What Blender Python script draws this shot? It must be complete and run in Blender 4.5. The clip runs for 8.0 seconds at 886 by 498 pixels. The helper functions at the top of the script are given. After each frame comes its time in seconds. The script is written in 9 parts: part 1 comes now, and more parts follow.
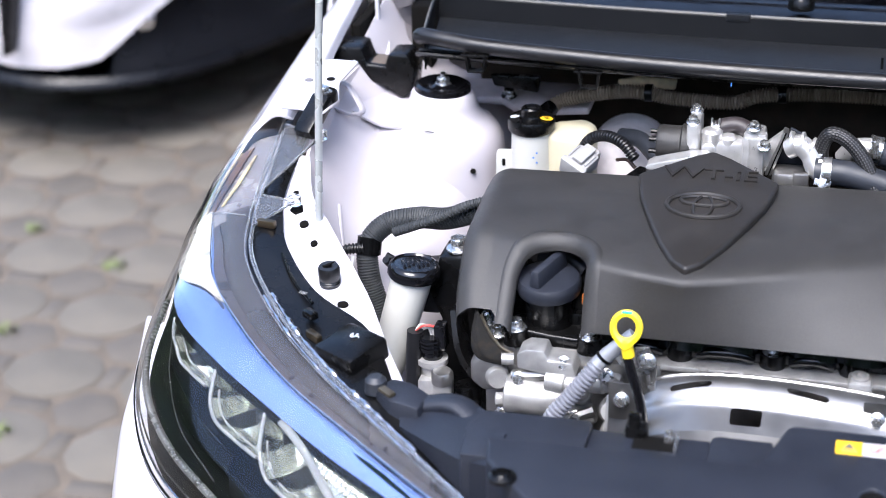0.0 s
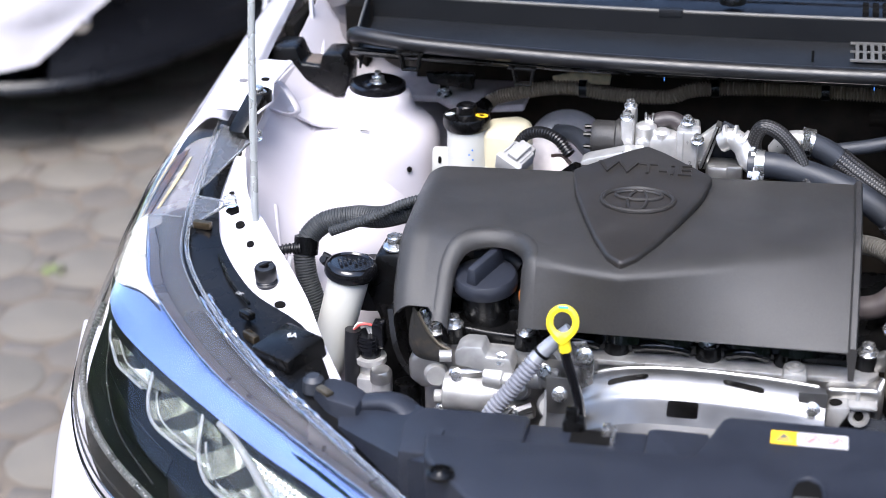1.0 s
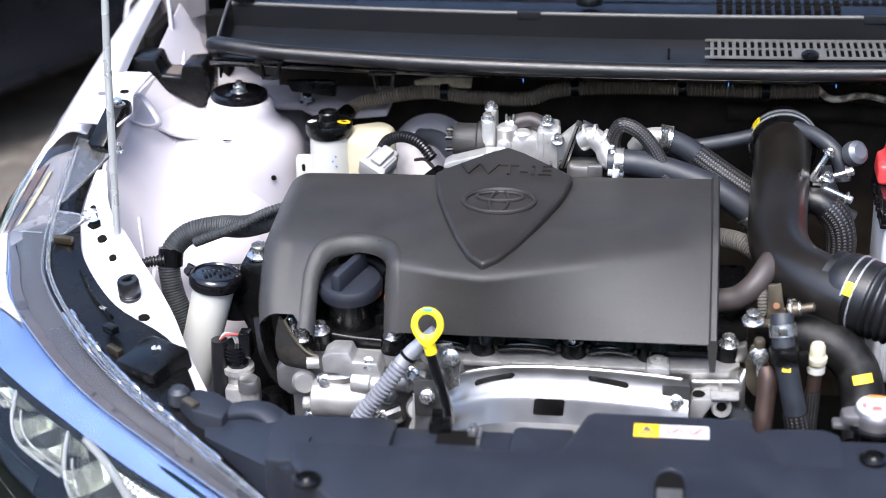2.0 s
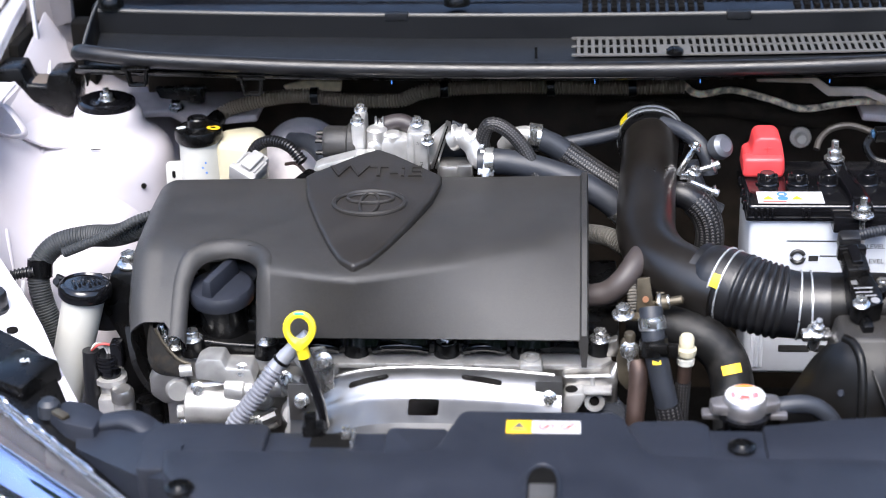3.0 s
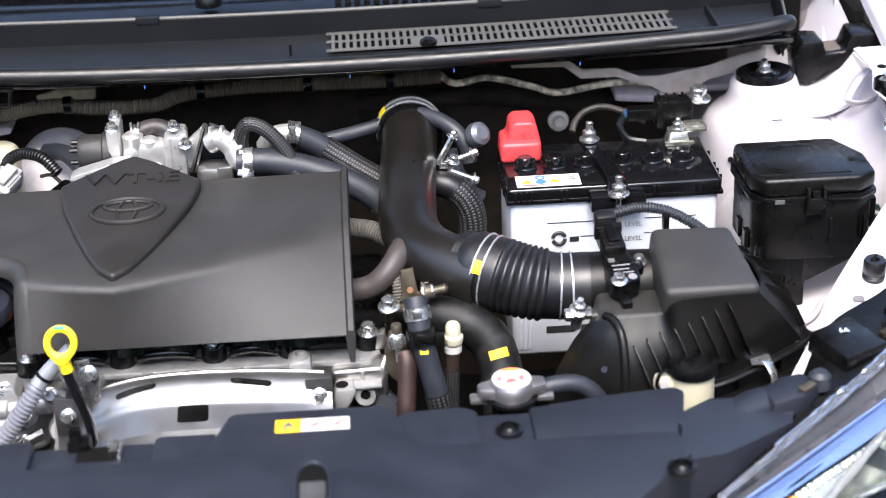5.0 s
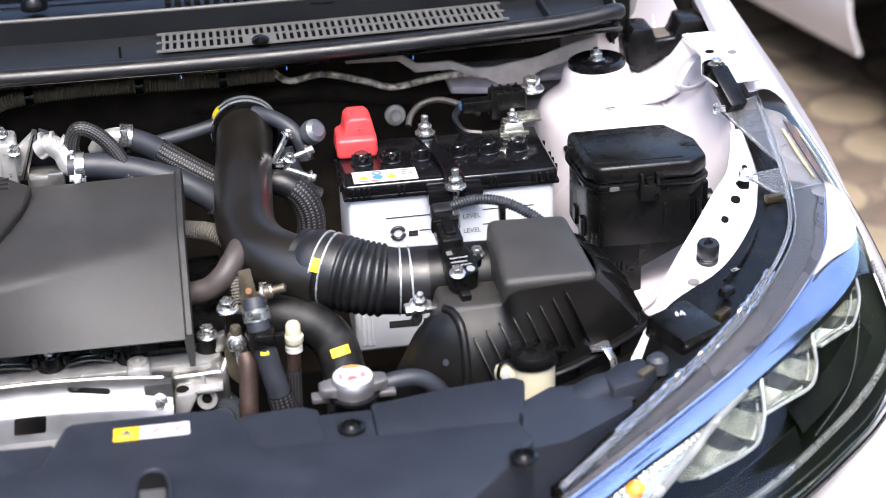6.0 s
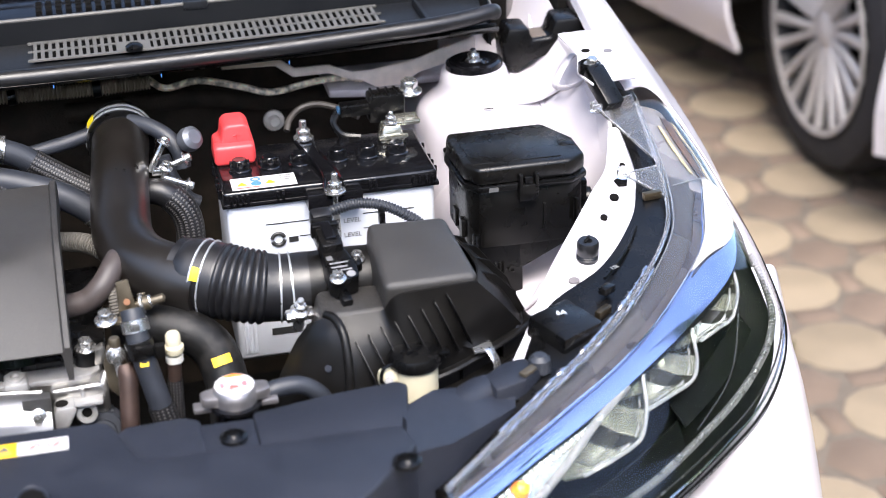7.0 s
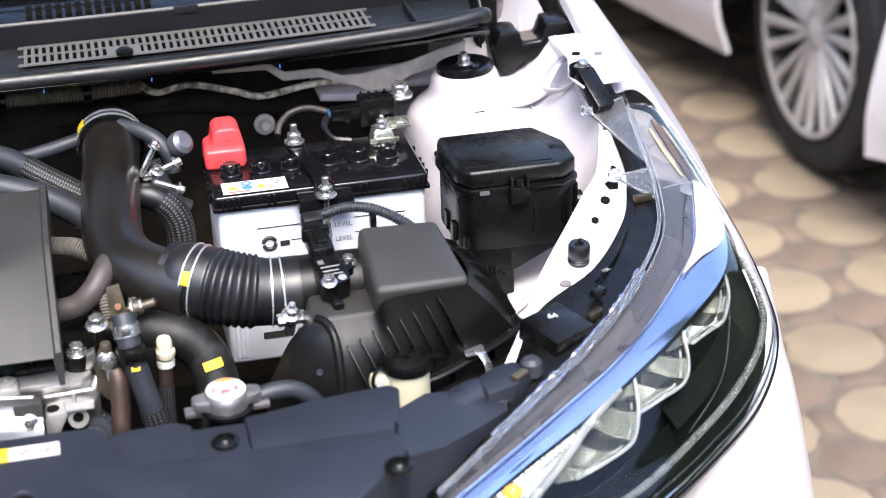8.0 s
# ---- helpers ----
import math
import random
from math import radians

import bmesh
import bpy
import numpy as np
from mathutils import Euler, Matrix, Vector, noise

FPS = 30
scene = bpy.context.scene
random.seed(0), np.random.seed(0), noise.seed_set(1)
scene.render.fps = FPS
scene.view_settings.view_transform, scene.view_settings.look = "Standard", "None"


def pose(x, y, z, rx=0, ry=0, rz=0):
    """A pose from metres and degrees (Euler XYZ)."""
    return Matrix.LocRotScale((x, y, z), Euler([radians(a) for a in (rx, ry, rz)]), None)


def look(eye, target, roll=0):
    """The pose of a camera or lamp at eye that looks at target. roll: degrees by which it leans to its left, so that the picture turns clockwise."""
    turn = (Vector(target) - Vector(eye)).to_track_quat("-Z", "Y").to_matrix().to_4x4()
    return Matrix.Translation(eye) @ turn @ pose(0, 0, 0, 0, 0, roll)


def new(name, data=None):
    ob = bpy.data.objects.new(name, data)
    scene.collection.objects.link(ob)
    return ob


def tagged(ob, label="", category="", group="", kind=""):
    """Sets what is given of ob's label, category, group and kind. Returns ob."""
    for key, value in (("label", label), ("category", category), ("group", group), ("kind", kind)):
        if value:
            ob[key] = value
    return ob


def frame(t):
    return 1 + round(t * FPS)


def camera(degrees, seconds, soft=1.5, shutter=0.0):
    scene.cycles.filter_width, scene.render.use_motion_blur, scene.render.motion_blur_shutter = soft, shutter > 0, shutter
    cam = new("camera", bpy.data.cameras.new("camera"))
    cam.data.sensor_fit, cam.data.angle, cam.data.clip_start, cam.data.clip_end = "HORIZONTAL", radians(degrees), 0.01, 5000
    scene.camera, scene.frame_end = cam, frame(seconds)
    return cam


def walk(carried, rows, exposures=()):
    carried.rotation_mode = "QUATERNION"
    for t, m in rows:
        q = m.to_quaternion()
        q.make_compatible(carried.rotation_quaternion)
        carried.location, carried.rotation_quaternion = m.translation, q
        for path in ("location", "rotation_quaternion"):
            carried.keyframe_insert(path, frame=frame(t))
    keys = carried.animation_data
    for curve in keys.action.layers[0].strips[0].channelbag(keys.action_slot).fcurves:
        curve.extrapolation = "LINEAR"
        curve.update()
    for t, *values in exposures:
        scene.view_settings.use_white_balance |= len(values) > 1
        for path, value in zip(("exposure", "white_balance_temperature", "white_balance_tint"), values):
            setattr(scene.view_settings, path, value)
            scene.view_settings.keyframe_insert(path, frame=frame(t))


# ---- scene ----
cam = camera(28.67, 8.0, soft=0.5)
PATH = [
    (0, (-0.0248, -1.1161, 1.6496), (-0.4950, 0.6251, 0.7852), -1.81),
    (0.5, (-0.0232, -1.1162, 1.6494), (-0.4802, 0.6277, 0.7835), -1.77),
    (1, (-0.0157, -1.1168, 1.6486), (-0.4243, 0.6388, 0.7820), -1.89),
    (1.5, (-0.0044, -1.1175, 1.6475), (-0.3499, 0.6528, 0.7833), -2.01),
    (3, (0.0260, -1.1179, 1.6445), (-0.1280, 0.6802, 0.7825), -1.87),
    (3.5, (0.0341, -1.1176, 1.6438), (-0.0648, 0.6836, 0.7800), -1.90),
    (4, (0.0412, -1.1171, 1.6431), (-0.0012, 0.6848, 0.7762), -2.08),
    (5.5, (0.0648, -1.1139, 1.6412), (0.2259, 0.6759, 0.7634), -2.10),
    (6, (0.0743, -1.1117, 1.6405), (0.3224, 0.6650, 0.7563), -2.03),
    (6.5, (0.0816, -1.1094, 1.6401), (0.4071, 0.6524, 0.7513), -1.98),
    (7, (0.0860, -1.1078, 1.6398), (0.4571, 0.6462, 0.7533), -1.75),
    (7.5, (0.0867, -1.1075, 1.6398), (0.4650, 0.6460, 0.7554), -1.80),
    (8, (0.0869, -1.1074, 1.6398), (0.4674, 0.6461, 0.7563), -1.83),
]
walk(cam, [(t, look(eye, target, roll)) for t, eye, target, roll in PATH], exposures=[(0, 2.14, 6180, 12.5), (3.5, 2.16, 6430, 11), (6, 2.28, 6650, 11.5), (8, 2.32, 6620, 11.5)])
cam.data.dof.use_dof = True
cam.data.dof.focus_distance = 1.82
cam.data.dof.aperture_fstop = 4.5

# ---- world, sun, exposure ----
SUN_ELEVATION, SUN_TURN = 58.0, 186.0
world = bpy.data.worlds.new("sky")
scene.world = world
world.use_nodes = True
wn, wl = world.node_tree.nodes, world.node_tree.links
sky = wn.new("ShaderNodeTexSky")
sky.sky_type, sky.sun_disc = "NISHITA", False
sky.sun_elevation, sky.sun_rotation = radians(SUN_ELEVATION), radians(SUN_TURN)
sky.dust_density = 1.7
wn["Background"].inputs["Strength"].default_value = 0.13
wl.new(sky.outputs["Color"], wn["Background"].inputs["Color"])
sun = new("sun", bpy.data.lights.new("sun", "SUN"))
sun.data.energy, sun.data.angle, sun.data.color = 1.5, radians(34), (1.0, 0.965, 0.92)
sun.matrix_world = pose(0, 0, 6, 90 - SUN_ELEVATION, 0, -SUN_TURN + 180)

# ---- small library ----
V = Vector


def graph(name):
    m = bpy.data.materials.new(name)
    m.use_nodes = True
    return m, m.node_tree.nodes, m.node_tree.links, m.node_tree.nodes["Principled BSDF"]


def stuff_mat(name, colour, rough, metal=0.0, vary=0.12, scale=60.0, bump=0.06, fine=900.0, dirt=None, dirt_amount=0.0, coat=0.0, spec=0.5, pieces=False, grain=0.0):
    """A procedural surface: base colour that varies at two scales, uneven gloss and fine relief."""
    m, n, l, b = graph(name)
    tex = n.new("ShaderNodeTexCoord")
    big, small = n.new("ShaderNodeTexNoise"), n.new("ShaderNodeTexNoise")
    big.inputs["Scale"].default_value, big.inputs["Detail"].default_value = scale, 6
    small.inputs["Scale"].default_value, small.inputs["Detail"].default_value = fine, 3
    l.new(tex.outputs["Object"], big.inputs["Vector"]), l.new(tex.outputs["Object"], small.inputs["Vector"])
    ramp = n.new("ShaderNodeMapRange")
    ramp.inputs["From Min"].default_value, ramp.inputs["From Max"].default_value = 0.3, 0.7
    ramp.inputs["To Min"].default_value, ramp.inputs["To Max"].default_value = 1 - vary, 1 + vary
    l.new(big.outputs["Fac"], ramp.inputs["Value"])
    value = ramp.outputs["Result"]
    if pieces:
        info = n.new("ShaderNodeObjectInfo")
        each = n.new("ShaderNodeMapRange")
        each.inputs["To Min"].default_value, each.inputs["To Max"].default_value = 0.86, 1.12
        l.new(info.outputs["Random"], each.inputs["Value"])
        times = n.new("ShaderNodeMath")
        times.operation = "MULTIPLY"
        l.new(value, times.inputs[0]), l.new(each.outputs["Result"], times.inputs[1])
        value = times.outputs[0]
    if grain:
        speck = n.new("ShaderNodeMapRange")
        speck.inputs["From Min"].default_value, speck.inputs["From Max"].default_value = 0.3, 0.7
        speck.inputs["To Min"].default_value, speck.inputs["To Max"].default_value = 1 - grain, 1 + grain
        both = n.new("ShaderNodeMath")
        both.operation = "MULTIPLY"
        l.new(small.outputs["Fac"], speck.inputs["Value"])
        l.new(value, both.inputs[0]), l.new(speck.outputs["Result"], both.inputs[1])
        value = both.outputs[0]
    mix = n.new("ShaderNodeVectorMath")
    mix.operation = "SCALE"
    mix.inputs[0].default_value = colour
    l.new(value, mix.inputs["Scale"])
    out = mix.outputs["Vector"]
    if dirt:
        spots = n.new("ShaderNodeTexNoise")
        spots.inputs["Scale"].default_value, spots.inputs["Detail"].default_value = scale * 0.45, 8
        l.new(tex.outputs["Object"], spots.inputs["Vector"])
        edge = n.new("ShaderNodeMapRange")
        edge.inputs["From Min"].default_value, edge.inputs["From Max"].default_value = 0.5, 0.72
        edge.inputs["To Max"].default_value = dirt_amount
        l.new(spots.outputs["Fac"], edge.inputs["Value"])
        blend = n.new("ShaderNodeMix")
        blend.data_type = "RGBA"
        l.new(edge.outputs["Result"], blend.inputs["Factor"])
        l.new(out, blend.inputs["A"])
        blend.inputs["B"].default_value = (*dirt, 1)
        out = blend.outputs["Result"]
    l.new(out, b.inputs["Base Color"])
    gloss = n.new("ShaderNodeMapRange")
    gloss.inputs["From Min"].default_value, gloss.inputs["From Max"].default_value = 0.3, 0.7
    gloss.inputs["To Min"].default_value, gloss.inputs["To Max"].default_value = max(rough - 0.07, 0.02), min(rough + 0.09, 1)
    l.new(big.outputs["Fac"], gloss.inputs["Value"])
    l.new(gloss.outputs["Result"], b.inputs["Roughness"])
    b.inputs["Metallic"].default_value = metal
    b.inputs["Coat Weight"].default_value = coat
    b.inputs["Coat Roughness"].default_value = 0.04
    b.inputs["Specular IOR Level"].default_value = spec
    if bump:
        bm_ = n.new("ShaderNodeBump")
        bm_.inputs["Strength"].default_value, bm_.inputs["Distance"].default_value = bump, 0.002
        l.new(small.outputs["Fac"], bm_.inputs["Height"])
        l.new(bm_.outputs["Normal"], b.inputs["Normal"])
    return m


def clear_mat(name, colour=(1, 1, 1), rough=0.02, ior=1.45):
    m, n, l, b = graph(name)
    b.inputs["Base Color"].default_value = (*colour, 1)
    b.inputs["Roughness"].default_value, b.inputs["IOR"].default_value = rough, ior
    b.inputs["Transmission Weight"].default_value = 1.0
    return m


def braid_mat(name, dark, light):
    """Woven sleeve: two crossing sets of strands laid round the hose."""
    m, n, l, b = graph(name)
    uv, sep = n.new("ShaderNodeUVMap"), n.new("ShaderNodeSeparateXYZ")
    l.new(uv.outputs["UV"], sep.inputs["Vector"])

    def math_(op, p, q=None):
        node = n.new("ShaderNodeMath")
        node.operation = op
        for k, v in enumerate((p, q)):
            if v is None:
                continue
            if isinstance(v, (int, float)):
                node.inputs[k].default_value = v
            else:
                l.new(v, node.inputs[k])
        return node.outputs[0]

    u = math_("MULTIPLY", sep.outputs["X"], 2 * math.pi * 8)
    strand = math_("ABSOLUTE", math_("SINE", u))
    v = math_("MULTIPLY", sep.outputs["Y"], 2 * math.pi / 0.0032)
    plait = math_("ADD", math_("MULTIPLY", math_("SINE", math_("ADD", v, math_("MULTIPLY", strand, 4.0))), 0.28), 0.72)
    weave = math_("MULTIPLY", math_("POWER", strand, 0.8), plait)
    ramp = n.new("ShaderNodeValToRGB")
    ramp.color_ramp.elements[0].color, ramp.color_ramp.elements[1].color = (*dark, 1), (*light, 1)
    ramp.color_ramp.elements[0].position, ramp.color_ramp.elements[1].position = 0.48, 0.95
    l.new(weave, ramp.inputs["Fac"])
    l.new(ramp.outputs["Color"], b.inputs["Base Color"])
    b.inputs["Roughness"].default_value = 0.45
    bump = n.new("ShaderNodeBump")
    bump.inputs["Strength"].default_value, bump.inputs["Distance"].default_value = 0.5, 0.001
    l.new(weave, bump.inputs["Height"])
    l.new(bump.outputs["Normal"], b.inputs["Normal"])
    return m


def brushed_mat(name, colour, rough, axis=(3, 60, 60), strength=0.15):
    """Pressed or machined metal with fine drawn lines and blotches."""
    m, n, l, b = graph(name)
    tex, mp = n.new("ShaderNodeTexCoord"), n.new("ShaderNodeMapping")
    mp.inputs["Scale"].default_value = axis
    l.new(tex.outputs["Object"], mp.inputs["Vector"])
    lines, blot = n.new("ShaderNodeTexNoise"), n.new("ShaderNodeTexNoise")
    lines.inputs["Scale"].default_value, lines.inputs["Detail"].default_value = 12, 6
    blot.inputs["Scale"].default_value, blot.inputs["Detail"].default_value = 35, 5
    l.new(mp.outputs["Vector"], lines.inputs["Vector"]), l.new(tex.outputs["Object"], blot.inputs["Vector"])
    r = n.new("ShaderNodeMapRange")
    r.inputs["To Min"].default_value, r.inputs["To Max"].default_value = rough - 0.1, rough + 0.14
    l.new(blot.outputs["Fac"], r.inputs["Value"]), l.new(r.outputs["Result"], b.inputs["Roughness"])
    c = n.new("ShaderNodeMapRange")
    c.inputs["To Min"].default_value, c.inputs["To Max"].default_value = 0.75, 1.12
    l.new(blot.outputs["Fac"], c.inputs["Value"])
    s = n.new("ShaderNodeVectorMath")
    s.operation = "SCALE"
    s.inputs[0].default_value = colour
    l.new(c.outputs["Result"], s.inputs["Scale"]), l.new(s.outputs["Vector"], b.inputs["Base Color"])
    b.inputs["Metallic"].default_value = 1.0
    bump = n.new("ShaderNodeBump")
    bump.inputs["Strength"].default_value, bump.inputs["Distance"].default_value = strength, 0.0006
    l.new(lines.outputs["Fac"], bump.inputs["Height"]), l.new(bump.outputs["Normal"], b.inputs["Normal"])
    return m


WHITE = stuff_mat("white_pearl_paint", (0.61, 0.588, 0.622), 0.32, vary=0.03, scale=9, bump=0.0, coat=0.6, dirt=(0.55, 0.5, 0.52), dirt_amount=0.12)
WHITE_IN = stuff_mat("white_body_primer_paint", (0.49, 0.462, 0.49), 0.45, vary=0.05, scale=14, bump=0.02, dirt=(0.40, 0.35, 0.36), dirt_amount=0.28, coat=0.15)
# dusty white body paint, darkened with the shade of wells and holes
DUSTY_SHADED = stuff_mat("dusty_shaded_body_paint", (0.13, 0.12, 0.125), 0.45, vary=0.12, scale=20, bump=0.05, dirt=(0.2, 0.17, 0.15), dirt_amount=0.5)
COVER = stuff_mat("grained_black_cover_plastic", (0.0285, 0.0270, 0.0258), 0.44, vary=0.10, scale=25, bump=0.28, fine=1500, grain=0.45, spec=0.46)
PANEL = stuff_mat("dark_grey_moulded_plastic", (0.0115, 0.014, 0.022), 0.5, vary=0.12, scale=20, bump=0.3, fine=1000, grain=0.25)
BLACK = stuff_mat("black_plastic", (0.0026, 0.0026, 0.0028), 0.27, spec=0.28, vary=0.2, scale=40, bump=0.08, dirt=(0.03, 0.027, 0.024), dirt_amount=0.14)
GLOSSY = stuff_mat("glossy_black_plastic", (0.005, 0.005, 0.006), 0.12, vary=0.15, scale=40, bump=0.02)
RUBBER = stuff_mat("black_rubber", (0.0075, 0.0075, 0.0088), 0.36, vary=0.2, scale=60, bump=0.12, dirt=(0.05, 0.045, 0.04), dirt_amount=0.15)
HOSE_GREY = stuff_mat("dark_grey_rubber_hose", (0.020, 0.023, 0.030), 0.48, vary=0.15, scale=60, bump=0.12)
# felt black, also laid on deep parts and openings as their shade
DARK = stuff_mat("black_felt_and_deep_shade", (0.0030, 0.0026, 0.0022), 0.95, spec=0.15, vary=0.4, scale=50, bump=0.5, fine=500)
FELT = stuff_mat("sooty_brown_felt", (0.028, 0.0215, 0.0155), 0.95, spec=0.2, vary=0.4, scale=40, bump=0.6, fine=400, dirt=(0.05, 0.038, 0.028), dirt_amount=0.3)
FOAM = stuff_mat("black_speckled_foam", (0.008, 0.0068, 0.0055), 0.85, vary=0.5, scale=220, bump=0.7, fine=1300, dirt=(0.07, 0.05, 0.027), dirt_amount=0.4)
ALLOY = stuff_mat("cast_aluminium", (0.40, 0.39, 0.375), 0.36, metal=0.92, vary=0.2, scale=45, bump=0.10, fine=1500, dirt=(0.17, 0.16, 0.14), dirt_amount=0.45)
ALLOY_LIGHT = stuff_mat("bright_cast_aluminium", (0.56, 0.55, 0.535), 0.34, metal=0.62, vary=0.14, scale=70, bump=0.08, fine=1500, dirt=(0.27, 0.27, 0.26), dirt_amount=0.3)
ALLOY_HEAD = stuff_mat("greyed_cast_aluminium", (0.40, 0.395, 0.385), 0.42, metal=0.60, vary=0.2, scale=60, bump=0.10, fine=1500, dirt=(0.16, 0.15, 0.14), dirt_amount=0.4)
SHEET = brushed_mat("pressed_heat_shield_steel", (0.33, 0.325, 0.32), 0.34)
SHEET.node_tree.nodes["Principled BSDF"].inputs["Metallic"].default_value = 0.95
STEEL = stuff_mat("zinc_plated_steel", (0.60, 0.60, 0.60), 0.25, metal=0.92, vary=0.12, scale=90, bump=0.04, dirt=(0.35, 0.32, 0.28), dirt_amount=0.2)
RUST = stuff_mat("brown_heat_stained_pipe", (0.055, 0.035, 0.028), 0.45, metal=0.5, vary=0.3, scale=60, bump=0.2, dirt=(0.05, 0.03, 0.025), dirt_amount=0.6)
BRASS = stuff_mat("brassy_chromate_steel", (0.13, 0.11, 0.08), 0.42, metal=0.7, vary=0.25, scale=60, bump=0.1)
# chrome with the reflected sky's blue put into its base colour
BROW = stuff_mat("sky_tinted_dark_chrome", (0.46, 0.505, 0.69), 0.10, metal=1.0, vary=0.03, scale=20, bump=0.0)
CHROME = stuff_mat("chrome", (0.9, 0.9, 0.92), 0.05, metal=1.0, vary=0.02, scale=20, bump=0.0)
MILKY = stuff_mat("milky_polyethylene", (0.49, 0.485, 0.445), 0.45, vary=0.05, scale=20, bump=0.05)
CREAM = stuff_mat("yellowed_translucent_plastic", (0.50, 0.46, 0.33), 0.4, vary=0.08, scale=25, bump=0.05)
GREYPLUG = stuff_mat("light_grey_connector_plastic", (0.29, 0.285, 0.28), 0.45, vary=0.08, scale=60, bump=0.05)
YELLOW = stuff_mat("yellow_plastic", (0.85, 0.66, 0.02), 0.35, vary=0.05, scale=60, bump=0.03)
ORANGE = stuff_mat("orange_label", (0.68, 0.20, 0.03), 0.45, vary=0.05, scale=80, bump=0.0)
AMBER = stuff_mat("yellow_label", (0.90, 0.55, 0.02), 0.45, vary=0.04, scale=80, bump=0.0)
RED = stuff_mat("red_plastic", (0.70, 0.055, 0.06), 0.42, vary=0.08, scale=50, bump=0.05)
PAPER = stuff_mat("white_label", (0.53, 0.515, 0.515), 0.4, vary=0.03, scale=60, bump=0.0)
REDINK = stuff_mat("red_print", (0.62, 0.10, 0.09), 0.5, vary=0.1, scale=90, bump=0.0)
PINKINK = stuff_mat("faded_red_print", (0.45, 0.15, 0.17), 0.5, vary=0.1, scale=90, bump=0.0)
BLUEINK = stuff_mat("blue_print", (0.05, 0.18, 0.55), 0.5, vary=0.1, scale=90, bump=0.0)
INK = stuff_mat("black_print", (0.02, 0.02, 0.02), 0.5, vary=0.1, scale=90, bump=0.0)
PALEINK = stuff_mat("pale_print", (0.6, 0.62, 0.66), 0.5, vary=0.1, scale=90, bump=0.0)
GREYINK = stuff_mat("grey_print", (0.10, 0.10, 0.10), 0.5, vary=0.1, scale=90, bump=0.0)
STRIPE = stuff_mat("silver_clamp_band", (0.50, 0.52, 0.54), 0.3, metal=0.6, vary=0.06, scale=60, bump=0.0)
CASE = stuff_mat("white_battery_case", (0.50, 0.525, 0.57), 0.42, vary=0.04, scale=30, bump=0.05)
BRAID = braid_mat("black_braided_sleeve", (0.004, 0.004, 0.005), (0.070, 0.068, 0.068))
FROST = clear_mat("clear_plastic_edges", (0.95, 0.96, 0.98), 0.03, 1.46)
FROST.node_tree.nodes["Principled BSDF"].inputs["Transmission Weight"].default_value = 0.93
TROUGH = stuff_mat("weathered_grey_cowl_plastic", (0.010, 0.011, 0.013), 0.36, vary=0.15, scale=18, bump=0.15, dirt=(0.03, 0.03, 0.029), dirt_amount=0.35, spec=0.3)
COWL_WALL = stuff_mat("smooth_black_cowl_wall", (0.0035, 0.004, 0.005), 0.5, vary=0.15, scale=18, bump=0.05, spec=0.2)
SLOT_SHADE = stuff_mat("black_slot_shade", (0.002, 0.002, 0.002), 0.9, vary=0.1, scale=18, bump=0.0, spec=0.05)
GRILLE = stuff_mat("weathered_grey_grille_plastic", (0.10, 0.097, 0.09), 0.5, vary=0.1, scale=25, bump=0.15, dirt=(0.12, 0.115, 0.10), dirt_amount=0.3)
TYRE = stuff_mat("tyre_rubber", (0.012, 0.0115, 0.013), 0.8, vary=0.2, scale=30, bump=0.2)
RIM = stuff_mat("silver_painted_alloy", (0.41, 0.39, 0.375), 0.35, metal=0.2, vary=0.1, scale=20, bump=0.03)
TRIM = stuff_mat("black_bumper_plastic", (0.002, 0.0023, 0.0035), 0.30, vary=0.15, scale=15, bump=0.05, spec=0.30)
LENS = clear_mat("clear_lens_polycarbonate", (0.97, 0.98, 1.0), 0.02, 1.27)
CLEAR = clear_mat("clear_moulded_plastic", (0.88, 0.89, 0.92), 0.04, 1.35)
CLEAR.node_tree.nodes["Principled BSDF"].inputs["Transmission Weight"].default_value = 0.97
GLASS = stuff_mat("tinted_windscreen_glass", (0.006, 0.008, 0.014), 0.04, vary=0.1, scale=6, bump=0.0, spec=0.8)
BEZEL = stuff_mat("finely_ribbed_grey_bezel", (0.062, 0.055, 0.051), 0.26, metal=0.6, vary=0.05, scale=6, bump=0.25, fine=1800)
REFLECT = stuff_mat("vapour_chrome_reflector", (0.44, 0.465, 0.40), 0.20, metal=0.75, vary=0.05, scale=30, bump=0.03)
INDICATOR = stuff_mat("orange_bulb", (0.9, 0.25, 0.02), 0.2, vary=0.05, scale=60, bump=0.0)
STONE = stuff_mat("beige_paving_stone", (0.210, 0.166, 0.112), 0.85, vary=0.14, scale=9, bump=0.4, fine=300, dirt=(0.175, 0.14, 0.10), dirt_amount=0.55, pieces=True)
BRICK = stuff_mat("brown_paving_brick", (0.130, 0.094, 0.069), 0.88, vary=0.14, scale=12, bump=0.4, fine=300, dirt=(0.14, 0.108, 0.08), dirt_amount=0.5, pieces=True)
# greyer, darker set than STONE and BRICK, laid towards the left
STONE_GREY = stuff_mat("greyer_paving_stone", (0.118, 0.106, 0.088), 0.85, vary=0.16, scale=9, bump=0.4, fine=300, dirt=(0.115, 0.10, 0.08), dirt_amount=0.6, pieces=True)
BRICK_GREY = stuff_mat("greyer_paving_brick", (0.098, 0.086, 0.073), 0.88, vary=0.14, scale=12, bump=0.4, fine=300, dirt=(0.10, 0.088, 0.07), dirt_amount=0.5, pieces=True)
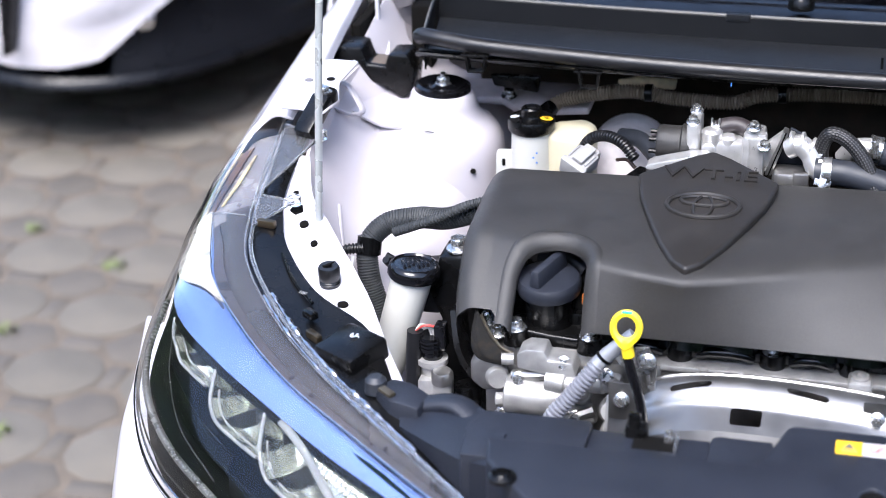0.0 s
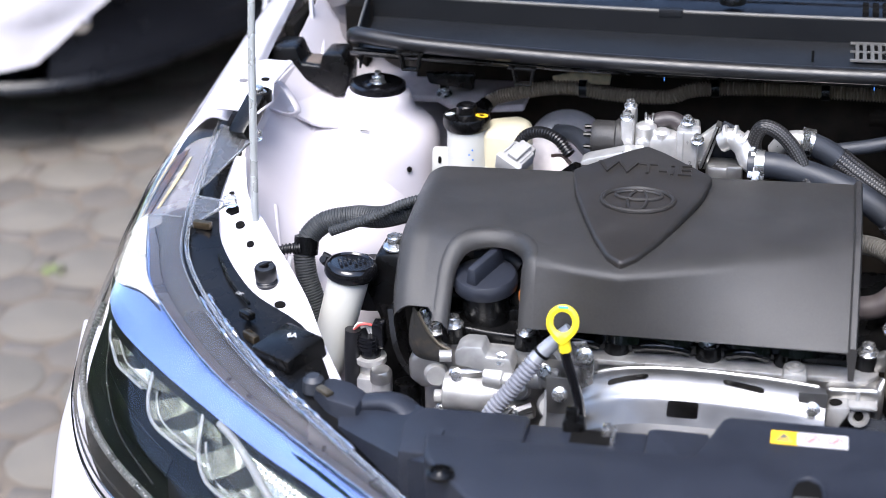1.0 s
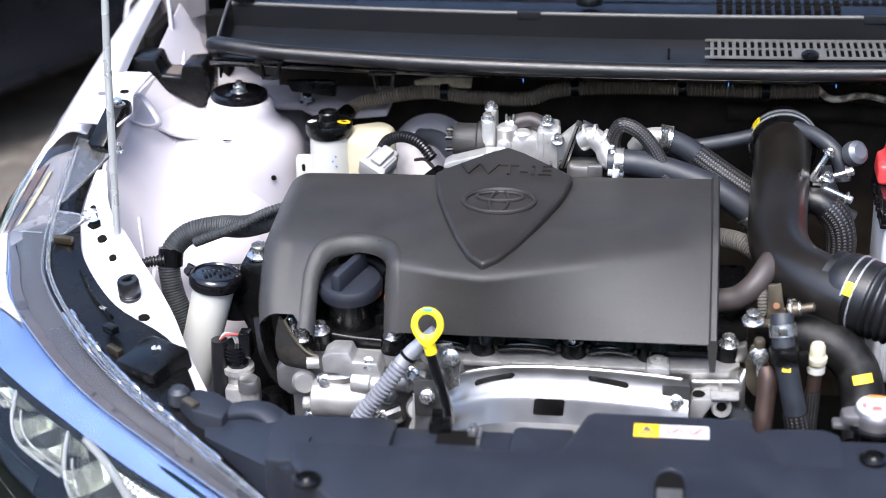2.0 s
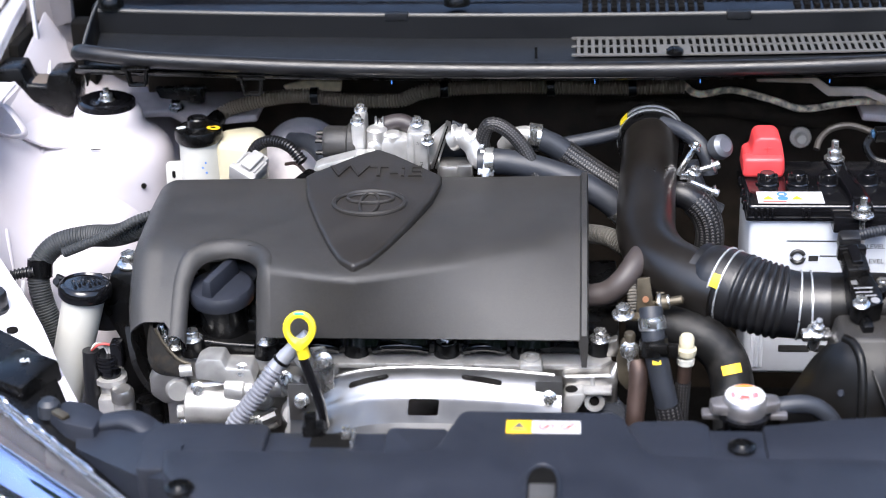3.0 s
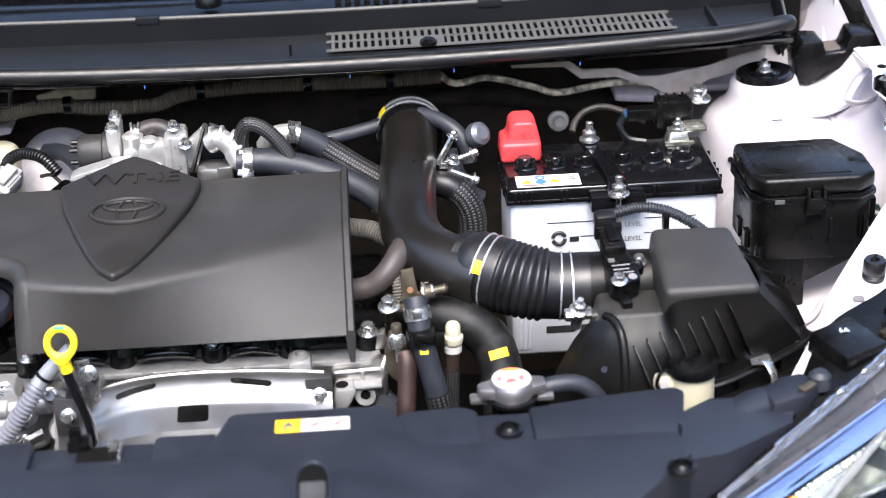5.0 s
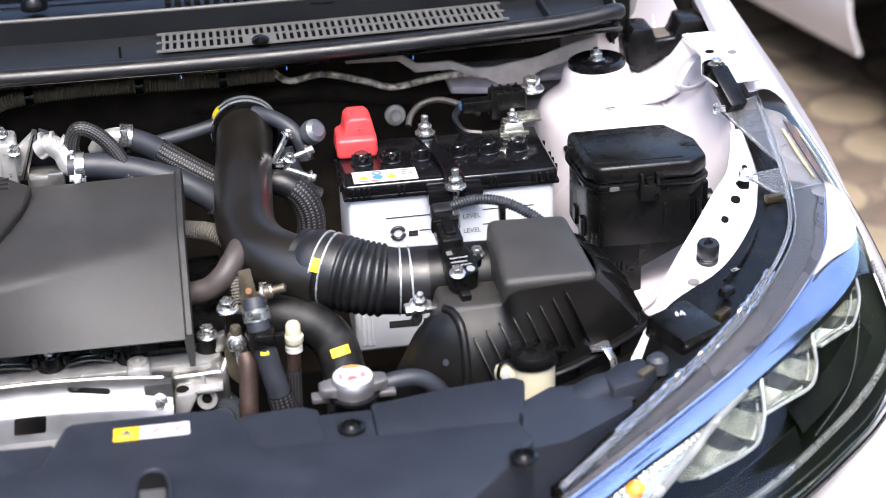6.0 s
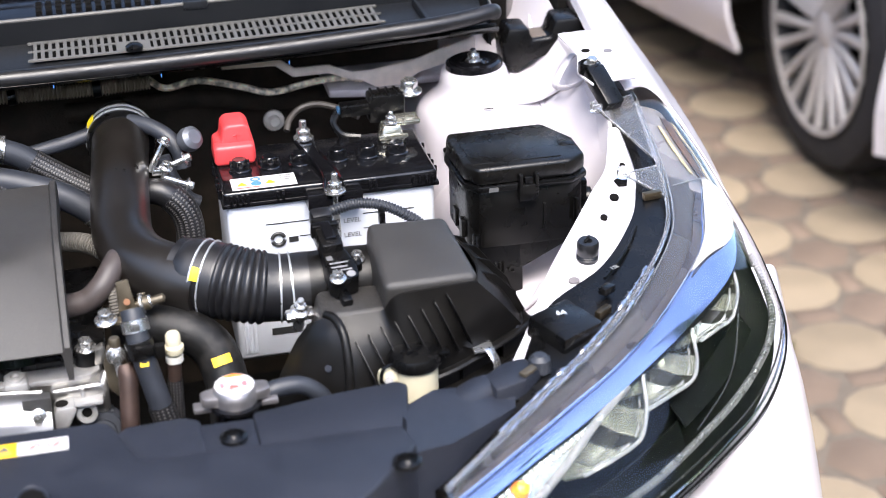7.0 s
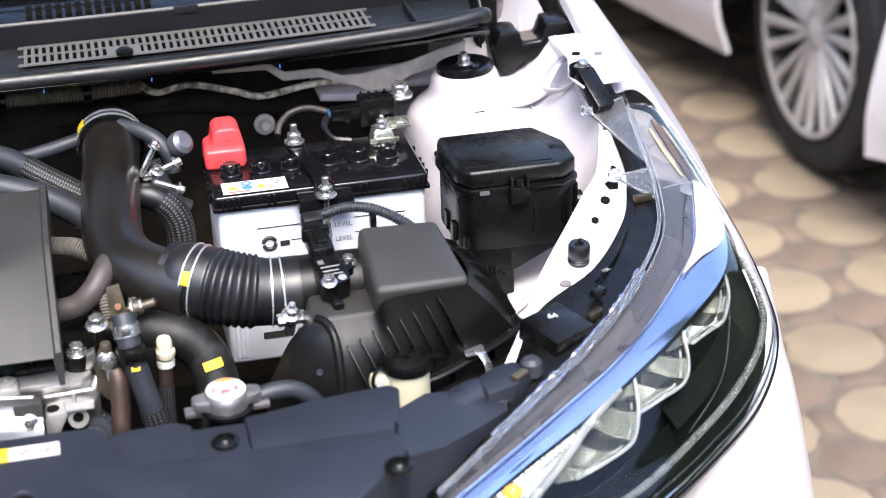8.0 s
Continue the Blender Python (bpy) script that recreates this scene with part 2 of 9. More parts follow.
SAND = stuff_mat("sandy_joint_soil", (0.108, 0.088, 0.068), 0.95, vary=0.25, scale=20, bump=0.6, fine=250)
MOSS = stuff_mat("green_weed_leaf", (0.13, 0.16, 0.055), 0.7, vary=0.3, scale=90, bump=0.1)


def thing(name, label, category, at=(0, 0, 0), group="", kind=""):
    """An empty at the base of a thing; its parts are built in world metres."""
    ob = new(name)
    ob.location = at
    ob.empty_display_size = 0.02
    return tagged(ob, label, category, group, kind)


def part(name, bm, material, parent, label=""):
    """Links a bmesh as one mesh object under a thing or under a part."""
    for e in bm.edges:
        if len(e.link_faces) == 2 and e.calc_face_angle(0) > radians(38):
            e.smooth = False
    for f in bm.faces:
        f.smooth = True
    me = bpy.data.meshes.new(name)
    bm.to_mesh(me)
    bm.free()
    me.materials.append(material)
    ob = new(name, me)
    if parent is not None:
        ob.parent = parent
        if parent.type == "EMPTY":
            ob.matrix_parent_inverse = Matrix.Translation(parent.location).inverted()
    return tagged(ob, label)


def merge(bm, extra, m=None):
    if m is not None:
        bmesh.ops.transform(extra, matrix=m, verts=extra.verts)
    me = bpy.data.meshes.new("scratch")
    extra.to_mesh(me)
    extra.free()
    bm.from_mesh(me)
    bpy.data.meshes.remove(me)
    return bm


def box(x0, x1, y0, y1, z0, z1, bevel=0.003, seg=2, m=None, bm=None, taper=0.0):
    """A rounded block; taper draws its top in on all sides."""
    b = bmesh.new()
    bmesh.ops.create_cube(b, size=1)
    for v in b.verts:
        t = taper if v.co.z > 0 else 0
        v.co = V(((x0 + x1) / 2 + v.co.x * (x1 - x0 - 2 * t), (y0 + y1) / 2 + v.co.y * (y1 - y0 - 2 * t), (z0 + z1) / 2 + v.co.z * (z1 - z0)))
    if bevel:
        bmesh.ops.bevel(b, geom=b.edges[:], offset=bevel, segments=seg, affect="EDGES", profile=0.5)
    return merge(bm if bm is not None else bmesh.new(), b, m)


def prism(points, h0, h1, axis="z", bevel=0.002, seg=2, m=None, bm=None):
    """A polygon given in the two other axes, drawn out along one axis from h0 to h1."""
    b = bmesh.new()

    def at(p, q, h):
        return {"z": (p, q, h), "y": (p, h, q), "x": (h, p, q)}[axis]

    low, high = [b.verts.new(at(p, q, h0)) for p, q in points], [b.verts.new(at(p, q, h1)) for p, q in points]
    b.faces.new(low[::-1]), b.faces.new(high)
    n = len(points)
    for i in range(n):
        b.faces.new((low[i], low[(i + 1) % n], high[(i + 1) % n], high[i]))
    bmesh.ops.recalc_face_normals(b, faces=b.faces)
    if bevel:
        bmesh.ops.bevel(b, geom=b.edges[:], offset=bevel, segments=seg, affect="EDGES", profile=0.5, clamp_overlap=True)
    return merge(bm if bm is not None else bmesh.new(), b, m)


def rings(loops, closed=True, caps=True, bm=None, m=None):
    """A skin over loops of equally many points."""
    b = bmesh.new()
    vs = [[b.verts.new(p) for p in loop] for loop in loops]
    n = len(vs[0])
    for a, c in zip(vs, vs[1:]):
        for i in range(n if closed else n - 1):
            j = (i + 1) % n
            b.faces.new((a[i], a[j], c[j], c[i]))
    if caps and closed:
        b.faces.new(vs[0][::-1]), b.faces.new(vs[-1])
    bmesh.ops.recalc_face_normals(b, faces=b.faces)
    return merge(bm if bm is not None else bmesh.new(), b, m)


def lathe(profile, m=None, n=28, bm=None):
    """Turned shape from (radius, height) pairs round z."""
    loops = [[(max(r, 1e-4) * math.cos(2 * math.pi * i / n), max(r, 1e-4) * math.sin(2 * math.pi * i / n), h) for i in range(n)] for r, h in profile]
    return rings(loops, caps=False, bm=bm, m=m)


def spline(points, steps=8):
    """A smooth line through the points."""
    pts = [V(p) for p in points]
    pts = [pts[0] * 2 - pts[1]] + pts + [pts[-1] * 2 - pts[-2]]
    out = []
    for a, b, c, d in zip(pts, pts[1:], pts[2:], pts[3:]):
        for i in range(steps):
            t = i / steps
            out.append(0.5 * (2 * b + (c - a) * t + (2 * a - 5 * b + 4 * c - d) * t * t + (3 * b - a - 3 * c + d) * t**3))
    return out + [pts[-2]]


def along(points, u):
    """The point at share u of a line."""
    f = min(max(u, 0.0), 1.0) * (len(points) - 1)
    i = min(int(f), len(points) - 2)
    return points[i].lerp(points[i + 1], f - i)


def tube(points, r, n=14, steps=8, bm=None, raw=False, flat=1.0):
    """A round hose or rod along a smooth line; r is a radius or a function of the metres run."""
    line = [V(p) for p in points] if raw else spline(points, steps)
    loops, run, up = [], 0.0, V((0.13, 0.21, 0.97))
    for i, p in enumerate(line):
        d = (line[min(i + 1, len(line) - 1)] - line[max(i - 1, 0)]).normalized()
        if i:
            run += (p - line[i - 1]).length
        side = d.cross(up)
        side = (side if side.length > 1e-3 else d.cross(V((1, 0, 0)))).normalized()
        up = side.cross(d).normalized()
        rad = r(run) if callable(r) else r
        loops.append([p + rad * (math.cos(a) * side + flat * math.sin(a) * up) for a in (2 * math.pi * k / n for k in range(n))])
    return rings(loops, bm=bm)


def sleeve(line, r, n=18):
    """A hose skin with its turn and its run laid out, for woven sleeves."""
    b = bmesh.new()
    uv = b.loops.layers.uv.new("UVMap")
    run, up, vs, runs = 0.0, V((0.13, 0.21, 0.97)), [], []
    for i, p in enumerate(line):
        d = (line[min(i + 1, len(line) - 1)] - line[max(i - 1, 0)]).normalized()
        run += (p - line[i - 1]).length if i else 0.0
        side = d.cross(up).normalized()
        up = side.cross(d).normalized()
        vs.append([b.verts.new(p + r * (math.cos(a) * side + math.sin(a) * up)) for a in (2 * math.pi * k / n for k in range(n))])
        runs.append(run)
    for i in range(len(vs) - 1):
        for k in range(n):
            f = b.faces.new((vs[i][k], vs[i][(k + 1) % n], vs[i + 1][(k + 1) % n], vs[i + 1][k]))
            for lp, (x, y) in zip(f.loops, ((k, i), (k + 1, i), (k + 1, i + 1), (k, i + 1))):
                lp[uv].uv = (x / n, runs[y])
    b.faces.new(vs[0][::-1]), b.faces.new(vs[-1])
    bmesh.ops.recalc_face_normals(b, faces=b.faces)
    return b


def hexa(low, high, bevel=0.004, seg=2):
    """A six-sided block from four lower and four upper corners, with rounded edges."""
    b = bmesh.new()
    lo, hi = [b.verts.new(p) for p in low], [b.verts.new(p) for p in high]
    b.faces.new(lo[::-1]), b.faces.new(hi)
    for i in range(4):
        b.faces.new((lo[i], lo[(i + 1) % 4], hi[(i + 1) % 4], hi[i]))
    bmesh.ops.recalc_face_normals(b, faces=b.faces)
    bmesh.ops.bevel(b, geom=b.edges[:], offset=bevel, segments=seg, affect="EDGES", profile=0.5)
    return b


def corrugated(points, r, pitch=0.004, depth=0.0012, n=12, bm=None):
    """Split loom: rings of two radii along a smooth line."""
    line, out, run = spline(points, 24), [], 0.0
    total = sum((b - a).length for a, b in zip(line, line[1:]))
    count = int(total / (pitch / 4))
    cum = [0.0]
    for a, b in zip(line, line[1:]):
        cum.append(cum[-1] + (b - a).length)
    j = 0
    for i in range(count + 1):
        s = total * i / count
        while j < len(cum) - 2 and cum[j + 1] < s:
            j += 1
        f = (s - cum[j]) / max(cum[j + 1] - cum[j], 1e-9)
        out.append(line[j].lerp(line[j + 1], f))
    return tube(out, lambda s: r + depth * (1, 1, -1, -1)[int(round(s / (pitch / 4))) % 4], n=n, raw=True, bm=bm)


def towards(at, way, spin=0.0):
    """The pose at a place whose z points along way."""
    return Matrix.Translation(at) @ V(way).to_track_quat("Z", "Y").to_matrix().to_4x4() @ Matrix.Rotation(spin, 4, "Z")


def bolt(at, way=(0, 0, 1), r=0.007, bm=None, stud=0.0):
    """A hexagon flange bolt or a nut on a stud."""
    m = towards(at, way, 0.3)
    bm = lathe([(0, 0), (r * 1.45, 0), (r * 1.45, r * 0.22), (r * 1.2, r * 0.4), (0, r * 0.4)], m, 18, bm)
    hexa = bmesh.new()
    bmesh.ops.create_cone(hexa, segments=6, radius1=r, radius2=r, depth=r * 1.1, cap_ends=True)
    bmesh.ops.bevel(hexa, geom=hexa.edges[:], offset=r * 0.1, segments=1, affect="EDGES")
    merge(bm, hexa, m @ Matrix.Translation((0, 0, r * 0.9)))
    if stud:
        lathe([(0, 0), (r * 0.5, 0), (r * 0.5, stud - 0.001), (r * 0.35, stud), (0, stud)], m, 12, bm)
    else:
        lathe([(0, r * 1.3), (r * 0.62, r * 1.3), (r * 0.55, r * 1.5), (0, r * 1.5)], m, 12, bm)
    return bm


def skin(rows, steps=8, across=6, thick=0.0, bm=None):
    """A smooth sheet through rows of control points, with an optional thickness."""
    lines = [spline(r, steps) for r in rows]
    cols = [spline([ln[i] for ln in lines], across) for i in range(len(lines[0]))]
    b = bmesh.new()
    vs = [[b.verts.new(p) for p in c] for c in cols]
    for a, c in zip(vs, vs[1:]):
        for i in range(len(a) - 1):
            b.faces.new((a[i], a[i + 1], c[i + 1], c[i]))
    bmesh.ops.recalc_face_normals(b, faces=b.faces)
    if thick:
        bmesh.ops.solidify(b, geom=b.faces[:], thickness=thick)
    return merge(bm if bm is not None else bmesh.new(), b)


def lettering(name, text, size, m, material, parent, depth=0.0006):
    """Raised words in the built-in font."""
    c = bpy.data.curves.new(name, "FONT")
    c.body, c.size, c.extrude, c.align_x, c.align_y = text, size, depth, "CENTER", "CENTER"
    c.resolution_u = 3
    scratch = bpy.data.objects.new("scratch", c)
    scene.collection.objects.link(scratch)
    bpy.context.view_layer.update()
    me = bpy.data.meshes.new_from_object(scratch.evaluated_get(bpy.context.evaluated_depsgraph_get()))
    bpy.data.objects.remove(scratch)
    bpy.data.curves.remove(c)
    b = bmesh.new()
    b.from_mesh(me)
    bpy.data.meshes.remove(me)
    bmesh.ops.transform(b, matrix=m, verts=b.verts)
    return part(name, b, material, parent)


def mirror(points, side):
    return [(side * p[0], *p[1:]) for p in points]

# ---- ground ----
g = bmesh.new()
bmesh.ops.create_grid(g, x_segments=8, y_segments=8, size=400)
ground = part("ground", g, SAND, None)
ground.location.z = -0.003
tagged(ground, "sandy soil showing in the joints of the paving", "ground", kind="structure")

# ---- the car's body ----
body = thing("car_body", "white pearl hatchback front end with its bonnet raised", "car", (0, 0.6, 0))


def rail_z(y):
    return 0.84 + 0.25 * (y - 0.25)


def strut_tower(side):
    """A turned dome drawn out towards the fender, where it runs into the apron."""
    m = Matrix.Translation((0.5235 * side, 0.75, 0)) @ pose(0, 0, 0.9, 0, -3 * side) @ Matrix.Translation((0, 0, -0.9))
    loops = []
    for r, h, stretch in ((0.0001, 0.934, 0), (0.033, 0.934, 0), (0.038, 0.930, 0), (0.0405, 0.920, 0), (0.0435, 0.911, 0.02), (0.050, 0.903, 0.08), (0.060, 0.897, 0.22), (0.068, 0.889, 0.36), (0.0735, 0.877, 0.42), (0.076, 0.860, 0.45), (0.079, 0.83, 0.45), (0.083, 0.77, 0.45), (0.09, 0.62, 0.45)):
        ring_ = []
        for k in range(56):
            a = 2 * math.pi * k / 56
            ring_.append((side * r * math.cos(a) * (1 + stretch * max(math.cos(a), 0.0)), r * math.sin(a), h))
        loops.append(ring_)
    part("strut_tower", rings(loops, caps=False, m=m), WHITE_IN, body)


def level(y, table):
    """Straight steps between the pairs of a table."""
    for (a, p), (b, q) in zip(table, table[1:]):
        if y <= b:
            return p + (q - p) * max(0.0, (y - a) / (b - a))
    return table[-1][1]


RAIL_IN = ((0.34, 0.497), (0.40, 0.539), (0.45, 0.574), (0.497, 0.606), (0.56, 0.628), (0.66, 0.640), (0.95, 0.640))
CREST = ((0.34, 0.655), (0.40, 0.70), (0.50, 0.748), (0.58, 0.795), (0.64, 0.836), (0.70, 0.862), (0.78, 0.874), (0.95, 0.880))


def house_z(x, y):
    """Height of the wheel house between the bay and the rail, x counted outwards."""
    s, edge = level(y, CREST), level(y, RAIL_IN)
    if x > 0.53 and edge > 0.535:
        f = min((x - 0.53) / (edge - 0.53), 1.0)
        return s + (rail_z(y) - 0.014 - s) * f * f
    return s - 0.25 * max((0.53 - x) / 0.11, 0.0) ** 2.4


def wheel_house(side):
    b = bmesh.new()
    vs = []
    for i in range(41):
        y = 0.36 + 0.59 * i / 40
        edge = level(y, RAIL_IN)
        vs.append([b.verts.new((side * (0.425 + (edge - 0.425) * j / 24), y, house_z(0.425 + (edge - 0.425) * j / 24, y))) for j in range(25)])
    for p, q in zip(vs, vs[1:]):
        for j in range(24):
            b.faces.new((p[j], p[j + 1], q[j + 1], q[j]))
    bmesh.ops.smooth_vert(b, verts=b.verts[:], factor=0.5, use_axis_z=True)
    bmesh.ops.recalc_face_normals(b, faces=b.faces)
    bmesh.ops.solidify(b, geom=b.faces[:], thickness=0.003)
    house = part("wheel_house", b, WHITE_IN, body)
    seam = [(side * x, y, house_z(x, y) + 0.002) for x, y in ((0.625, 0.70), (0.612, 0.655), (0.598, 0.62), (0.578, 0.585), (0.555, 0.545), (0.545, 0.50))]
    part("weld_seam", tube(seam, 0.0022, 8, flat=0.6), WHITE_IN, house)
    bead = [(side * x, y, house_z(x, y) - 0.001) for x, y in ((0.603, 0.575), (0.592, 0.545), (0.580, 0.515))]
    part("pressed_bead", tube(bead, 0.005, 10), WHITE_IN, house)
    part("drain_hole", lathe([(0, 0), (0.004, 0), (0.004, 0.003), (0, 0.003)], Matrix.Translation((side * 0.583, 0.50, house_z(0.583, 0.50) + 0.0005)) @ pose(0, 0, 0, 35), 16), DUSTY_SHADED, house)


for side in (-1, 1):
    strut_tower(side)
    wheel_house(side)
    # inner apron: from the rail down and in, to the floor of the bay
    apron_top = (
        [(0.42, 0.16, 0.805), (0.450, 0.222, 0.820), (0.515, 0.330, 0.845), (0.570, 0.412, 0.867), (0.612, 0.49, 0.890), (0.635, 0.58, 0.92), (0.64, 0.70, 0.945), (0.62, 0.92, 0.95)],
        [(0.42, 0.17, 0.77), (0.450, 0.235, 0.785), (0.515, 0.345, 0.815), (0.568, 0.425, 0.838), (0.606, 0.503, 0.862), (0.620, 0.58, 0.88), (0.625, 0.70, 0.89), (0.60, 0.92, 0.90)],
        [(0.39, 0.20, 0.72), (0.43, 0.27, 0.73), (0.475, 0.37, 0.73), (0.515, 0.45, 0.74), (0.56, 0.53, 0.76), (0.585, 0.60, 0.79), (0.59, 0.72, 0.80), (0.57, 0.92, 0.80)])
    apron_low = (
        [(0.37, 0.22, 0.60), (0.40, 0.30, 0.62), (0.44, 0.40, 0.64), (0.47, 0.50, 0.66), (0.49, 0.58, 0.70), (0.50, 0.65, 0.72), (0.50, 0.75, 0.72), (0.50, 0.92, 0.72)],
        [(0.34, 0.22, 0.48), (0.36, 0.32, 0.50), (0.38, 0.42, 0.52), (0.40, 0.52, 0.54), (0.41, 0.60, 0.56), (0.42, 0.68, 0.58), (0.42, 0.78, 0.58), (0.42, 0.92, 0.58)])
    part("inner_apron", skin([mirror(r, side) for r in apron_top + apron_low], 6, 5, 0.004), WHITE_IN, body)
    # upper rail: a flange with a rolled inner lip
    inner = [(0.628, 0.56, 0.9175), (0.606, 0.497, 0.902), (0.579, 0.459, 0.892), (0.551, 0.418, 0.882), (0.526, 0.383, 0.873), (0.496, 0.338, 0.862), (0.463, 0.28, 0.8475), (0.428, 0.225, 0.834)]
    outer = [(0.655, 0.56, 0.9175), (0.650, 0.495, 0.901), (0.638, 0.45, 0.890), (0.622, 0.405, 0.879), (0.600, 0.365, 0.869), (0.570, 0.325, 0.859), (0.520, 0.27, 0.845), (0.465, 0.205, 0.829)]
    rolled = [(p[0] - 0.001, p[1] + 0.0006, p[2] - 0.006) for p in inner]
    rail = part("apron_rail", skin([mirror(r, side) for r in ([(p[0] + 0.012, p[1] - 0.006, p[2] - 0.022) for p in inner], rolled, inner, [tuple((V(p) + V(q)) / 2) for p, q in zip(inner, outer)], outer)], 8, 3, 0.003), WHITE, body)
    # thin discs on the rail carry the shade of its holes
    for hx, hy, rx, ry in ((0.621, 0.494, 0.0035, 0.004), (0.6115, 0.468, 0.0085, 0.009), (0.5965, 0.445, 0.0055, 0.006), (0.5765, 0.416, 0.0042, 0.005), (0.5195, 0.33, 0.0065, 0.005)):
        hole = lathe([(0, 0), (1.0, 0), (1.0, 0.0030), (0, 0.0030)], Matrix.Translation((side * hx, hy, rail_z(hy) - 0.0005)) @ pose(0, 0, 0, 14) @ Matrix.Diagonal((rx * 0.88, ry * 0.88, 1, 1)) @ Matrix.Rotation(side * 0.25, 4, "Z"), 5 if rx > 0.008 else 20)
        part("hole", hole, DUSTY_SHADED if hx < 0.55 and side > 0 else DARK, rail)
    # fender with its folded top flange
    part("fender", skin([mirror(r, side) for r in (
        [(0.652, 0.60, 0.930), (0.654, 0.70, 0.955), (0.657, 0.80, 0.978), (0.660, 0.95, 1.005), (0.66, 1.2, 1.03)],
        [(0.662, 0.60, 0.946), (0.662, 0.70, 0.970), (0.663, 0.80, 0.992), (0.664, 0.95, 1.016), (0.664, 1.2, 1.04)],
        [(0.690, 0.60, 0.942), (0.687, 0.70, 0.966), (0.683, 0.80, 0.986), (0.680, 0.95, 1.008), (0.68, 1.2, 1.03)],
        [(0.722, 0.57, 0.900), (0.726, 0.70, 0.920), (0.728, 0.80, 0.935), (0.730, 0.95, 0.95), (0.73, 1.2, 0.96)],
        [(0.768, 0.50, 0.80), (0.785, 0.66, 0.82), (0.79, 0.80, 0.83), (0.79, 0.95, 0.83), (0.79, 1.2, 0.83)],
        [(0.795, 0.45, 0.66), (0.815, 0.62, 0.67), (0.825, 0.80, 0.67), (0.825, 0.95, 0.67), (0.825, 1.2, 0.67)],
        [(0.80, 0.44, 0.45), (0.82, 0.58, 0.46), (0.83, 0.72, 0.55), (0.83, 0.95, 0.60), (0.83, 1.2, 0.55)])], 6, 6, 0.003), WHITE, body)
    # white mounting plate on top of the fender rail
    part("fender_plate", prism(mirror([(0.609, 0.702), (0.617, 0.65), (0.606, 0.612), (0.615, 0.582), (0.648, 0.588), (0.668, 0.588), (0.676, 0.69), (0.64, 0.704)], side), 0, 0.004, m=Matrix.Translation((0, 0.61, 0.963)) @ pose(0, 0, 0, 9) @ Matrix.Translation((0, -0.61, 0))), WHITE, body)
    part("fender_stay", tube(mirror([(0.640, 0.70, 0.955), (0.622, 0.69, 0.955), (0.606, 0.68, 0.940), (0.600, 0.675, 0.928), (0.615, 0.675, 0.924), (0.640, 0.68, 0.930)], side), 0.0052, 12, flat=0.35), WHITE_IN, body)
    part("apron_lip", tube(mirror([(0.588, 0.73, 0.905), (0.600, 0.70, 0.888), (0.612, 0.668, 0.880), (0.622, 0.62, 0.868), (0.618, 0.575, 0.845), (0.600, 0.53, 0.812)], side), 0.006, 12, flat=0.5), WHITE_IN, body)
    part("tower_gusset", skin([mirror(r, side) for r in ([(0.560, 0.70, 0.902), (0.59, 0.70, 0.905), (0.632, 0.70, 0.925)], [(0.565, 0.75, 0.905), (0.60, 0.75, 0.912), (0.638, 0.75, 0.935)], [(0.56, 0.82, 0.91), (0.60, 0.82, 0.915), (0.638, 0.82, 0.94)])], 5, 5, 0.003), WHITE_IN, body)
    # dark strip and disc painted as shade in the tower's openings
    part("tower_slit", box(side * 0.525 - 0.006, side * 0.525 + 0.006, 0.6895, 0.692, 0.9020, 0.9027, 0.0002), DARK, body)
    part("tower_hole", lathe([(0, 0), (0.0032, 0), (0.0032, 0.002), (0, 0.002)], towards((side * 0.474, 0.692, 0.8565), (-side * 0.62, -0.75, 0.15)), 14), DARK, body)
    # dome of the hinge well behind the strut, its shade in the paint, with the hinge's arm and foot
    well = part("hinge_well", lathe([(0, 0.060), (0.018, 0.058), (0.036, 0.050), (0.049, 0.036), (0.056, 0.018), (0.058, 0.0)], towards((side * 0.640, 0.945, 0.905), (0, -0.55, 0.83)), 36), DUSTY_SHADED, body)
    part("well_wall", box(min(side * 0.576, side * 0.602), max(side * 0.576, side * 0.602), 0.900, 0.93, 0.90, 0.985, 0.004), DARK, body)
    # added sheet that puts the well's shade over the white wheel house
    part("well_shade_sheet", box(min(side * 0.602, side * 0.665), max(side * 0.602, side * 0.665), 0.922, 0.928, 0.90, 1.03, 0.002), DUSTY_SHADED, body)
    part("pillar_strip", box(min(side * 0.5705, side * 0.5735), max(side * 0.5705, side * 0.5735), 0.905, 0.98, 0.95, 1.004, 0.002), BLACK, body)
    # black box standing for the shade in the gap beside the fender
    part("fender_gap_shade", box(min(side * 0.645, side * 0.658), max(side * 0.645, side * 0.658), 0.825, 1.2, 0.90, 0.982, 0.003), DARK, body)
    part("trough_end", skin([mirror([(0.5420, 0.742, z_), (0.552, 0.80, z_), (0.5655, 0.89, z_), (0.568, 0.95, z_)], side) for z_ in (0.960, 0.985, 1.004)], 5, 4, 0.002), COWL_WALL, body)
    part("trough_edge", tube(mirror([(0.5425, 0.742, 1.004), (0.5525, 0.80, 1.0045), (0.566, 0.89, 1.005), (0.5685, 0.95, 1.010)], side), 0.0013, 8), GRILLE, body)
    part("hinge_arm", box(side * 0.636 - 0.0024, side * 0.636 + 0.0024, 0.868, 0.876, 0.93, 1.12, 0.0012), WHITE, well)
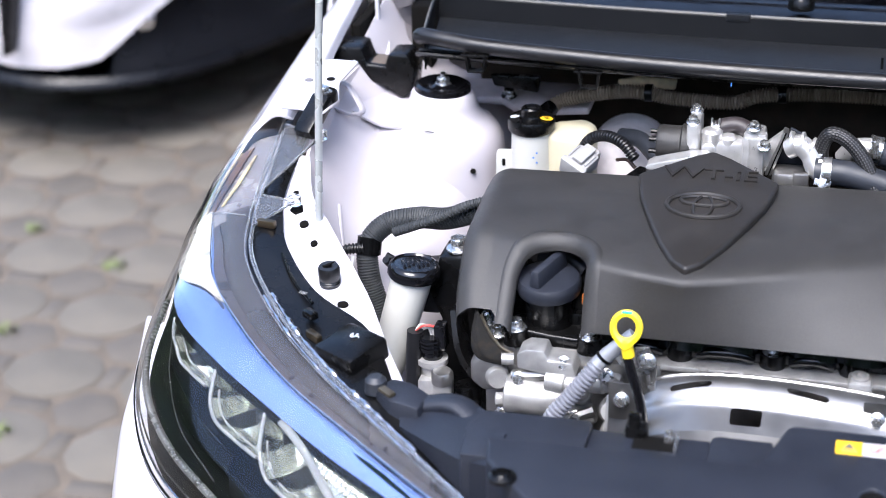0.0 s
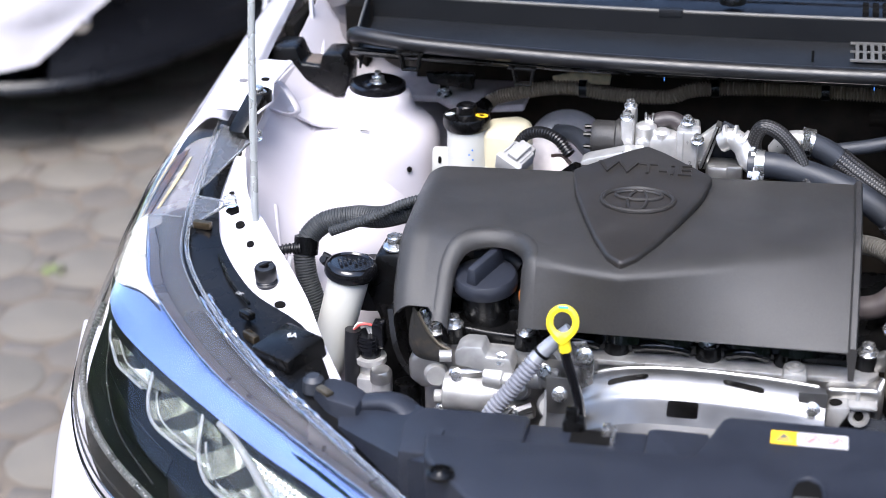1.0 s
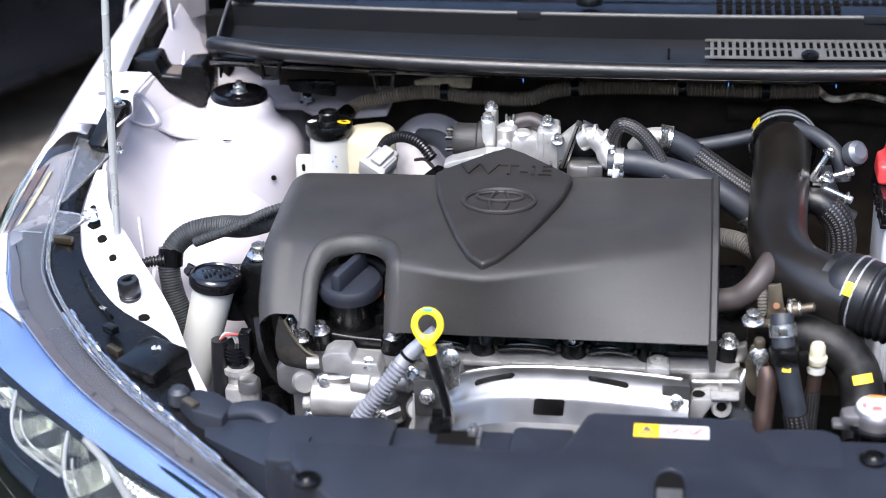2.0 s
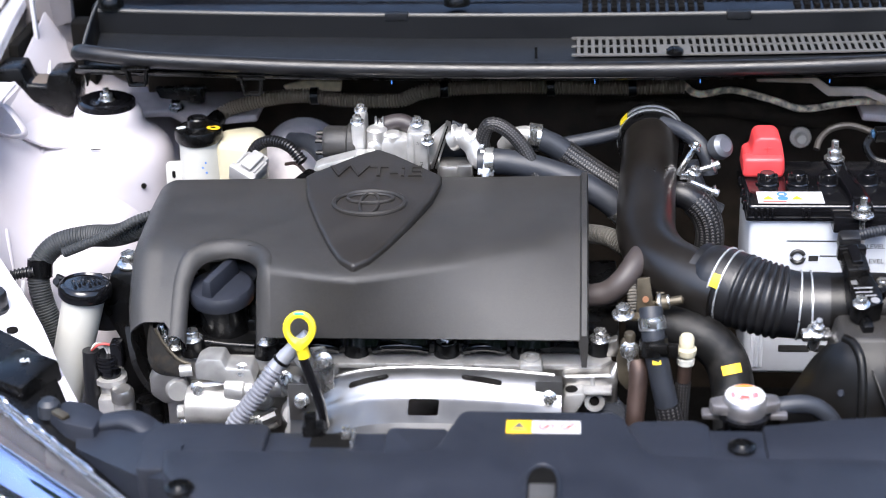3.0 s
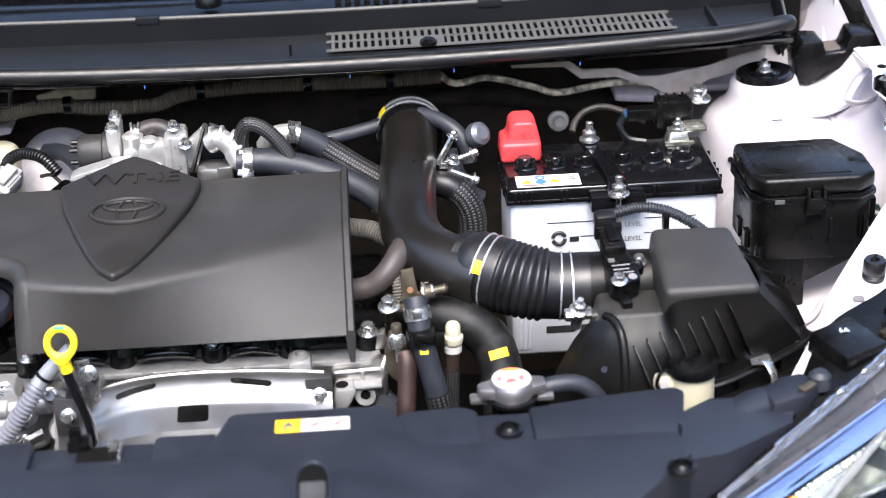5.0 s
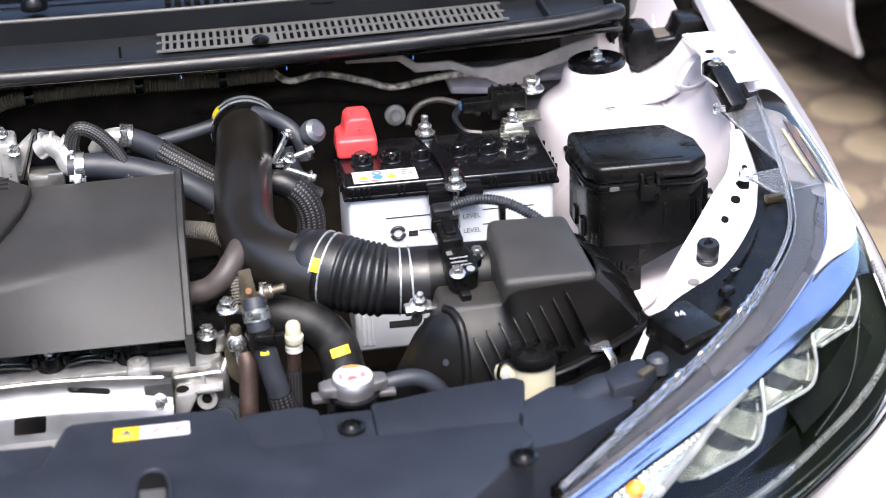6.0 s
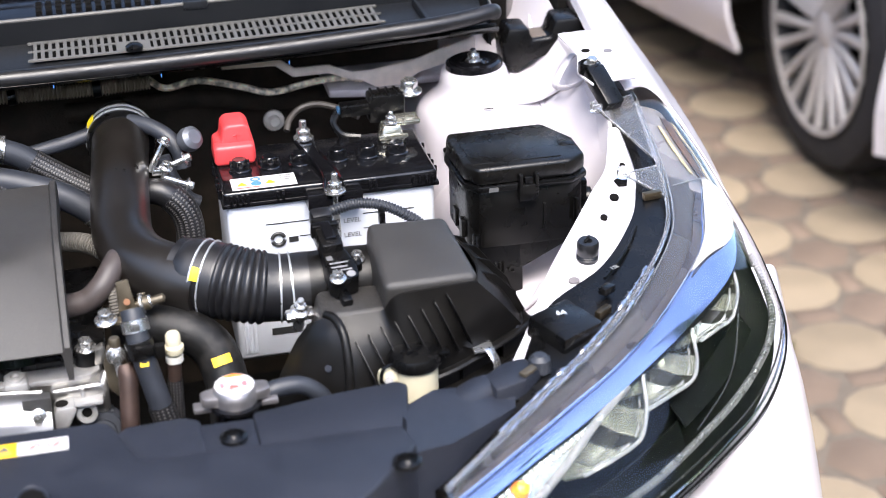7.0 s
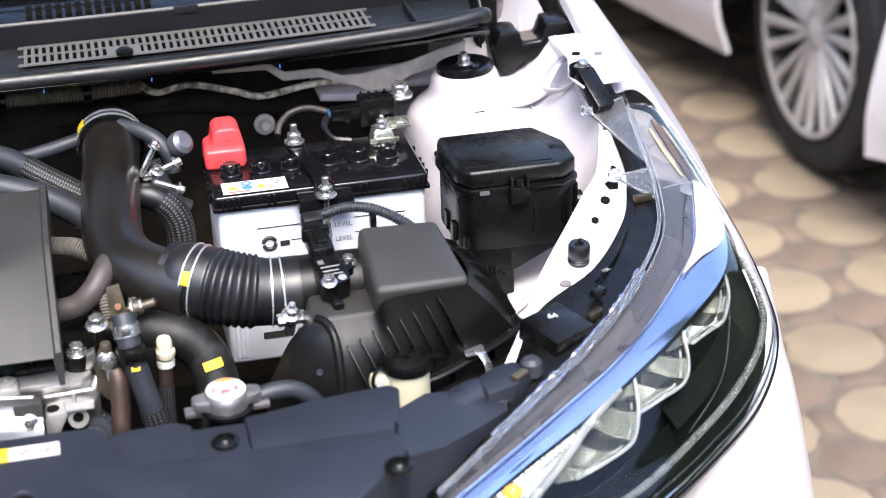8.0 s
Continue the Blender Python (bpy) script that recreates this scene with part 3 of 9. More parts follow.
    part("hinge_foot", hexa([(side * x, y, z) for x, y, z in ((0.612, 0.835, 0.938), (0.640, 0.835, 0.938), (0.642, 0.880, 0.948), (0.622, 0.880, 0.948))], [(side * x, y, z) for x, y, z in ((0.613, 0.836, 0.942), (0.639, 0.836, 0.942), (0.641, 0.880, 0.957), (0.623, 0.880, 0.957))], 0.0012, 2), WHITE, well)
    part("hinge_knuckle", lathe([(0, 0), (0.009, 0.001), (0.010, 0.006), (0.006, 0.011), (0, 0.012)], towards((side * 0.652, 0.880, 0.950), (0, -0.8, 0.5)), 20), WHITE_IN, well)
    part("hinge_leaf", prism(mirror([(0.600, 0.985), (0.622, 0.978), (0.630, 1.06), (0.596, 1.06)], side), 0.905, 0.909, "y", bevel=0.001), DUSTY_SHADED, well)
    # plate holes are flat discs with their shade in the colour
    for hx, hy, rx in ((0.6285, 0.655, 0.0052), (0.6530, 0.650, 0.0052)):
        part("plate_hole", lathe([(0, 0), (1, 0), (1, 0.0012), (0, 0.0012)], Matrix.Translation((0, 0.61, 0.963)) @ pose(0, 0, 0, 9) @ Matrix.Translation((side * hx, hy - 0.61, 0.0036)) @ Matrix.Diagonal((rx, 0.0040, 1, 1)), 18), DARK if hx < 0.64 else DUSTY_SHADED, body)

part("apron_shelf", skin([[(0.470, 0.395, 0.792), (0.497, 0.375, 0.797), (0.525, 0.40, 0.812), (0.545, 0.43, 0.825)], [(0.490, 0.44, 0.787), (0.515, 0.43, 0.792), (0.545, 0.45, 0.803), (0.572, 0.47, 0.818)], [(0.505, 0.51, 0.781), (0.535, 0.51, 0.786), (0.565, 0.52, 0.798), (0.595, 0.535, 0.818)], [(0.515, 0.58, 0.778), (0.545, 0.58, 0.783), (0.58, 0.59, 0.795), (0.607, 0.60, 0.822)]], 6, 6, 0.003), WHITE_IN, body, "white apron shelf under the fuse box")
part("shelf_bead", tube([(0.487, 0.405, 0.796), (0.505, 0.425, 0.794), (0.522, 0.455, 0.793)], 0.0035, 10), WHITE_IN, body)

# front skin under the headlights and round the nose
BUMPER_ROWS = (
    [(0.0, -0.08, 0.705), (0.3, -0.05, 0.70), (0.50, 0.03, 0.695), (0.61, 0.11, 0.705), (0.70, 0.215, 0.712), (0.745, 0.31, 0.728), (0.765, 0.40, 0.735), (0.78, 0.47, 0.74)],
    [(0.0, -0.11, 0.64), (0.3, -0.08, 0.64), (0.51, 0.0, 0.64), (0.63, 0.08, 0.65), (0.725, 0.19, 0.655), (0.768, 0.29, 0.67), (0.79, 0.385, 0.69), (0.815, 0.49, 0.72)],
    [(0.0, -0.13, 0.46), (0.3, -0.10, 0.46), (0.52, -0.03, 0.46), (0.65, 0.06, 0.47), (0.74, 0.17, 0.48), (0.785, 0.28, 0.50), (0.80, 0.38, 0.52), (0.82, 0.48, 0.55)],
    [(0.0, -0.13, 0.20), (0.3, -0.10, 0.20), (0.51, -0.03, 0.20), (0.63, 0.06, 0.20), (0.72, 0.16, 0.21), (0.77, 0.27, 0.22), (0.79, 0.37, 0.23), (0.81, 0.47, 0.25)])


def bumper_row(k):
    """One level of the bumper; its upper edge sits a little higher on the battery side."""
    lift, tuck = ((0.034, 0.014), (0.018, 0.008), (0, 0), (0, 0))[k]
    near = [(-x, y, z) for x, y, z in BUMPER_ROWS[k][:0:-1]]
    return near + [(x - tuck * min(x / 0.4, 1), y, z + lift * min(x / 0.4, 1)) for x, y, z in BUMPER_ROWS[k]]


part("bumper", skin([[(p[0] * 0.93, p[1] + 0.035, p[2] - 0.03) for p in bumper_row(0)]] + [bumper_row(k) for k in range(4)], 6, 6, 0.003), WHITE, body)

# bonnet, raised on its prop: white skin with a black felt pad underneath
def raised(d, z0):
    """Rows across the raised bonnet, d metres off its inner face."""
    rows = []
    for f in (0.0, 0.25, 0.5, 0.75, 1.0):
        half = 0.66 - 0.10 * f * f
        y, z = 0.915 - 0.46 * f, z0 + 0.84 * f
        rows.append([(x * half, y + 0.88 * d - 0.03 * x * x, z + 0.48 * d - 0.02 * x * x) for x in (-1, -0.6, 0, 0.6, 1)])
    return rows


part("bonnet", skin(raised(0.012, 1.165), 6, 6, 0.004), WHITE, body, "raised white bonnet")
part("bonnet_pad", skin([[(x * 0.92, y, z) for x, y, z in row] for row in raised(0.0, 1.175)], 6, 6, 0.006), DARK, body, "black felt pad under the bonnet")

# inside of the bay, near-black so that its deep shade lies in the colour
bay = bmesh.new()
box(-0.52, 0.52, 0.93, 0.95, 0.45, 0.965, 0.004, bm=bay)
part("firewall", bay, FELT, body, "black felt insulation on the firewall")
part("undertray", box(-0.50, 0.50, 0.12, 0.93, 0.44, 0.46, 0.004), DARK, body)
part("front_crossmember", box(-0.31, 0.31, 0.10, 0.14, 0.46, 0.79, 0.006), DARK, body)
part("firewall_bead", tube([(0.05, 0.925, 0.86), (0.20, 0.92, 0.865), (0.32, 0.92, 0.85), (0.46, 0.92, 0.86)], 0.012, 10), FELT, body)
part("firewall_brace", box(-0.50, 0.50, 0.90, 0.93, 0.925, 0.955, 0.006), DARK, body)

# ---- cowl, windscreen base, wipers ----
SEAL = [(-0.5445, 0.735, 1.003), (-0.535, 0.726, 1.007), (-0.50, 0.716, 1.006), (-0.44, 0.708, 1.003), (-0.25, 0.699, 0.997), (0, 0.696, 0.994), (0.25, 0.699, 0.996), (0.44, 0.708, 1.001), (0.50, 0.716, 1.003), (0.535, 0.726, 1.005), (0.5445, 0.735, 1.002)]
cowl = thing("cowl", "black plastic cowl trough with slotted grille and rubber seal", "cowl", (0, 0.75, 0.96))


def across(y, z, dip=0.0, half=0.545):
    return [(x, y + 0.028 * (x / 0.545) ** 2, z - dip * (x / 0.545) ** 2) for x in (-half, -half * 0.66, -half * 0.33, 0, half * 0.33, half * 0.66, half)]


part("rubber_seal", tube(SEAL, 0.0095, 16, 10), RUBBER, cowl, "glossy black rubber bonnet seal")
part("front_lip", skin([across(0.690, 0.990), across(0.693, 0.987), across(0.699, 0.984), across(0.716, 0.981)], 5, 4, 0.003), BLACK, cowl)
trough = part("trough", skin([across(0.704, 0.990), across(0.716, 0.979), across(0.75, 0.977), across(0.80, 0.977, half=0.551), across(0.856, 0.978, half=0.559)], 5, 5, 0.003), TROUGH, cowl)
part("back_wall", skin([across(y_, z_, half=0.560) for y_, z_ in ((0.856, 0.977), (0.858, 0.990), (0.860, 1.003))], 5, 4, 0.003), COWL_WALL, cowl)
part("top_edge", tube(across(0.862, 1.004, half=0.561), 0.0024, 8), GRILLE, cowl)
# slotted grille: cross bars between three rails over a black sheet, the slots' painted shade


def arched(x, y):
    return y + 0.028 * (x / 0.545) ** 2


bar_mesh = bpy.data.meshes.new("cross_bar")
sb = box(-0.0021, 0.0021, -0.0130, 0.0130, 0, 0.0014, 0.0003, 1)
sb.to_mesh(bar_mesh)
sb.free()
bar_mesh.materials.append(GRILLE)
part("grille_shade_sheet", skin([[(x, arched(x, y), 0.9800) for x in (0.024, 0.12, 0.22, 0.32, 0.425)] for y in (0.786, 0.842)], 8, 2, 0.0005), SLOT_SHADE, cowl)
for row in (0, 1):
    for i in range(48):
        x = 0.0270 + i * 0.0084
        ob = new("cross_bar", bar_mesh)
        ob.parent = cowl
        ob.matrix_parent_inverse = Matrix.Translation(cowl.location).inverted()
        ob.location = (x, arched(x, 0.799 + 0.0285 * row), 0.9804)
for y0, y1 in ((0.781, 0.7865), (0.8122, 0.8150), (0.8400, 0.8455)):
    part("grille_rail", skin([[(x, arched(x, y), 0.9822) for x in (0.019, 0.12, 0.22, 0.32, 0.429)] for y in (y0, y1)], 8, 2, 0.0018), GRILLE, cowl, "weathered grey grille rail")
part("blank_plate", skin([[(x, arched(x, y), 0.9824) for x in (0.118, 0.137, 0.156)] for y in (0.786, 0.812)], 4, 2, 0.0018), GRILLE, cowl)
for x, w in ((-0.205, 0.02), (-0.02, 0.016), (0.10, 0.013)):
    part("clip_tab", box(x - w / 2, x + w / 2, 0.735, 0.755, 0.977, 0.984, 0.002), BLACK, cowl)
part("post", tube([(-0.022, 0.785, 0.977), (-0.022, 0.787, 0.990)], 0.0016, 8), BLACK, cowl)
part("drain_plug", lathe([(0, 0), (0.010, 0), (0.010, 0.004), (0.006, 0.007), (0, 0.007)], Matrix.Translation((0.137, 0.786, 0.9824)), 18), BLACK, cowl)
for x, z in ((-0.4685, 0.998), (-0.3385, 0.9865)):
    clip = box(x - 0.0175, x + 0.0145, 0.694, 0.705, z - 0.003, z, 0.0008)
    for s in (-1, 1):
        rings([[(x + s * w + d_, y_, z_) for d_ in (-0.0013, 0.0013) for y_ in ((0.692, 0.703) if d_ < 0 else (0.703, 0.692))] for w, z_ in ((0.0115, z), (0.0085, z - 0.019))], bm=clip)
    box(x - 0.0095, x + 0.0095, 0.6915, 0.703, z - 0.0205, z - 0.018, 0.0008, bm=clip)
    part("seal_clip", clip, BLACK, cowl)
for x in (-0.18, 0.045, 0.16, 0.30):
    part("rim_pin", lathe([(0, 0), (0.0007, 0), (0.0006, 0.004), (0, 0.004)], Matrix.Translation((x, 0.690, 0.981)), 8), BLUEINK, cowl)
for x in (0.475,):
    part("rib", box(x - 0.002, x + 0.002, 0.73, 0.86, 0.977, 0.988, 0.0008), TROUGH, cowl)
for x in (-0.19, 0.215):
    part("edge_notch", box(x - 0.014, x + 0.014, 0.858, 0.867, 0.999, 1.0085, 0.001), TROUGH, cowl)
top = part("vent_top", skin([across(0.864, 1.0015), across(0.89, 1.001), across(0.92, 1.003), across(0.95, 1.010)], 5, 4, 0.003), GLOSSY, cowl)
# proud black blocks stand for the shade in the vent slots
vents = bmesh.new()
for row in range(3):
    for i in range(34):
        x = 0.035 + i * 0.0115
        if 0.18 < x < 0.28 and row < 2:
            continue
        y = 0.893 + 0.014 * row + 0.028 * (x / 0.545) ** 2
        box(x - 0.0036, x + 0.0036, y - 0.005, y + 0.005, 0.9995, 1.0045, 0.0006, 1, bm=vents)
part("vent_grid", vents, DARK, cowl)
glass = part("windscreen", skin([across(0.94, 1.015, half=0.60), across(1.10, 1.115, 0.02, 0.59), across(1.35, 1.25, 0.05, 0.57)], 5, 6, 0.005), GLASS, None)
tagged(glass, "dark tinted windscreen glass reflecting the sky", "windscreen", kind="structure")
for x0, x1 in ((-0.12, 0.24), (-0.545, -0.17)):
    wiper = thing("wiper", "black windscreen wiper arm lying on the cowl", "wiper", (x0, 0.9, 1.01), "wipers on the cowl")
    arm = bmesh.new()
    lathe([(0, 0), (0.016, 0), (0.015, 0.010), (0.010, 0.016), (0, 0.017)], Matrix.Translation((x0, 0.895, 1.008)), 20, arm)
    tube([(x0, 0.895, 1.020), (x0 + 0.05, 0.90, 1.026), (x0 + 0.14, 0.935, 1.045), (x1, 0.97, 1.065)], 0.008, 8, bm=arm, flat=0.6)
    part("arm", arm, BLACK, wiper)
    part("blade", tube([(x0 + 0.03, 0.955, 1.040), (x0 + 0.2, 0.975, 1.058), (x1 + 0.1, 0.985, 1.065)], 0.005, 6), RUBBER, wiper)

# ---- black blocks that close the cowl's ends ----
for side in (-1, 1):
    block = thing("cowl_end_cap", "black moulded plastic cowl end cap beside the bonnet hinge", "trim piece", (side * 0.6, 0.8, 0.9), "cowl end caps")
    cap = prism(mirror([(0.683, 0.958), (0.665, 0.963), (0.656, 0.9715), (0.629, 0.972), (0.622, 0.951), (0.600, 0.949), (0.596, 0.9645), (0.572, 0.966), (0.563, 0.947), (0.566, 0.920), (0.581, 0.909), (0.600, 0.924), (0.630, 0.930), (0.664, 0.938), (0.683, 0.946)], side), 0.772, 0.815, "y", 0.004)
    part("cap_body", cap, BLACK, block)
    part("cap_pocket", box(side * 0.611 - 0.010, side * 0.611 + 0.010, 0.780, 0.812, 0.942, 0.9515, 0.002), stuff_mat("brown_cap_pocket", (0.10, 0.08, 0.065), 0.7, bump=0.2), block)

# ---- radiator cover at the front ----
rad = thing("radiator_cover", "dark grey moulded plastic radiator cover with a warning label", "cover", (0, 0.1, 0.8))
part("front_panel", prism([(-0.20, -0.04), (-0.275, 0.035), (-0.318, 0.085), (-0.325, 0.121), (-0.099, 0.123), (-0.092, 0.132), (-0.076, 0.186), (-0.070, 0.191), (0.058, 0.190), (0.066, 0.184), (0.084, 0.130), (0.092, 0.121), (0.306, 0.119), (0.312, 0.085), (0.27, 0.035), (0.20, -0.04), (0.1, -0.06), (-0.1, -0.06)], 0.80, 0.861, bevel=0.004, seg=3), PANEL, rad)
for s in (-1, 1):
    part("corner_wing", rings([[(s * x, y, z) for x, y, z in row] for row in (
        [(0.300, 0.078, 0.856), (0.312, 0.13, 0.856), (0.310, 0.160, 0.849), (0.308, 0.165, 0.80), (0.300, 0.078, 0.79)],
        [(0.345, 0.105, 0.843), (0.350, 0.14, 0.846), (0.348, 0.190, 0.846), (0.346, 0.198, 0.80), (0.345, 0.105, 0.78)],
        [(0.383, 0.140, 0.834), (0.388, 0.160, 0.838), (0.392, 0.200, 0.838), (0.392, 0.206, 0.79), (0.383, 0.140, 0.78)],
        [(0.418, 0.170, 0.829), (0.421, 0.182, 0.831), (0.425, 0.205, 0.831), (0.425, 0.208, 0.79), (0.418, 0.170, 0.79)])]), PANEL, rad)
part("rear_ledge", prism([(-0.345, 0.10), (-0.35, 0.15), (-0.338, 0.176), (-0.246, 0.177), (-0.242, 0.172), (-0.242, 0.10)], 0.79, 0.8535, bevel=0.003), PANEL, rad)
part("rear_ledge", prism([(-0.243, 0.10), (-0.243, 0.172), (-0.138, 0.173), (-0.138, 0.10)], 0.79, 0.8475, bevel=0.003), PANEL, rad)
part("rear_ledge", prism([(-0.139, 0.10), (-0.139, 0.174), (-0.134, 0.178), (-0.086, 0.177), (-0.080, 0.10)], 0.79, 0.8505, bevel=0.003), PANEL, rad)
part("rear_ledge", prism([(0.066, 0.10), (0.066, 0.176), (0.078, 0.189), (0.128, 0.192), (0.141, 0.183), (0.142, 0.10)], 0.79, 0.853, bevel=0.003), PANEL, rad)
part("cap_recess", prism([(0.1405, 0.10), (0.1405, 0.176), (0.186, 0.176), (0.186, 0.10)], 0.79, 0.8515, bevel=0.001), PANEL, rad)
part("rear_ledge", prism([(0.1865, 0.10), (0.1865, 0.184), (0.200, 0.186), (0.255, 0.197), (0.318, 0.204), (0.326, 0.196), (0.318, 0.155), (0.312, 0.10)], 0.79, 0.853, bevel=0.003), PANEL, rad)
# flat dark patch in place of the shade inside the clip's slot
part("clip_slot_shade", box(-0.205, -0.166, 0.146, 0.170, 0.840, 0.8482, 0.002), DARK, rad)
part("slot_lip", box(-0.1685, -0.1655, 0.146, 0.172, 0.8475, 0.8530, 0.001), STEEL, rad)
for s in (-1, 1):
    part("side_bracket", prism(mirror([(0.402, 0.176), (0.432, 0.186), (0.452, 0.205), (0.440, 0.228), (0.418, 0.222), (0.398, 0.205)], s), 0.79, 0.8455, bevel=0.004), PANEL, rad)
    part("bracket_spring", box(-0.009, 0.009, -0.004, 0.004, 0, 0.004, 0.001, m=Matrix.Translation((s * 0.437, 0.197, 0.8455)) @ pose(0, 0, 0, 0, 0, s * 38)), BRASS, rad)
part("air_scoop", tube([(0.36, 0.15, 0.825), (0.375, 0.182, 0.834), (0.405, 0.20, 0.834), (0.42, 0.185, 0.822)], 0.016, 16, flat=0.6), PANEL, rad)
part("air_scoop", tube([(-0.335, 0.17, 0.83), (-0.37, 0.195, 0.842), (-0.415, 0.205, 0.830)], 0.015, 16, flat=0.6), PANEL, rad)
# no recess is cut: a dark plate gives the pocket its shade
latch = part("latch_pocket_shade", prism([(-0.014, 0.030), (-0.014, 0.082), (-0.010, 0.095), (-0.0015, 0.1005), (0.007, 0.095), (0.011, 0.082), (0.011, 0.030)], 0.84, 0.8616, bevel=0.0008), DARK, rad)
part("pocket_rim", tube([(-0.0155, 0.040, 0.861), (-0.0155, 0.080, 0.861), (-0.011, 0.096, 0.8612), (-0.0015, 0.1025, 0.8614), (0.008, 0.096, 0.8612), (0.0125, 0.080, 0.861), (0.0125, 0.040, 0.861)], 0.0022, 8), PANEL, latch)
part("latch_plate", box(-0.012, 0.009, 0.030, 0.073, 0.858, 0.8628, 0.001), ALLOY, latch, "pale metal latch plate")
for x, y, z in ((0.166, 0.147, 0.8517), (0.298, 0.058, 0.8612), (-0.298, 0.058, 0.8612)):
    clip = lathe([(0, 0), (0.012, 0), (0.012, 0.003), (0.0085, 0.005), (0.0085, 0.003), (0.006, 0.003), (0.004, 0.005), (0, 0.005)], Matrix.Translation((x, y, z)), 22)
    part("push_clip", clip, BLACK, rad)
label = thing("warning_label", "white and yellow warning label with red pictograms on the radiator cover", "label", (0, 0.17, 0.866))
part("label_sheet", box(-0.012, 0.030, 0.146, 0.166, 0.8662, 0.8671, 0.0003, 1), PAPER, label)
part("yellow_field", box(-0.034, -0.012, 0.146, 0.166, 0.8662, 0.8671, 0.0003, 1), AMBER, label)
for cx in (0.0005, 0.0195):
    ring = lathe([(0.0052, 0), (0.0068, 0), (0.0068, 0.0004), (0.0052, 0.0004), (0.0052, 0)], Matrix.Translation((cx, 0.156, 0.8671)), 22)
    part("pictogram", ring, PINKINK, label)
    part("pictogram", prism([(cx - 0.004, 0.154), (cx + 0.002, 0.159), (cx + 0.004, 0.157), (cx, 0.153)], 0.8671, 0.8675, bevel=0), REDINK, label)
part("warning_sign", prism([(-0.028, 0.154), (-0.018, 0.154), (-0.023, 0.1625)], 0.8671, 0.8675, bevel=0), GREYINK, label)
part("print_line", box(-0.030, -0.016, 0.1495, 0.1515, 0.8671, 0.8675, 0), GREYINK, label)
label.location += V((0, 0.0063, -0.0052))

# ---- headlights ----
LAMP_UPPER = (
    [(0.668, 0.632, 0.944), (0.657, 0.512, 0.915), (0.645, 0.427, 0.894), (0.624, 0.368, 0.879), (0.57, 0.294, 0.861), (0.512, 0.235, 0.846), (0.448, 0.181, 0.833), (0.395, 0.138, 0.822), (0.335, 0.088, 0.810)],
    [(0.690, 0.622, 0.939), (0.690, 0.507, 0.909), (0.680, 0.412, 0.886), (0.658, 0.345, 0.870), (0.60, 0.270, 0.852), (0.538, 0.212, 0.836), (0.470, 0.160, 0.822), (0.412, 0.118, 0.811), (0.345, 0.070, 0.800)],
    [(0.699, 0.617, 0.934), (0.714, 0.495, 0.895), (0.711, 0.400, 0.867), (0.688, 0.325, 0.848), (0.625, 0.255, 0.832), (0.560, 0.203, 0.818), (0.488, 0.152, 0.805), (0.425, 0.112, 0.796), (0.355, 0.062, 0.786)])
LAMP_LOWER = (
    [(0.703, 0.614, 0.929), (0.728, 0.485, 0.872), (0.738, 0.385, 0.828), (0.724, 0.300, 0.800), (0.665, 0.215, 0.785), (0.590, 0.150, 0.775), (0.510, 0.092, 0.768), (0.440, 0.058, 0.765), (0.365, 0.022, 0.760)],
    [(0.704, 0.613, 0.927), (0.734, 0.478, 0.855), (0.749, 0.378, 0.795), (0.743, 0.300, 0.748), (0.690, 0.205, 0.725), (0.608, 0.125, 0.715), (0.525, 0.062, 0.708), (0.450, 0.025, 0.706), (0.370, -0.010, 0.705)])
LAMP_ROWS = LAMP_UPPER + LAMP_LOWER
LAMP_LINES = [spline(r, 10) for r in LAMP_ROWS]


def lamp_raw(u, w):
    return along(spline([along(ln, u) for ln in LAMP_LINES], 8), w)


def lamp(side, u, w, d=0.0):
    """A point of the lens: u runs forward along it, w from its upper to its lower edge, d metres inside it."""
    w *= 0.85 if side > 0 else 1.0
    p = lamp_raw(u, w)
    if side < 0:
        p = p + V((0.012, 0.004, 0.004)) * w * max(0.0, 1 - abs(u - 0.07) / 0.13)
    if d:
        a, b = lamp_raw(min(u + 0.01, 1), w) - lamp_raw(max(u - 0.01, 0), w), lamp_raw(u, min(w + 0.02, 1)) - lamp_raw(u, max(w - 0.02, 0))
        n = a.cross(b).normalized()
        if n.dot(V((0.40, 0.45, 0.72)) - p) < 0:
            n = -n
        p = p + n * d
    return V((side * p.x, p.y, p.z))


def lamp_patch(side, u0, u1, w0, w1, depth, nu=40, nv=10, thick=0.0015):
    b = bmesh.new()
    vs = []
    for i in range(nu + 1):
        f = i / nu
        vs.append([b.verts.new(lamp(side, u0 + (u1 - u0) * f, w0 + (w1 - w0) * j / nv, depth(f, j / nv) if callable(depth) else depth)) for j in range(nv + 1)])
    for a, c in zip(vs, vs[1:]):
        for j in range(nv):
            b.faces.new((a[j], a[j + 1], c[j + 1], c[j]))
    bmesh.ops.recalc_face_normals(b, faces=b.faces)
    if thick:
        bmesh.ops.solidify(b, geom=b.faces[:], thickness=thick)
    return b


def sheet(at, nu, nv, thick=0.0012):
    """A thin sheet over at(f, g), f and g from 0 to 1."""
    b = bmesh.new()
    vs = [[b.verts.new(at(i / nu, j / nv)) for j in range(nv + 1)] for i in range(nu + 1)]
    for a, c in zip(vs, vs[1:]):
        for j in range(nv):
            b.faces.new((a[j], a[j + 1], c[j + 1], c[j]))
    bmesh.ops.recalc_face_normals(b, faces=b.faces)
    bmesh.ops.solidify(b, geom=b.faces[:], thickness=thick)
    return b


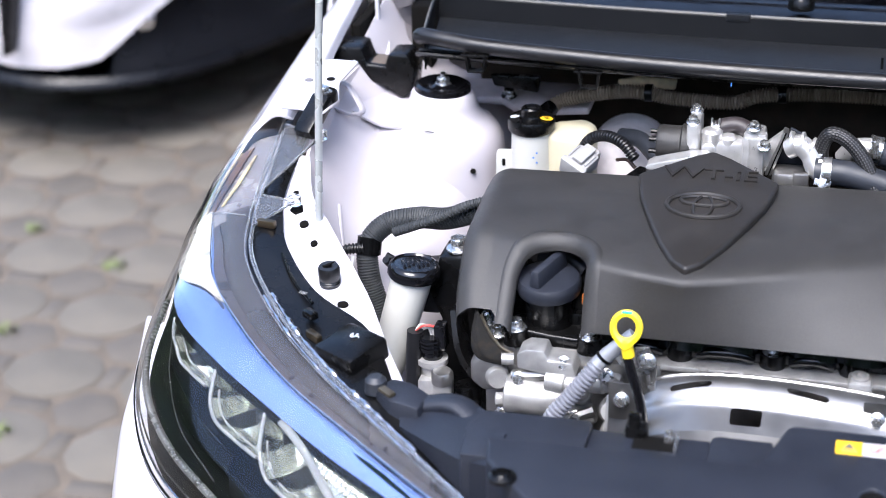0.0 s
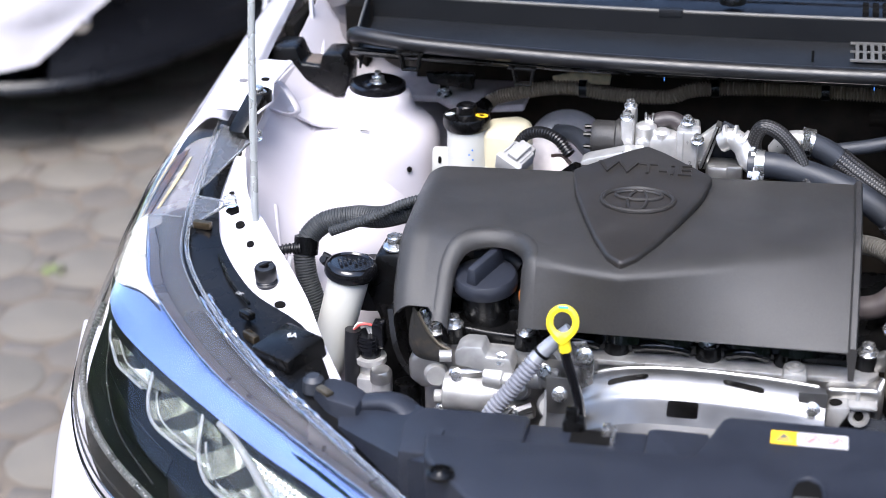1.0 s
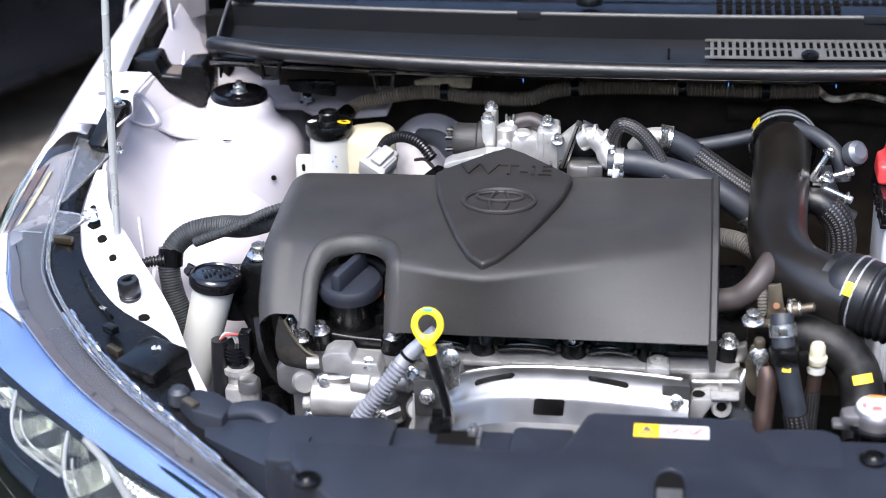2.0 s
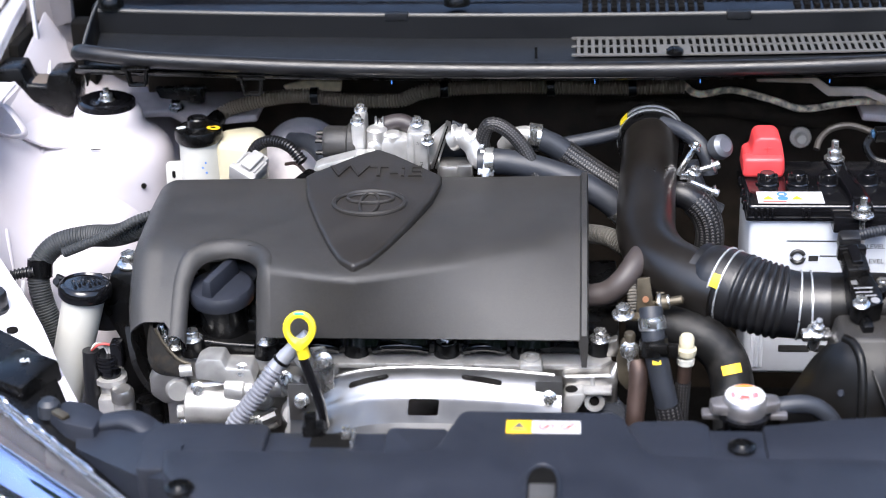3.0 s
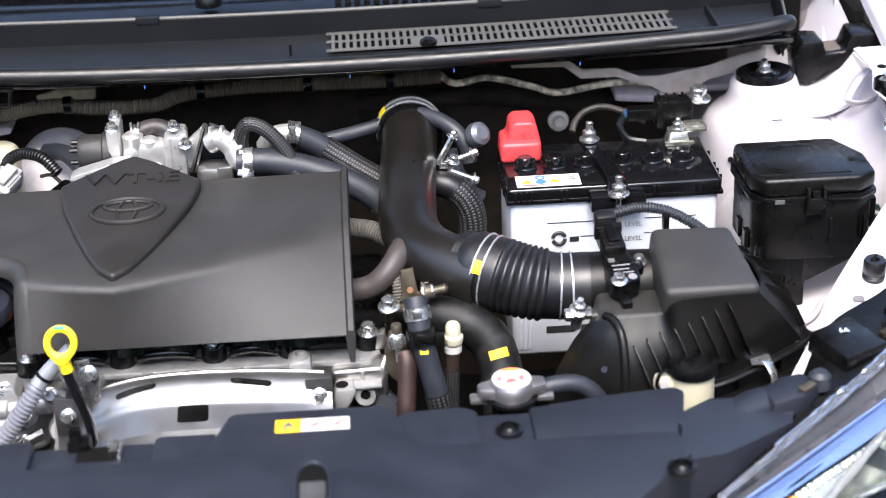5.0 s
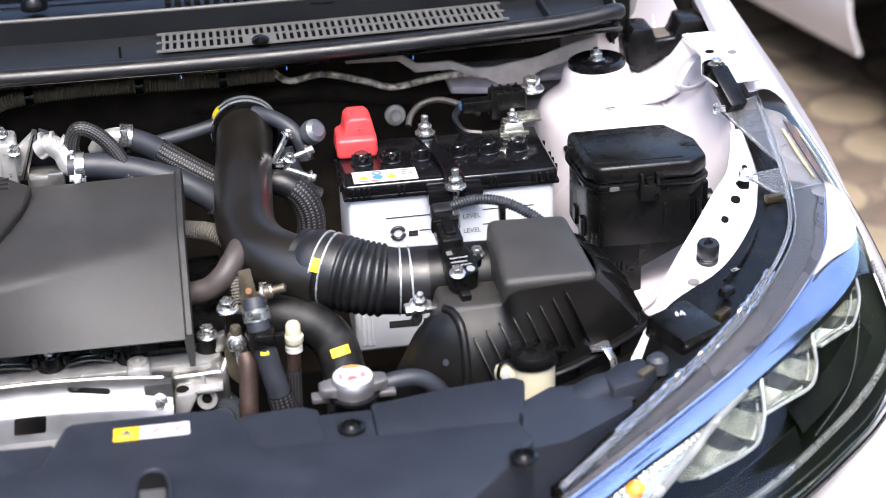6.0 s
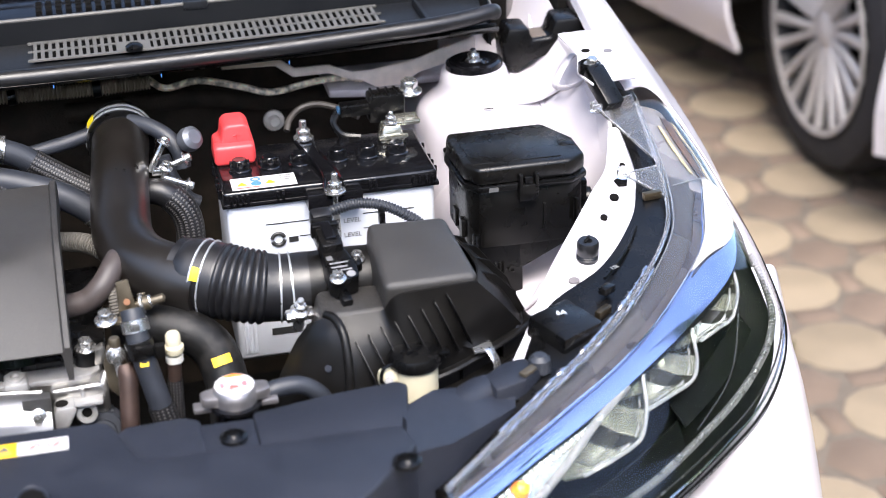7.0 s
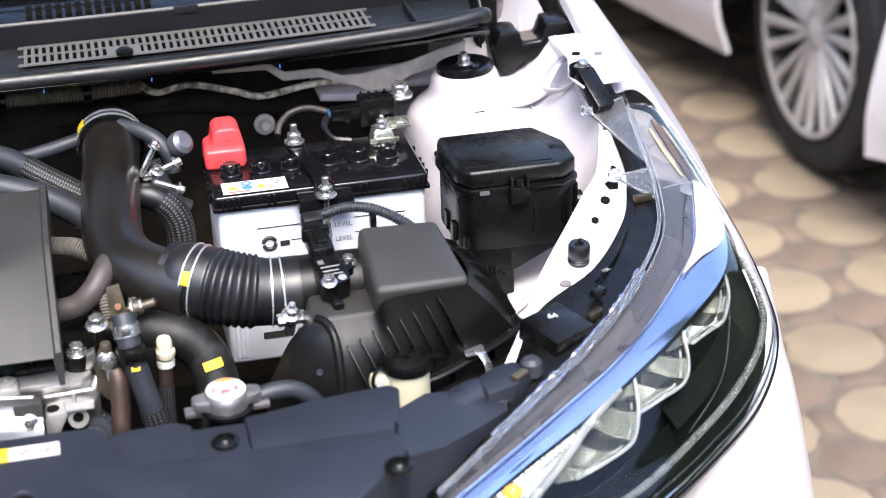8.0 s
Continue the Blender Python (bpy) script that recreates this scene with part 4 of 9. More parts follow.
def strip(side, stations, d, nu=64, nv=8):
    """A band under the lens; each station is u and the band's upper and lower w; d may vary across the band."""
    line = spline(stations, 10)

    def at(f, g_):
        q = along(line, f)
        return lamp(side, q.x, q.y + (q.z - q.y) * g_, d(f, g_) if callable(d) else d)

    return sheet(at, nu, nv)


def lamp_line(side, pts, r, n=8):
    return tube([lamp(side, *p) for p in pts], r, n, 6)


BLADE = stuff_mat("dark_facet_reflection_and_lines", (0.05, 0.052, 0.048), 0.2, metal=0.6, vary=0.2, scale=60, bump=0.05)
PALE_REFLECTION = stuff_mat("pale_brow_reflection", (0.29, 0.275, 0.245), 0.30, metal=0.2, vary=0.08, scale=25, bump=0.03)
TAIL = stuff_mat("pale_lamp_tail", (0.125, 0.116, 0.115), 0.25, metal=0.2, vary=0.08, scale=25, bump=0.05)
AMBER_TINT = stuff_mat("brown_tail_reflection", (0.045, 0.021, 0.007), 0.35, spec=0.2, vary=0.7, scale=25, bump=0.05)
GOLD = stuff_mat("pale_gold_reflection", (0.24, 0.195, 0.10), 0.30, spec=0.3, vary=0.35, scale=25, bump=0.05)
GROOVE = stuff_mat("dark_brown_groove", (0.03, 0.025, 0.024), 0.3, vary=0.2, scale=30, bump=0.05)
PALE_RIM = stuff_mat("pale_cup_rim", (0.20, 0.205, 0.20), 0.22, metal=0.4, vary=0.05, scale=30, bump=0.0)
FLUTE = stuff_mat("grey_fluted_strip", (0.12, 0.125, 0.12), 0.3, metal=0.5, vary=0.1, scale=60, bump=0.0)
EDGE = stuff_mat("glossy_clear_edge", (0.45, 0.45, 0.49), 0.07, metal=0.95, vary=0.3, scale=150, bump=0.0, coat=1.0, spec=0.8)
LAMP_BLACK = stuff_mat("black_lamp_interior", (0.0012, 0.0014, 0.0010), 0.5, spec=0.08, vary=0.2, scale=30, bump=0.05)
SMOKED = stuff_mat("smoked_lamp_panel", (0.0018, 0.0022, 0.0018), 0.4, spec=0.06, vary=0.2, scale=30, bump=0.0)


def headlight(side):
    unit = thing("headlight", "clear-lensed headlight with a dark bezel and chrome reflectors", "headlight", (side * 0.62, 0.3, 0.72), "headlights")
    part("lens", lamp_patch(side, 0, 1, 0, 1, 0.0, 70, 36, 0.0025), LENS, unit, "clear polycarbonate lens").visible_shadow = False
    part("housing", lamp_patch(side, 0.16, 1, 0.0, 1.0, lambda f, g_: 0.014 + 0.055 * math.sin(math.pi * g_) ** 0.7 * min(1, f * 4), 50, 16), LAMP_BLACK, unit)
    part("tail_cover", strip(side, [(0.035, 0.03, 0.80), (0.08, 0.03, 0.88), (0.15, 0.03, 0.95), (0.20, 0.04, 0.97)], 0.0105), TAIL, unit, "pale mirror-bright tail of the lamp")
    # brown and gold streaks painted as what the tail mirrors
    part("tail_brown_reflection", strip(side, [(0.055, 0.30, 0.50), (0.085, 0.32, 0.55), (0.12, 0.36, 0.57), (0.165, 0.43, 0.54)], 0.0080), AMBER_TINT, unit, "brown reflection painted as a streak in the lamp's tail")
    part("tail_gold_reflection", strip(side, [(0.055, 0.50, 0.66), (0.085, 0.56, 0.72), (0.12, 0.58, 0.78), (0.185, 0.56, 0.86)], 0.0070), GOLD, unit, "pale golden reflection painted as a streak")
    part("tail_gold_reflection", strip(side, [(0.075, 0.20, 0.225), (0.10, 0.22, 0.26), (0.13, 0.26, 0.30), (0.165, 0.33, 0.36)], 0.0075), GOLD, unit)
    part("tail_slit", strip(side, [(0.075, 0.44, 0.455), (0.10, 0.47, 0.50), (0.13, 0.49, 0.515), (0.155, 0.50, 0.51)], 0.0066), GROOVE, unit)
    # bright reflection on the brow's rear end, painted as a pale strip
    part("brow_tail_reflection", strip(side, [(0.165, 0.44, 0.66), (0.22, 0.365, 0.625), (0.27, 0.325, 0.575), (0.32, 0.300, 0.485), (0.37, 0.280, 0.36), (0.42, 0.265, 0.275)], lambda f, g_: 0.0066 - 0.0030 * g_), PALE_REFLECTION, unit, "pale reflection painted at the start of the brow strip")
    part("tail_crease", lamp_line(side, [(0.150, 0.66, 0.007), (0.165, 0.48, 0.007), (0.185, 0.30, 0.007), (0.207, 0.10, 0.007)], 0.0008, 6), PALE_RIM, unit)
    part("bezel", strip(side, [(0.185, 0.05, 0.36), (0.26, 0.05, 0.24), (0.36, 0.04, 0.20), (0.50, 0.03, 0.175), (0.62, 0.03, 0.16), (0.75, 0.03, 0.14), (0.88, 0.02, 0.10), (1.0, 0.01, 0.07)], lambda f, g_: 0.0075 + 0.0050 * g_ * g_, 72, 14), BEZEL, unit, "finely ribbed grey bezel")
    part("groove", strip(side, [(0.19, 0.36, 0.40), (0.26, 0.24, 0.315), (0.36, 0.20, 0.275), (0.50, 0.175, 0.235), (0.62, 0.16, 0.225), (0.75, 0.14, 0.19), (0.88, 0.10, 0.165), (1.0, 0.07, 0.13)], 0.0110), GROOVE, unit)
    UP = [(0.185, 0.40), (0.26, 0.315), (0.36, 0.275), (0.50, 0.235), (0.62, 0.225), (0.75, 0.19), (0.88, 0.165), (1.0, 0.13)]
    LOW = [0.68, 0.60, 0.56, 0.52, 0.505, 0.50, 0.495, 0.48]
    part("silver_line", lamp_line(side, [(u, w + 0.012, 0.0095) for u, w in UP], 0.0010), CHROME, unit)
    part("brow_trim", strip(side, [(u, w, q) for (u, w), q in zip(UP, LOW)], lambda f, g_: 0.0115 - 0.0025 * math.sin(math.pi / 2 * min(1.0, g_ / 0.22)) - 0.0046 * g_, 72, 24), BROW, unit, "mirror-bright brow strip reflecting the sky")
    part("brow_edge", strip(side, [(u, q, q + 0.03) for (u, w), q in zip(UP, LOW)], 0.0080), LAMP_BLACK, unit)

    def low_at(u):
        for (a, _), (b, _), p, q in zip(UP, UP[1:], LOW, LOW[1:]):
            if a <= u <= b:
                return p + (q - p) * (u - a) / (b - a) + 0.025
        return LOW[-1] + 0.025

    for (ut, uc, wc, uf, wf), deep in (((0.365, 0.430, 0.622, 0.508, 0.605), 0.020), ((0.503, 0.568, 0.652, 0.660, 0.650), 0.026), ((0.628, 0.700, 0.680, 0.808, 0.690), 0.028)):
        wc += 0.042 if side > 0 else 0.0
        wf += 0.015 if side > 0 else 0.0
        lower = [V((u, w, 0)) for u, w in ((ut, low_at(ut)), (ut + 0.4 * (uc - ut), low_at(ut) + 0.62 * (wc - low_at(ut))), (uc - 0.012, wc - 0.006), (uc + 0.012, wc + 0.004), ((uc + uf) / 2, (wc + wf) / 2 + 0.004), (uf, wf))]
        lower = spline(lower, 6)
        upper = [V((ut + (uf + 0.01 - ut) * k / 12, 0, 0)) for k in range(13)]

        def cup_at(f, g_, q=deep, lower=lower, upper=upper):
            """f runs forward, g_ from the brow down to the frame; the floor of the cup is folded into blades."""
            lo, hi = along(lower, f), along(upper, f).x
            hi = V((hi, low_at(hi), 0))
            p = hi.lerp(lo, g_)
            fold_ = 0.015 * (round(f * 9) % 2) * math.sin(math.pi * min(g_ * 0.9 + 0.08, 1))
            return lamp(side, p.x, p.y, 0.010 + q * (1 - g_) ** 0.6 * min(1, 3 * f + 0.2) + fold_)

        cup = part("reflector_cup", sheet(cup_at, 9, 3), REFLECT, unit, "bright faceted reflector cup")
        # a third of the facet columns gets a dark reflection in its colour
        cup.data.materials.append(BLADE)
        for face_ in cup.data.polygons:
            face_.use_smooth = False
            face_.material_index = 1 if (face_.index // 3) % 3 == 1 else 0
        rim = [lamp(side, p.x, p.y, 0.0085) for p in lower]
        part("cup_rim", tube(rim, 0.0018, 8, 2, flat=0.8), PALE_RIM, cup)
        inner_rim = [lamp(side, p.x, p.y - 0.022, 0.016) for p in lower[5:]]
        part("cup_lip", tube(inner_rim, 0.0011, 6, 2), PALE_RIM, cup)
    ind = part("indicator_cup", strip(side, [(0.695, 0.510, 0.522), (0.74, 0.505, 0.552), (0.80, 0.505, 0.598), (0.87, 0.505, 0.640), (1.0, 0.50, 0.68)], 0.016, 30, 6), REFLECT, unit, "finely faceted indicator reflector")
    for k in range(44):
        f = (k % 22) / 22
        u = 0.735 + 0.255 * f
        w = 0.525 + (0.025 + 0.065 * f) * (0.25 + 0.5 * (k // 22))
        part("facet", lathe([(0, 0), (0.0042, 0.0005), (0.003, 0.0028), (0, 0.0035)], towards(lamp(side, u, w, 0.0155), V((0, -0.5, 0.8))), 6), REFLECT, ind)
    part("indicator_bulb", lathe([(0, 0), (0.007, 0.001), (0.009, 0.008), (0.006, 0.016), (0, 0.018)], towards(lamp(side, 0.905, 0.575, 0.022), (side * 0.3, -0.6, 0.7)), 16), INDICATOR, unit, "orange indicator bulb")
    part("light_guide", lamp_line(side, [(0.660, 0.512, 0.009), (0.70, 0.528, 0.008), (0.74, 0.556, 0.008), (0.80, 0.608, 0.008), (0.87, 0.662, 0.008), (0.96, 0.72, 0.008)], 0.0042, 10), PALE_RIM, unit, "pale curved light guide")
    part("smoked_panel", lamp_patch(side, 0.40, 0.60, 0.70, 0.80, lambda f, g_: 0.022 + 0.01 * f, 14, 5), SMOKED, unit)
    part("smoked_panel", lamp_patch(side, 0.62, 0.86, 0.76, 0.86, lambda f, g_: 0.020 + 0.01 * g_, 14, 5), SMOKED, unit)
    part("panel_edge", lamp_line(side, [(0.36, 0.66, 0.02), (0.42, 0.72, 0.02), (0.50, 0.80, 0.02), (0.60, 0.84, 0.02)], 0.0009, 6), BLADE, unit)
    fluted = [(0.24 + 0.06 * k, 0.865 + 0.006 * math.sin(k), 0.008) for k in range(13)]
    part("fluted_strip", corrugated([lamp(side, *p) for p in fluted], 0.0030, 0.0046, 0.0008, 8), FLUTE, unit, "fluted light strip along the lower edge")
    for w, r, m_ in ((0.925, 0.0010, BLADE), (0.960, 0.0012, CHROME), (0.985, 0.0016, LAMP_BLACK)):
        part("edge_line", lamp_line(side, [(0.04 + 0.08 * k, w, 0.003 if w < 0.98 else 0.0005) for k in range(13)], r), m_, unit)
    # black carrier between the white rail and the lens
    carrier = [(0.640, 0.600, 0.928), (0.632, 0.495, 0.906), (0.620, 0.446, 0.895), (0.600, 0.400, 0.884), (0.550, 0.338, 0.869), (0.478, 0.288, 0.856), (0.425, 0.205, 0.829), (0.375, 0.15, 0.812), (0.32, 0.10, 0.80)]
    halfway = [tuple((V(a) + V(b)) / 2 + V((0, 0, 0.001))) for a, b in zip(carrier, LAMP_ROWS[0])]
    outer = [(p[0], p[1], p[2] - 0.003) for p in LAMP_ROWS[0]]
    part("carrier", skin([mirror(r, side) for r in (carrier, halfway, outer)], 6, 3, 0.010), BLACK, unit, "black headlight carrier")
    part("carrier_block", box(-0.026, 0.026, -0.024, 0.026, -0.05, 0.010, 0.004, m=Matrix.Translation((side * 0.490, 0.258, 0.852)) @ pose(0, 0, 0, 8, 0, side * 30)), BLACK, unit)
    lettering("moulded_mark", "6A", 0.0085, Matrix.Translation((side * 0.487, 0.264, 0.8650)) @ pose(0, 0, 0, 8, 0, 0), PALEINK, unit)
    lettering("moulded_mark", "12K", 0.006, Matrix.Translation((side * 0.558, 0.322, 0.8745)) @ pose(0, 0, 0, 10, 0, side * 25), GREYPLUG, unit, 0.0003)
    part("carrier_stub", lathe([(0, 0), (0.011, 0), (0.010, 0.012), (0.006, 0.016), (0, 0.016)], Matrix.Translation((side * 0.452, 0.212, 0.838)), 16), HOSE_GREY, unit)
    part("carrier_tab", box(-0.008, 0.008, -0.005, 0.005, 0, 0.008, 0.002, m=Matrix.Translation((side * 0.540, 0.290, 0.865)) @ pose(0, 0, 0, 0, 0, side * 35)), BLACK, unit)
    part("carrier_rib", tube(mirror([(0.600, 0.385, 0.884), (0.575, 0.345, 0.876), (0.545, 0.312, 0.869)], side), 0.0018, 6), BLACK, unit)
    for u in (0.26, 0.56):
        p = lamp(side, u, 0)
        part("spring_clip", box(-0.010, 0.010, -0.0035, 0.0035, -0.003, 0.005, 0.001, m=Matrix.Translation((p.x - side * 0.013, p.y + 0.004, p.z + 0.003)) @ pose(0, 0, 0, 0, 0, side * (8 if u < 0.4 else 40))), stuff_mat("dull_bronze_spring_steel", (0.11, 0.085, 0.055), 0.35, metal=0.9, bump=0.0), unit)
    for tip, a, b2 in (((0.617, 0.573, 0.936), (0.662, 0.590, 0.940), (0.650, 0.480, 0.912)), ((0.612, 0.462, 0.906), (0.652, 0.470, 0.907), (0.644, 0.418, 0.895))):
        tri = bmesh.new()
        lo = [tri.verts.new((side * p[0], p[1], p[2] - 0.001)) for p in (tip, a, b2)]
        hi = [tri.verts.new((side * p[0], p[1], p[2] + 0.002)) for p in (tip, a, b2)]
        tri.faces.new(lo[::-1]), tri.faces.new(hi)
        for i in range(3):
            tri.faces.new((lo[i], lo[(i + 1) % 3], hi[(i + 1) % 3], hi[i]))
        bmesh.ops.recalc_face_normals(tri, faces=tri.faces)
        t = part("snap_tongue", tri, CLEAR, unit, "clear moulded tongue")
        t.visible_shadow = False
        edge = bmesh.new()
        for p, q in ((tip, a), (tip, b2), (a, b2)):
            tube(mirror([tuple(V(p) + V((0, 0, 0.002))), tuple(V(q) + V((0, 0, 0.002)))], side), 0.0008, 6, bm=edge, raw=True)
        part("tongue_edge", edge, FROST, t)
        part("tongue_boss", lathe([(0.003, 0), (0.0075, 0), (0.0075, 0.009), (0.0055, 0.010), (0.003, 0.009)], Matrix.Translation((side * tip[0], tip[1], tip[2] - 0.002)), 16), FROST, t)
    part("flange_bead", lamp_line(side, [(0.02 + 0.049 * k, 0.008, -0.001) for k in range(21)], 0.0024), FROST, unit, "clear bead along the lens edge")
    part("flange_bead", lamp_line(side, [(0.02 + 0.049 * k, 0.05, -0.0006) for k in range(21)], 0.0009), FROST, unit)
    for w, r, seed in ((-0.0, 0.0030, 3.1), (0.035, 0.0018, 7.7)):
        lumps = tube([lamp(side, 0.45 + 0.02 * k, max(w, 0.0), -0.001) + V((-side * 0.002, 0.002, 0)) * (w == 0) for k in range(22)], lambda s, r=r, q=seed: max(0.0010, r * (0.7 + 1.7 * noise.noise(V((s * 70, q, 0))))), 10, 10)
        part("moulded_edge", lumps, EDGE, unit, "lumpy clear moulded edge")
    br = part("rear_bracket", box(-0.0115, 0.0115, -0.008, 0.009, 0, 0.052, 0.003, m=towards((side * 0.6345, 0.566, 0.939), (-side * 0.0215, 0.062, 0.050))), BLACK, unit)
    part("bracket_cup", lathe([(0, 0.966), (0.0125, 0.966), (0.0125, 0.9765), (0.0105, 0.978), (0.0095, 0.974), (0, 0.974)], Matrix.Translation((side * 0.6195, 0.609, 0)), 20), BLACK, br)
    part("bracket_rib", tube(mirror([(0.610, 0.606, 0.968), (0.619, 0.588, 0.957), (0.628, 0.566, 0.942)], side), 0.0025, 8), BLACK, br)
    part("bracket_bolt", bolt((side * 0.622, 0.609, 0.974), (0, -0.2, 1), 0.0062), STEEL, br)
    part("tail_block", box(-0.012, 0.012, -0.02, 0.025, -0.012, 0.008, 0.003, m=Matrix.Translation((side * 0.655, 0.605, 0.936)) @ pose(0, 0, 0, 12, 0, 0)), BLACK, unit)
    return unit


for side in (-1, 1):
    headlight(side)
    stop = thing("rubber_stop", "black threaded rubber bonnet stop on the white rail", "bonnet stop", (side * 0.540, 0.357, 0.868), "bonnet stops")
    rise = [(0, 0), (0.0108, 0), (0.0110, 0.003), (0.0101, 0.004), (0.0110, 0.0055), (0.0101, 0.0065), (0.0111, 0.008), (0.0111, 0.019), (0.0098, 0.0215), (0.0045, 0.0215), (0.004, 0.017), (0, 0.017)]
    part("stop_body", lathe(rise, Matrix.Translation((side * 0.542, 0.360, 0.867)) @ pose(0, 0, 0, 6), 28), RUBBER, stop)
    part("stop_slot", box(-0.008, 0.008, -0.0013, 0.0013, 0, 0.0007, 0, m=Matrix.Translation((side * 0.542, 0.361, 0.8885)) @ pose(0, 0, 0, 6, 0, 55)), DARK, stop)
    mount = thing("strut_mount", "black strut mount disc with a steel nut on the white tower", "strut mount", (side * 0.524, 0.75, 0.93), "strut mounts")
    at = Matrix.Translation((side * 0.5245, 0.75, 0)) @ pose(0, 0, 0.9, 0, -3 * side) @ Matrix.Translation((0, 0, -0.9))
    part("mount_disc", lathe([(0, 0.938), (0.010, 0.941), (0.014, 0.938), (0.022, 0.938), (0.029, 0.942), (0.033, 0.940), (0.0335, 0.934), (0, 0.934)], at, 40), GLOSSY, mount)
    part("mount_nut", bolt(at @ V((0, 0, 0.938)), (-0.05 * side, 0, 1), 0.0080, stud=0.017), STEEL, mount)

# ---- engine cover ----
cover = thing("engine_cover", "matt black grained plastic engine cover with an oval badge", "engine cover", (-0.19, 0.45, 0.85))
X0, X1, Y_BACK, Y_FRONT = -0.417, 0.030, 0.560, 0.336


def crease_y(x):
    """Where the flat top breaks into the sloping front."""
    t = min(max((x + 0.185) / 0.222, 0.0), 1.0) if x > -0.185 else min((-0.185 - x) / 0.20, 1.0)
    return 0.338 + (0.108 * t**1.15 if x > -0.185 else 0.075 * t**1.3)


def cover_point(x, v):
    """The cover with its crease rolled over softly."""
    d = min(0.075, 1 - v, v - 0.12)
    if d <= 0:
        return cover_raw(x, v)
    return sum((cover_raw(x, v + d * k) * w for k, w in ((-1, 0.1), (-0.6, 0.2), (-0.2, 0.2), (0.2, 0.2), (0.6, 0.2), (1, 0.1))), V((0, 0, 0)))


def cover_raw(x, v):
    """v from 0 at the rear lip over 0.12 at the rear edge and 0.55 at the crease to 1 at the front edge."""
    yc = crease_y(x)
    edge = max(0.0, (X0 + 0.020 - x) / 0.020)
    drop = 0.009 * edge**2.0
    back = Y_BACK + 0.012 * (x - X0) / (X1 - X0)
    if v < 0.12:
        f = v / 0.12
        return V((x, back + 0.004 - 0.004 * f, 0.897 + 0.0238 * math.sin(f * math.pi / 2) - drop))
    if v < 0.55:
        f = (v - 0.12) / 0.43
        return V((x, back + (yc - back) * f, 0.9208 - 0.0018 * f - drop))
    f = (v - 0.55) / 0.45
    y = yc + (Y_FRONT - yc) * f
    return V((x, y, 0.919 + (0.852 - 0.919) * (0.72 * f + 0.28 * f * f if yc > 0.35 else f**1.1) - drop))


def end_drawn_in(x, v):
    """The shell's timing end: drawn in towards the front and cut a little higher there."""
    near = min(max((-0.362 - x) / 0.055, 0.0), 1.0)
    p = cover_point(x, v if v < 0.55 else 0.55 + (v - 0.55) * (1 - 0.13 * min(near * 4, 1)))
    ahead = min(max((0.52 - p.y) / 0.18, 0.0), 1.0)
    p.x += near * (0.0085 * ahead + 0.005 * max(0.0, (0.365 - p.y) / 0.03))
    return p


ARCH_X, ARCH_R, ARCH_Y = -0.3175, 0.0345, 0.368
shell = bmesh.new()
NX, NV = 130, 64
grid = []
for i in range(NX + 1):
    x = X0 + (X1 - X0) * i / NX
    grid.append([shell.verts.new(end_drawn_in(x, j / NV)) for j in range(NV + 1)])
for i in range(NX):
    for j in range(NV):
        c = (grid[i][j].co + grid[i + 1][j + 1].co) / 2
        if abs(c.x - ARCH_X) < ARCH_R + 0.009 and (c.y < ARCH_Y or math.hypot(c.x - ARCH_X, c.y - ARCH_Y) < ARCH_R + 0.009):
            continue
        shell.faces.new((grid[i][j], grid[i + 1][j], grid[i + 1][j + 1], grid[i][j + 1]))
bmesh.ops.delete(shell, geom=[v for v in shell.verts if not v.link_faces], context="VERTS")
bmesh.ops.recalc_face_normals(shell, faces=shell.faces)
bmesh.ops.solidify(shell, geom=shell.faces[:], thickness=0.003)
part("shell", shell, COVER, cover)


def surface(x, y, lift=0.0):
    """The cover's top at a place in plan."""
    line = [cover_point(x, 0.12 + 0.88 * k / 80) for k in range(81)]
    for p, q in zip(line, line[1:]):
        if q.y <= y <= p.y:
            return V((x, y, p.z + (q.z - p.z) * (p.y - y) / max(p.y - q.y, 1e-6) + lift))
    return V((x, y, (line[-1].z if y < line[-1].y else line[0].z) + lift))


# rounded collar of the opening for the filler cap: it rolls from the top down into the opening
arch = [(ARCH_X + ARCH_R, Y_FRONT + (ARCH_Y - Y_FRONT) * k / 6, 1.0, 0.0) for k in range(6)]
arch += [(ARCH_X + ARCH_R * math.cos(a), ARCH_Y + ARCH_R * math.sin(a), math.cos(a), math.sin(a)) for a in (math.pi * k / 36 for k in range(37))]
arch += [(ARCH_X - ARCH_R, ARCH_Y - (ARCH_Y - Y_FRONT) * k / 6, -1.0, 0.0) for k in range(1, 7)]
rows = [[surface(x + nx * o, max(y + ny * o, Y_FRONT), dz) for o, dz in ((0.0165, -0.0012), (0.0145, 0.0005), (0.0115, 0.0009), (0.0085, 0.0004), (0.0058, -0.0010), (0.0035, -0.0034), (0.0016, -0.0062), (0.0004, -0.0088), (0.0, -0.0115), (0.0, -0.0145))] for x, y, nx, ny in arch]
part("opening_collar", rings(rows, closed=False, caps=False), COVER, cover)
# ends
end = [cover_point(X1, k / 40) for k in range(41)]
lip = bmesh.new()
loops = []
for k, p in enumerate(end):
    loops.append([p + V(d) for d in ((-0.002, 0, -0.002), (0.001, 0, 0.0045), (0.006, 0, 0.0045), (0.0075, 0, -0.001), (0.006, 0, -0.030), (0.001, 0, -0.030))])
part("end_rim", rings(loops, bm=lip), COVER, cover)
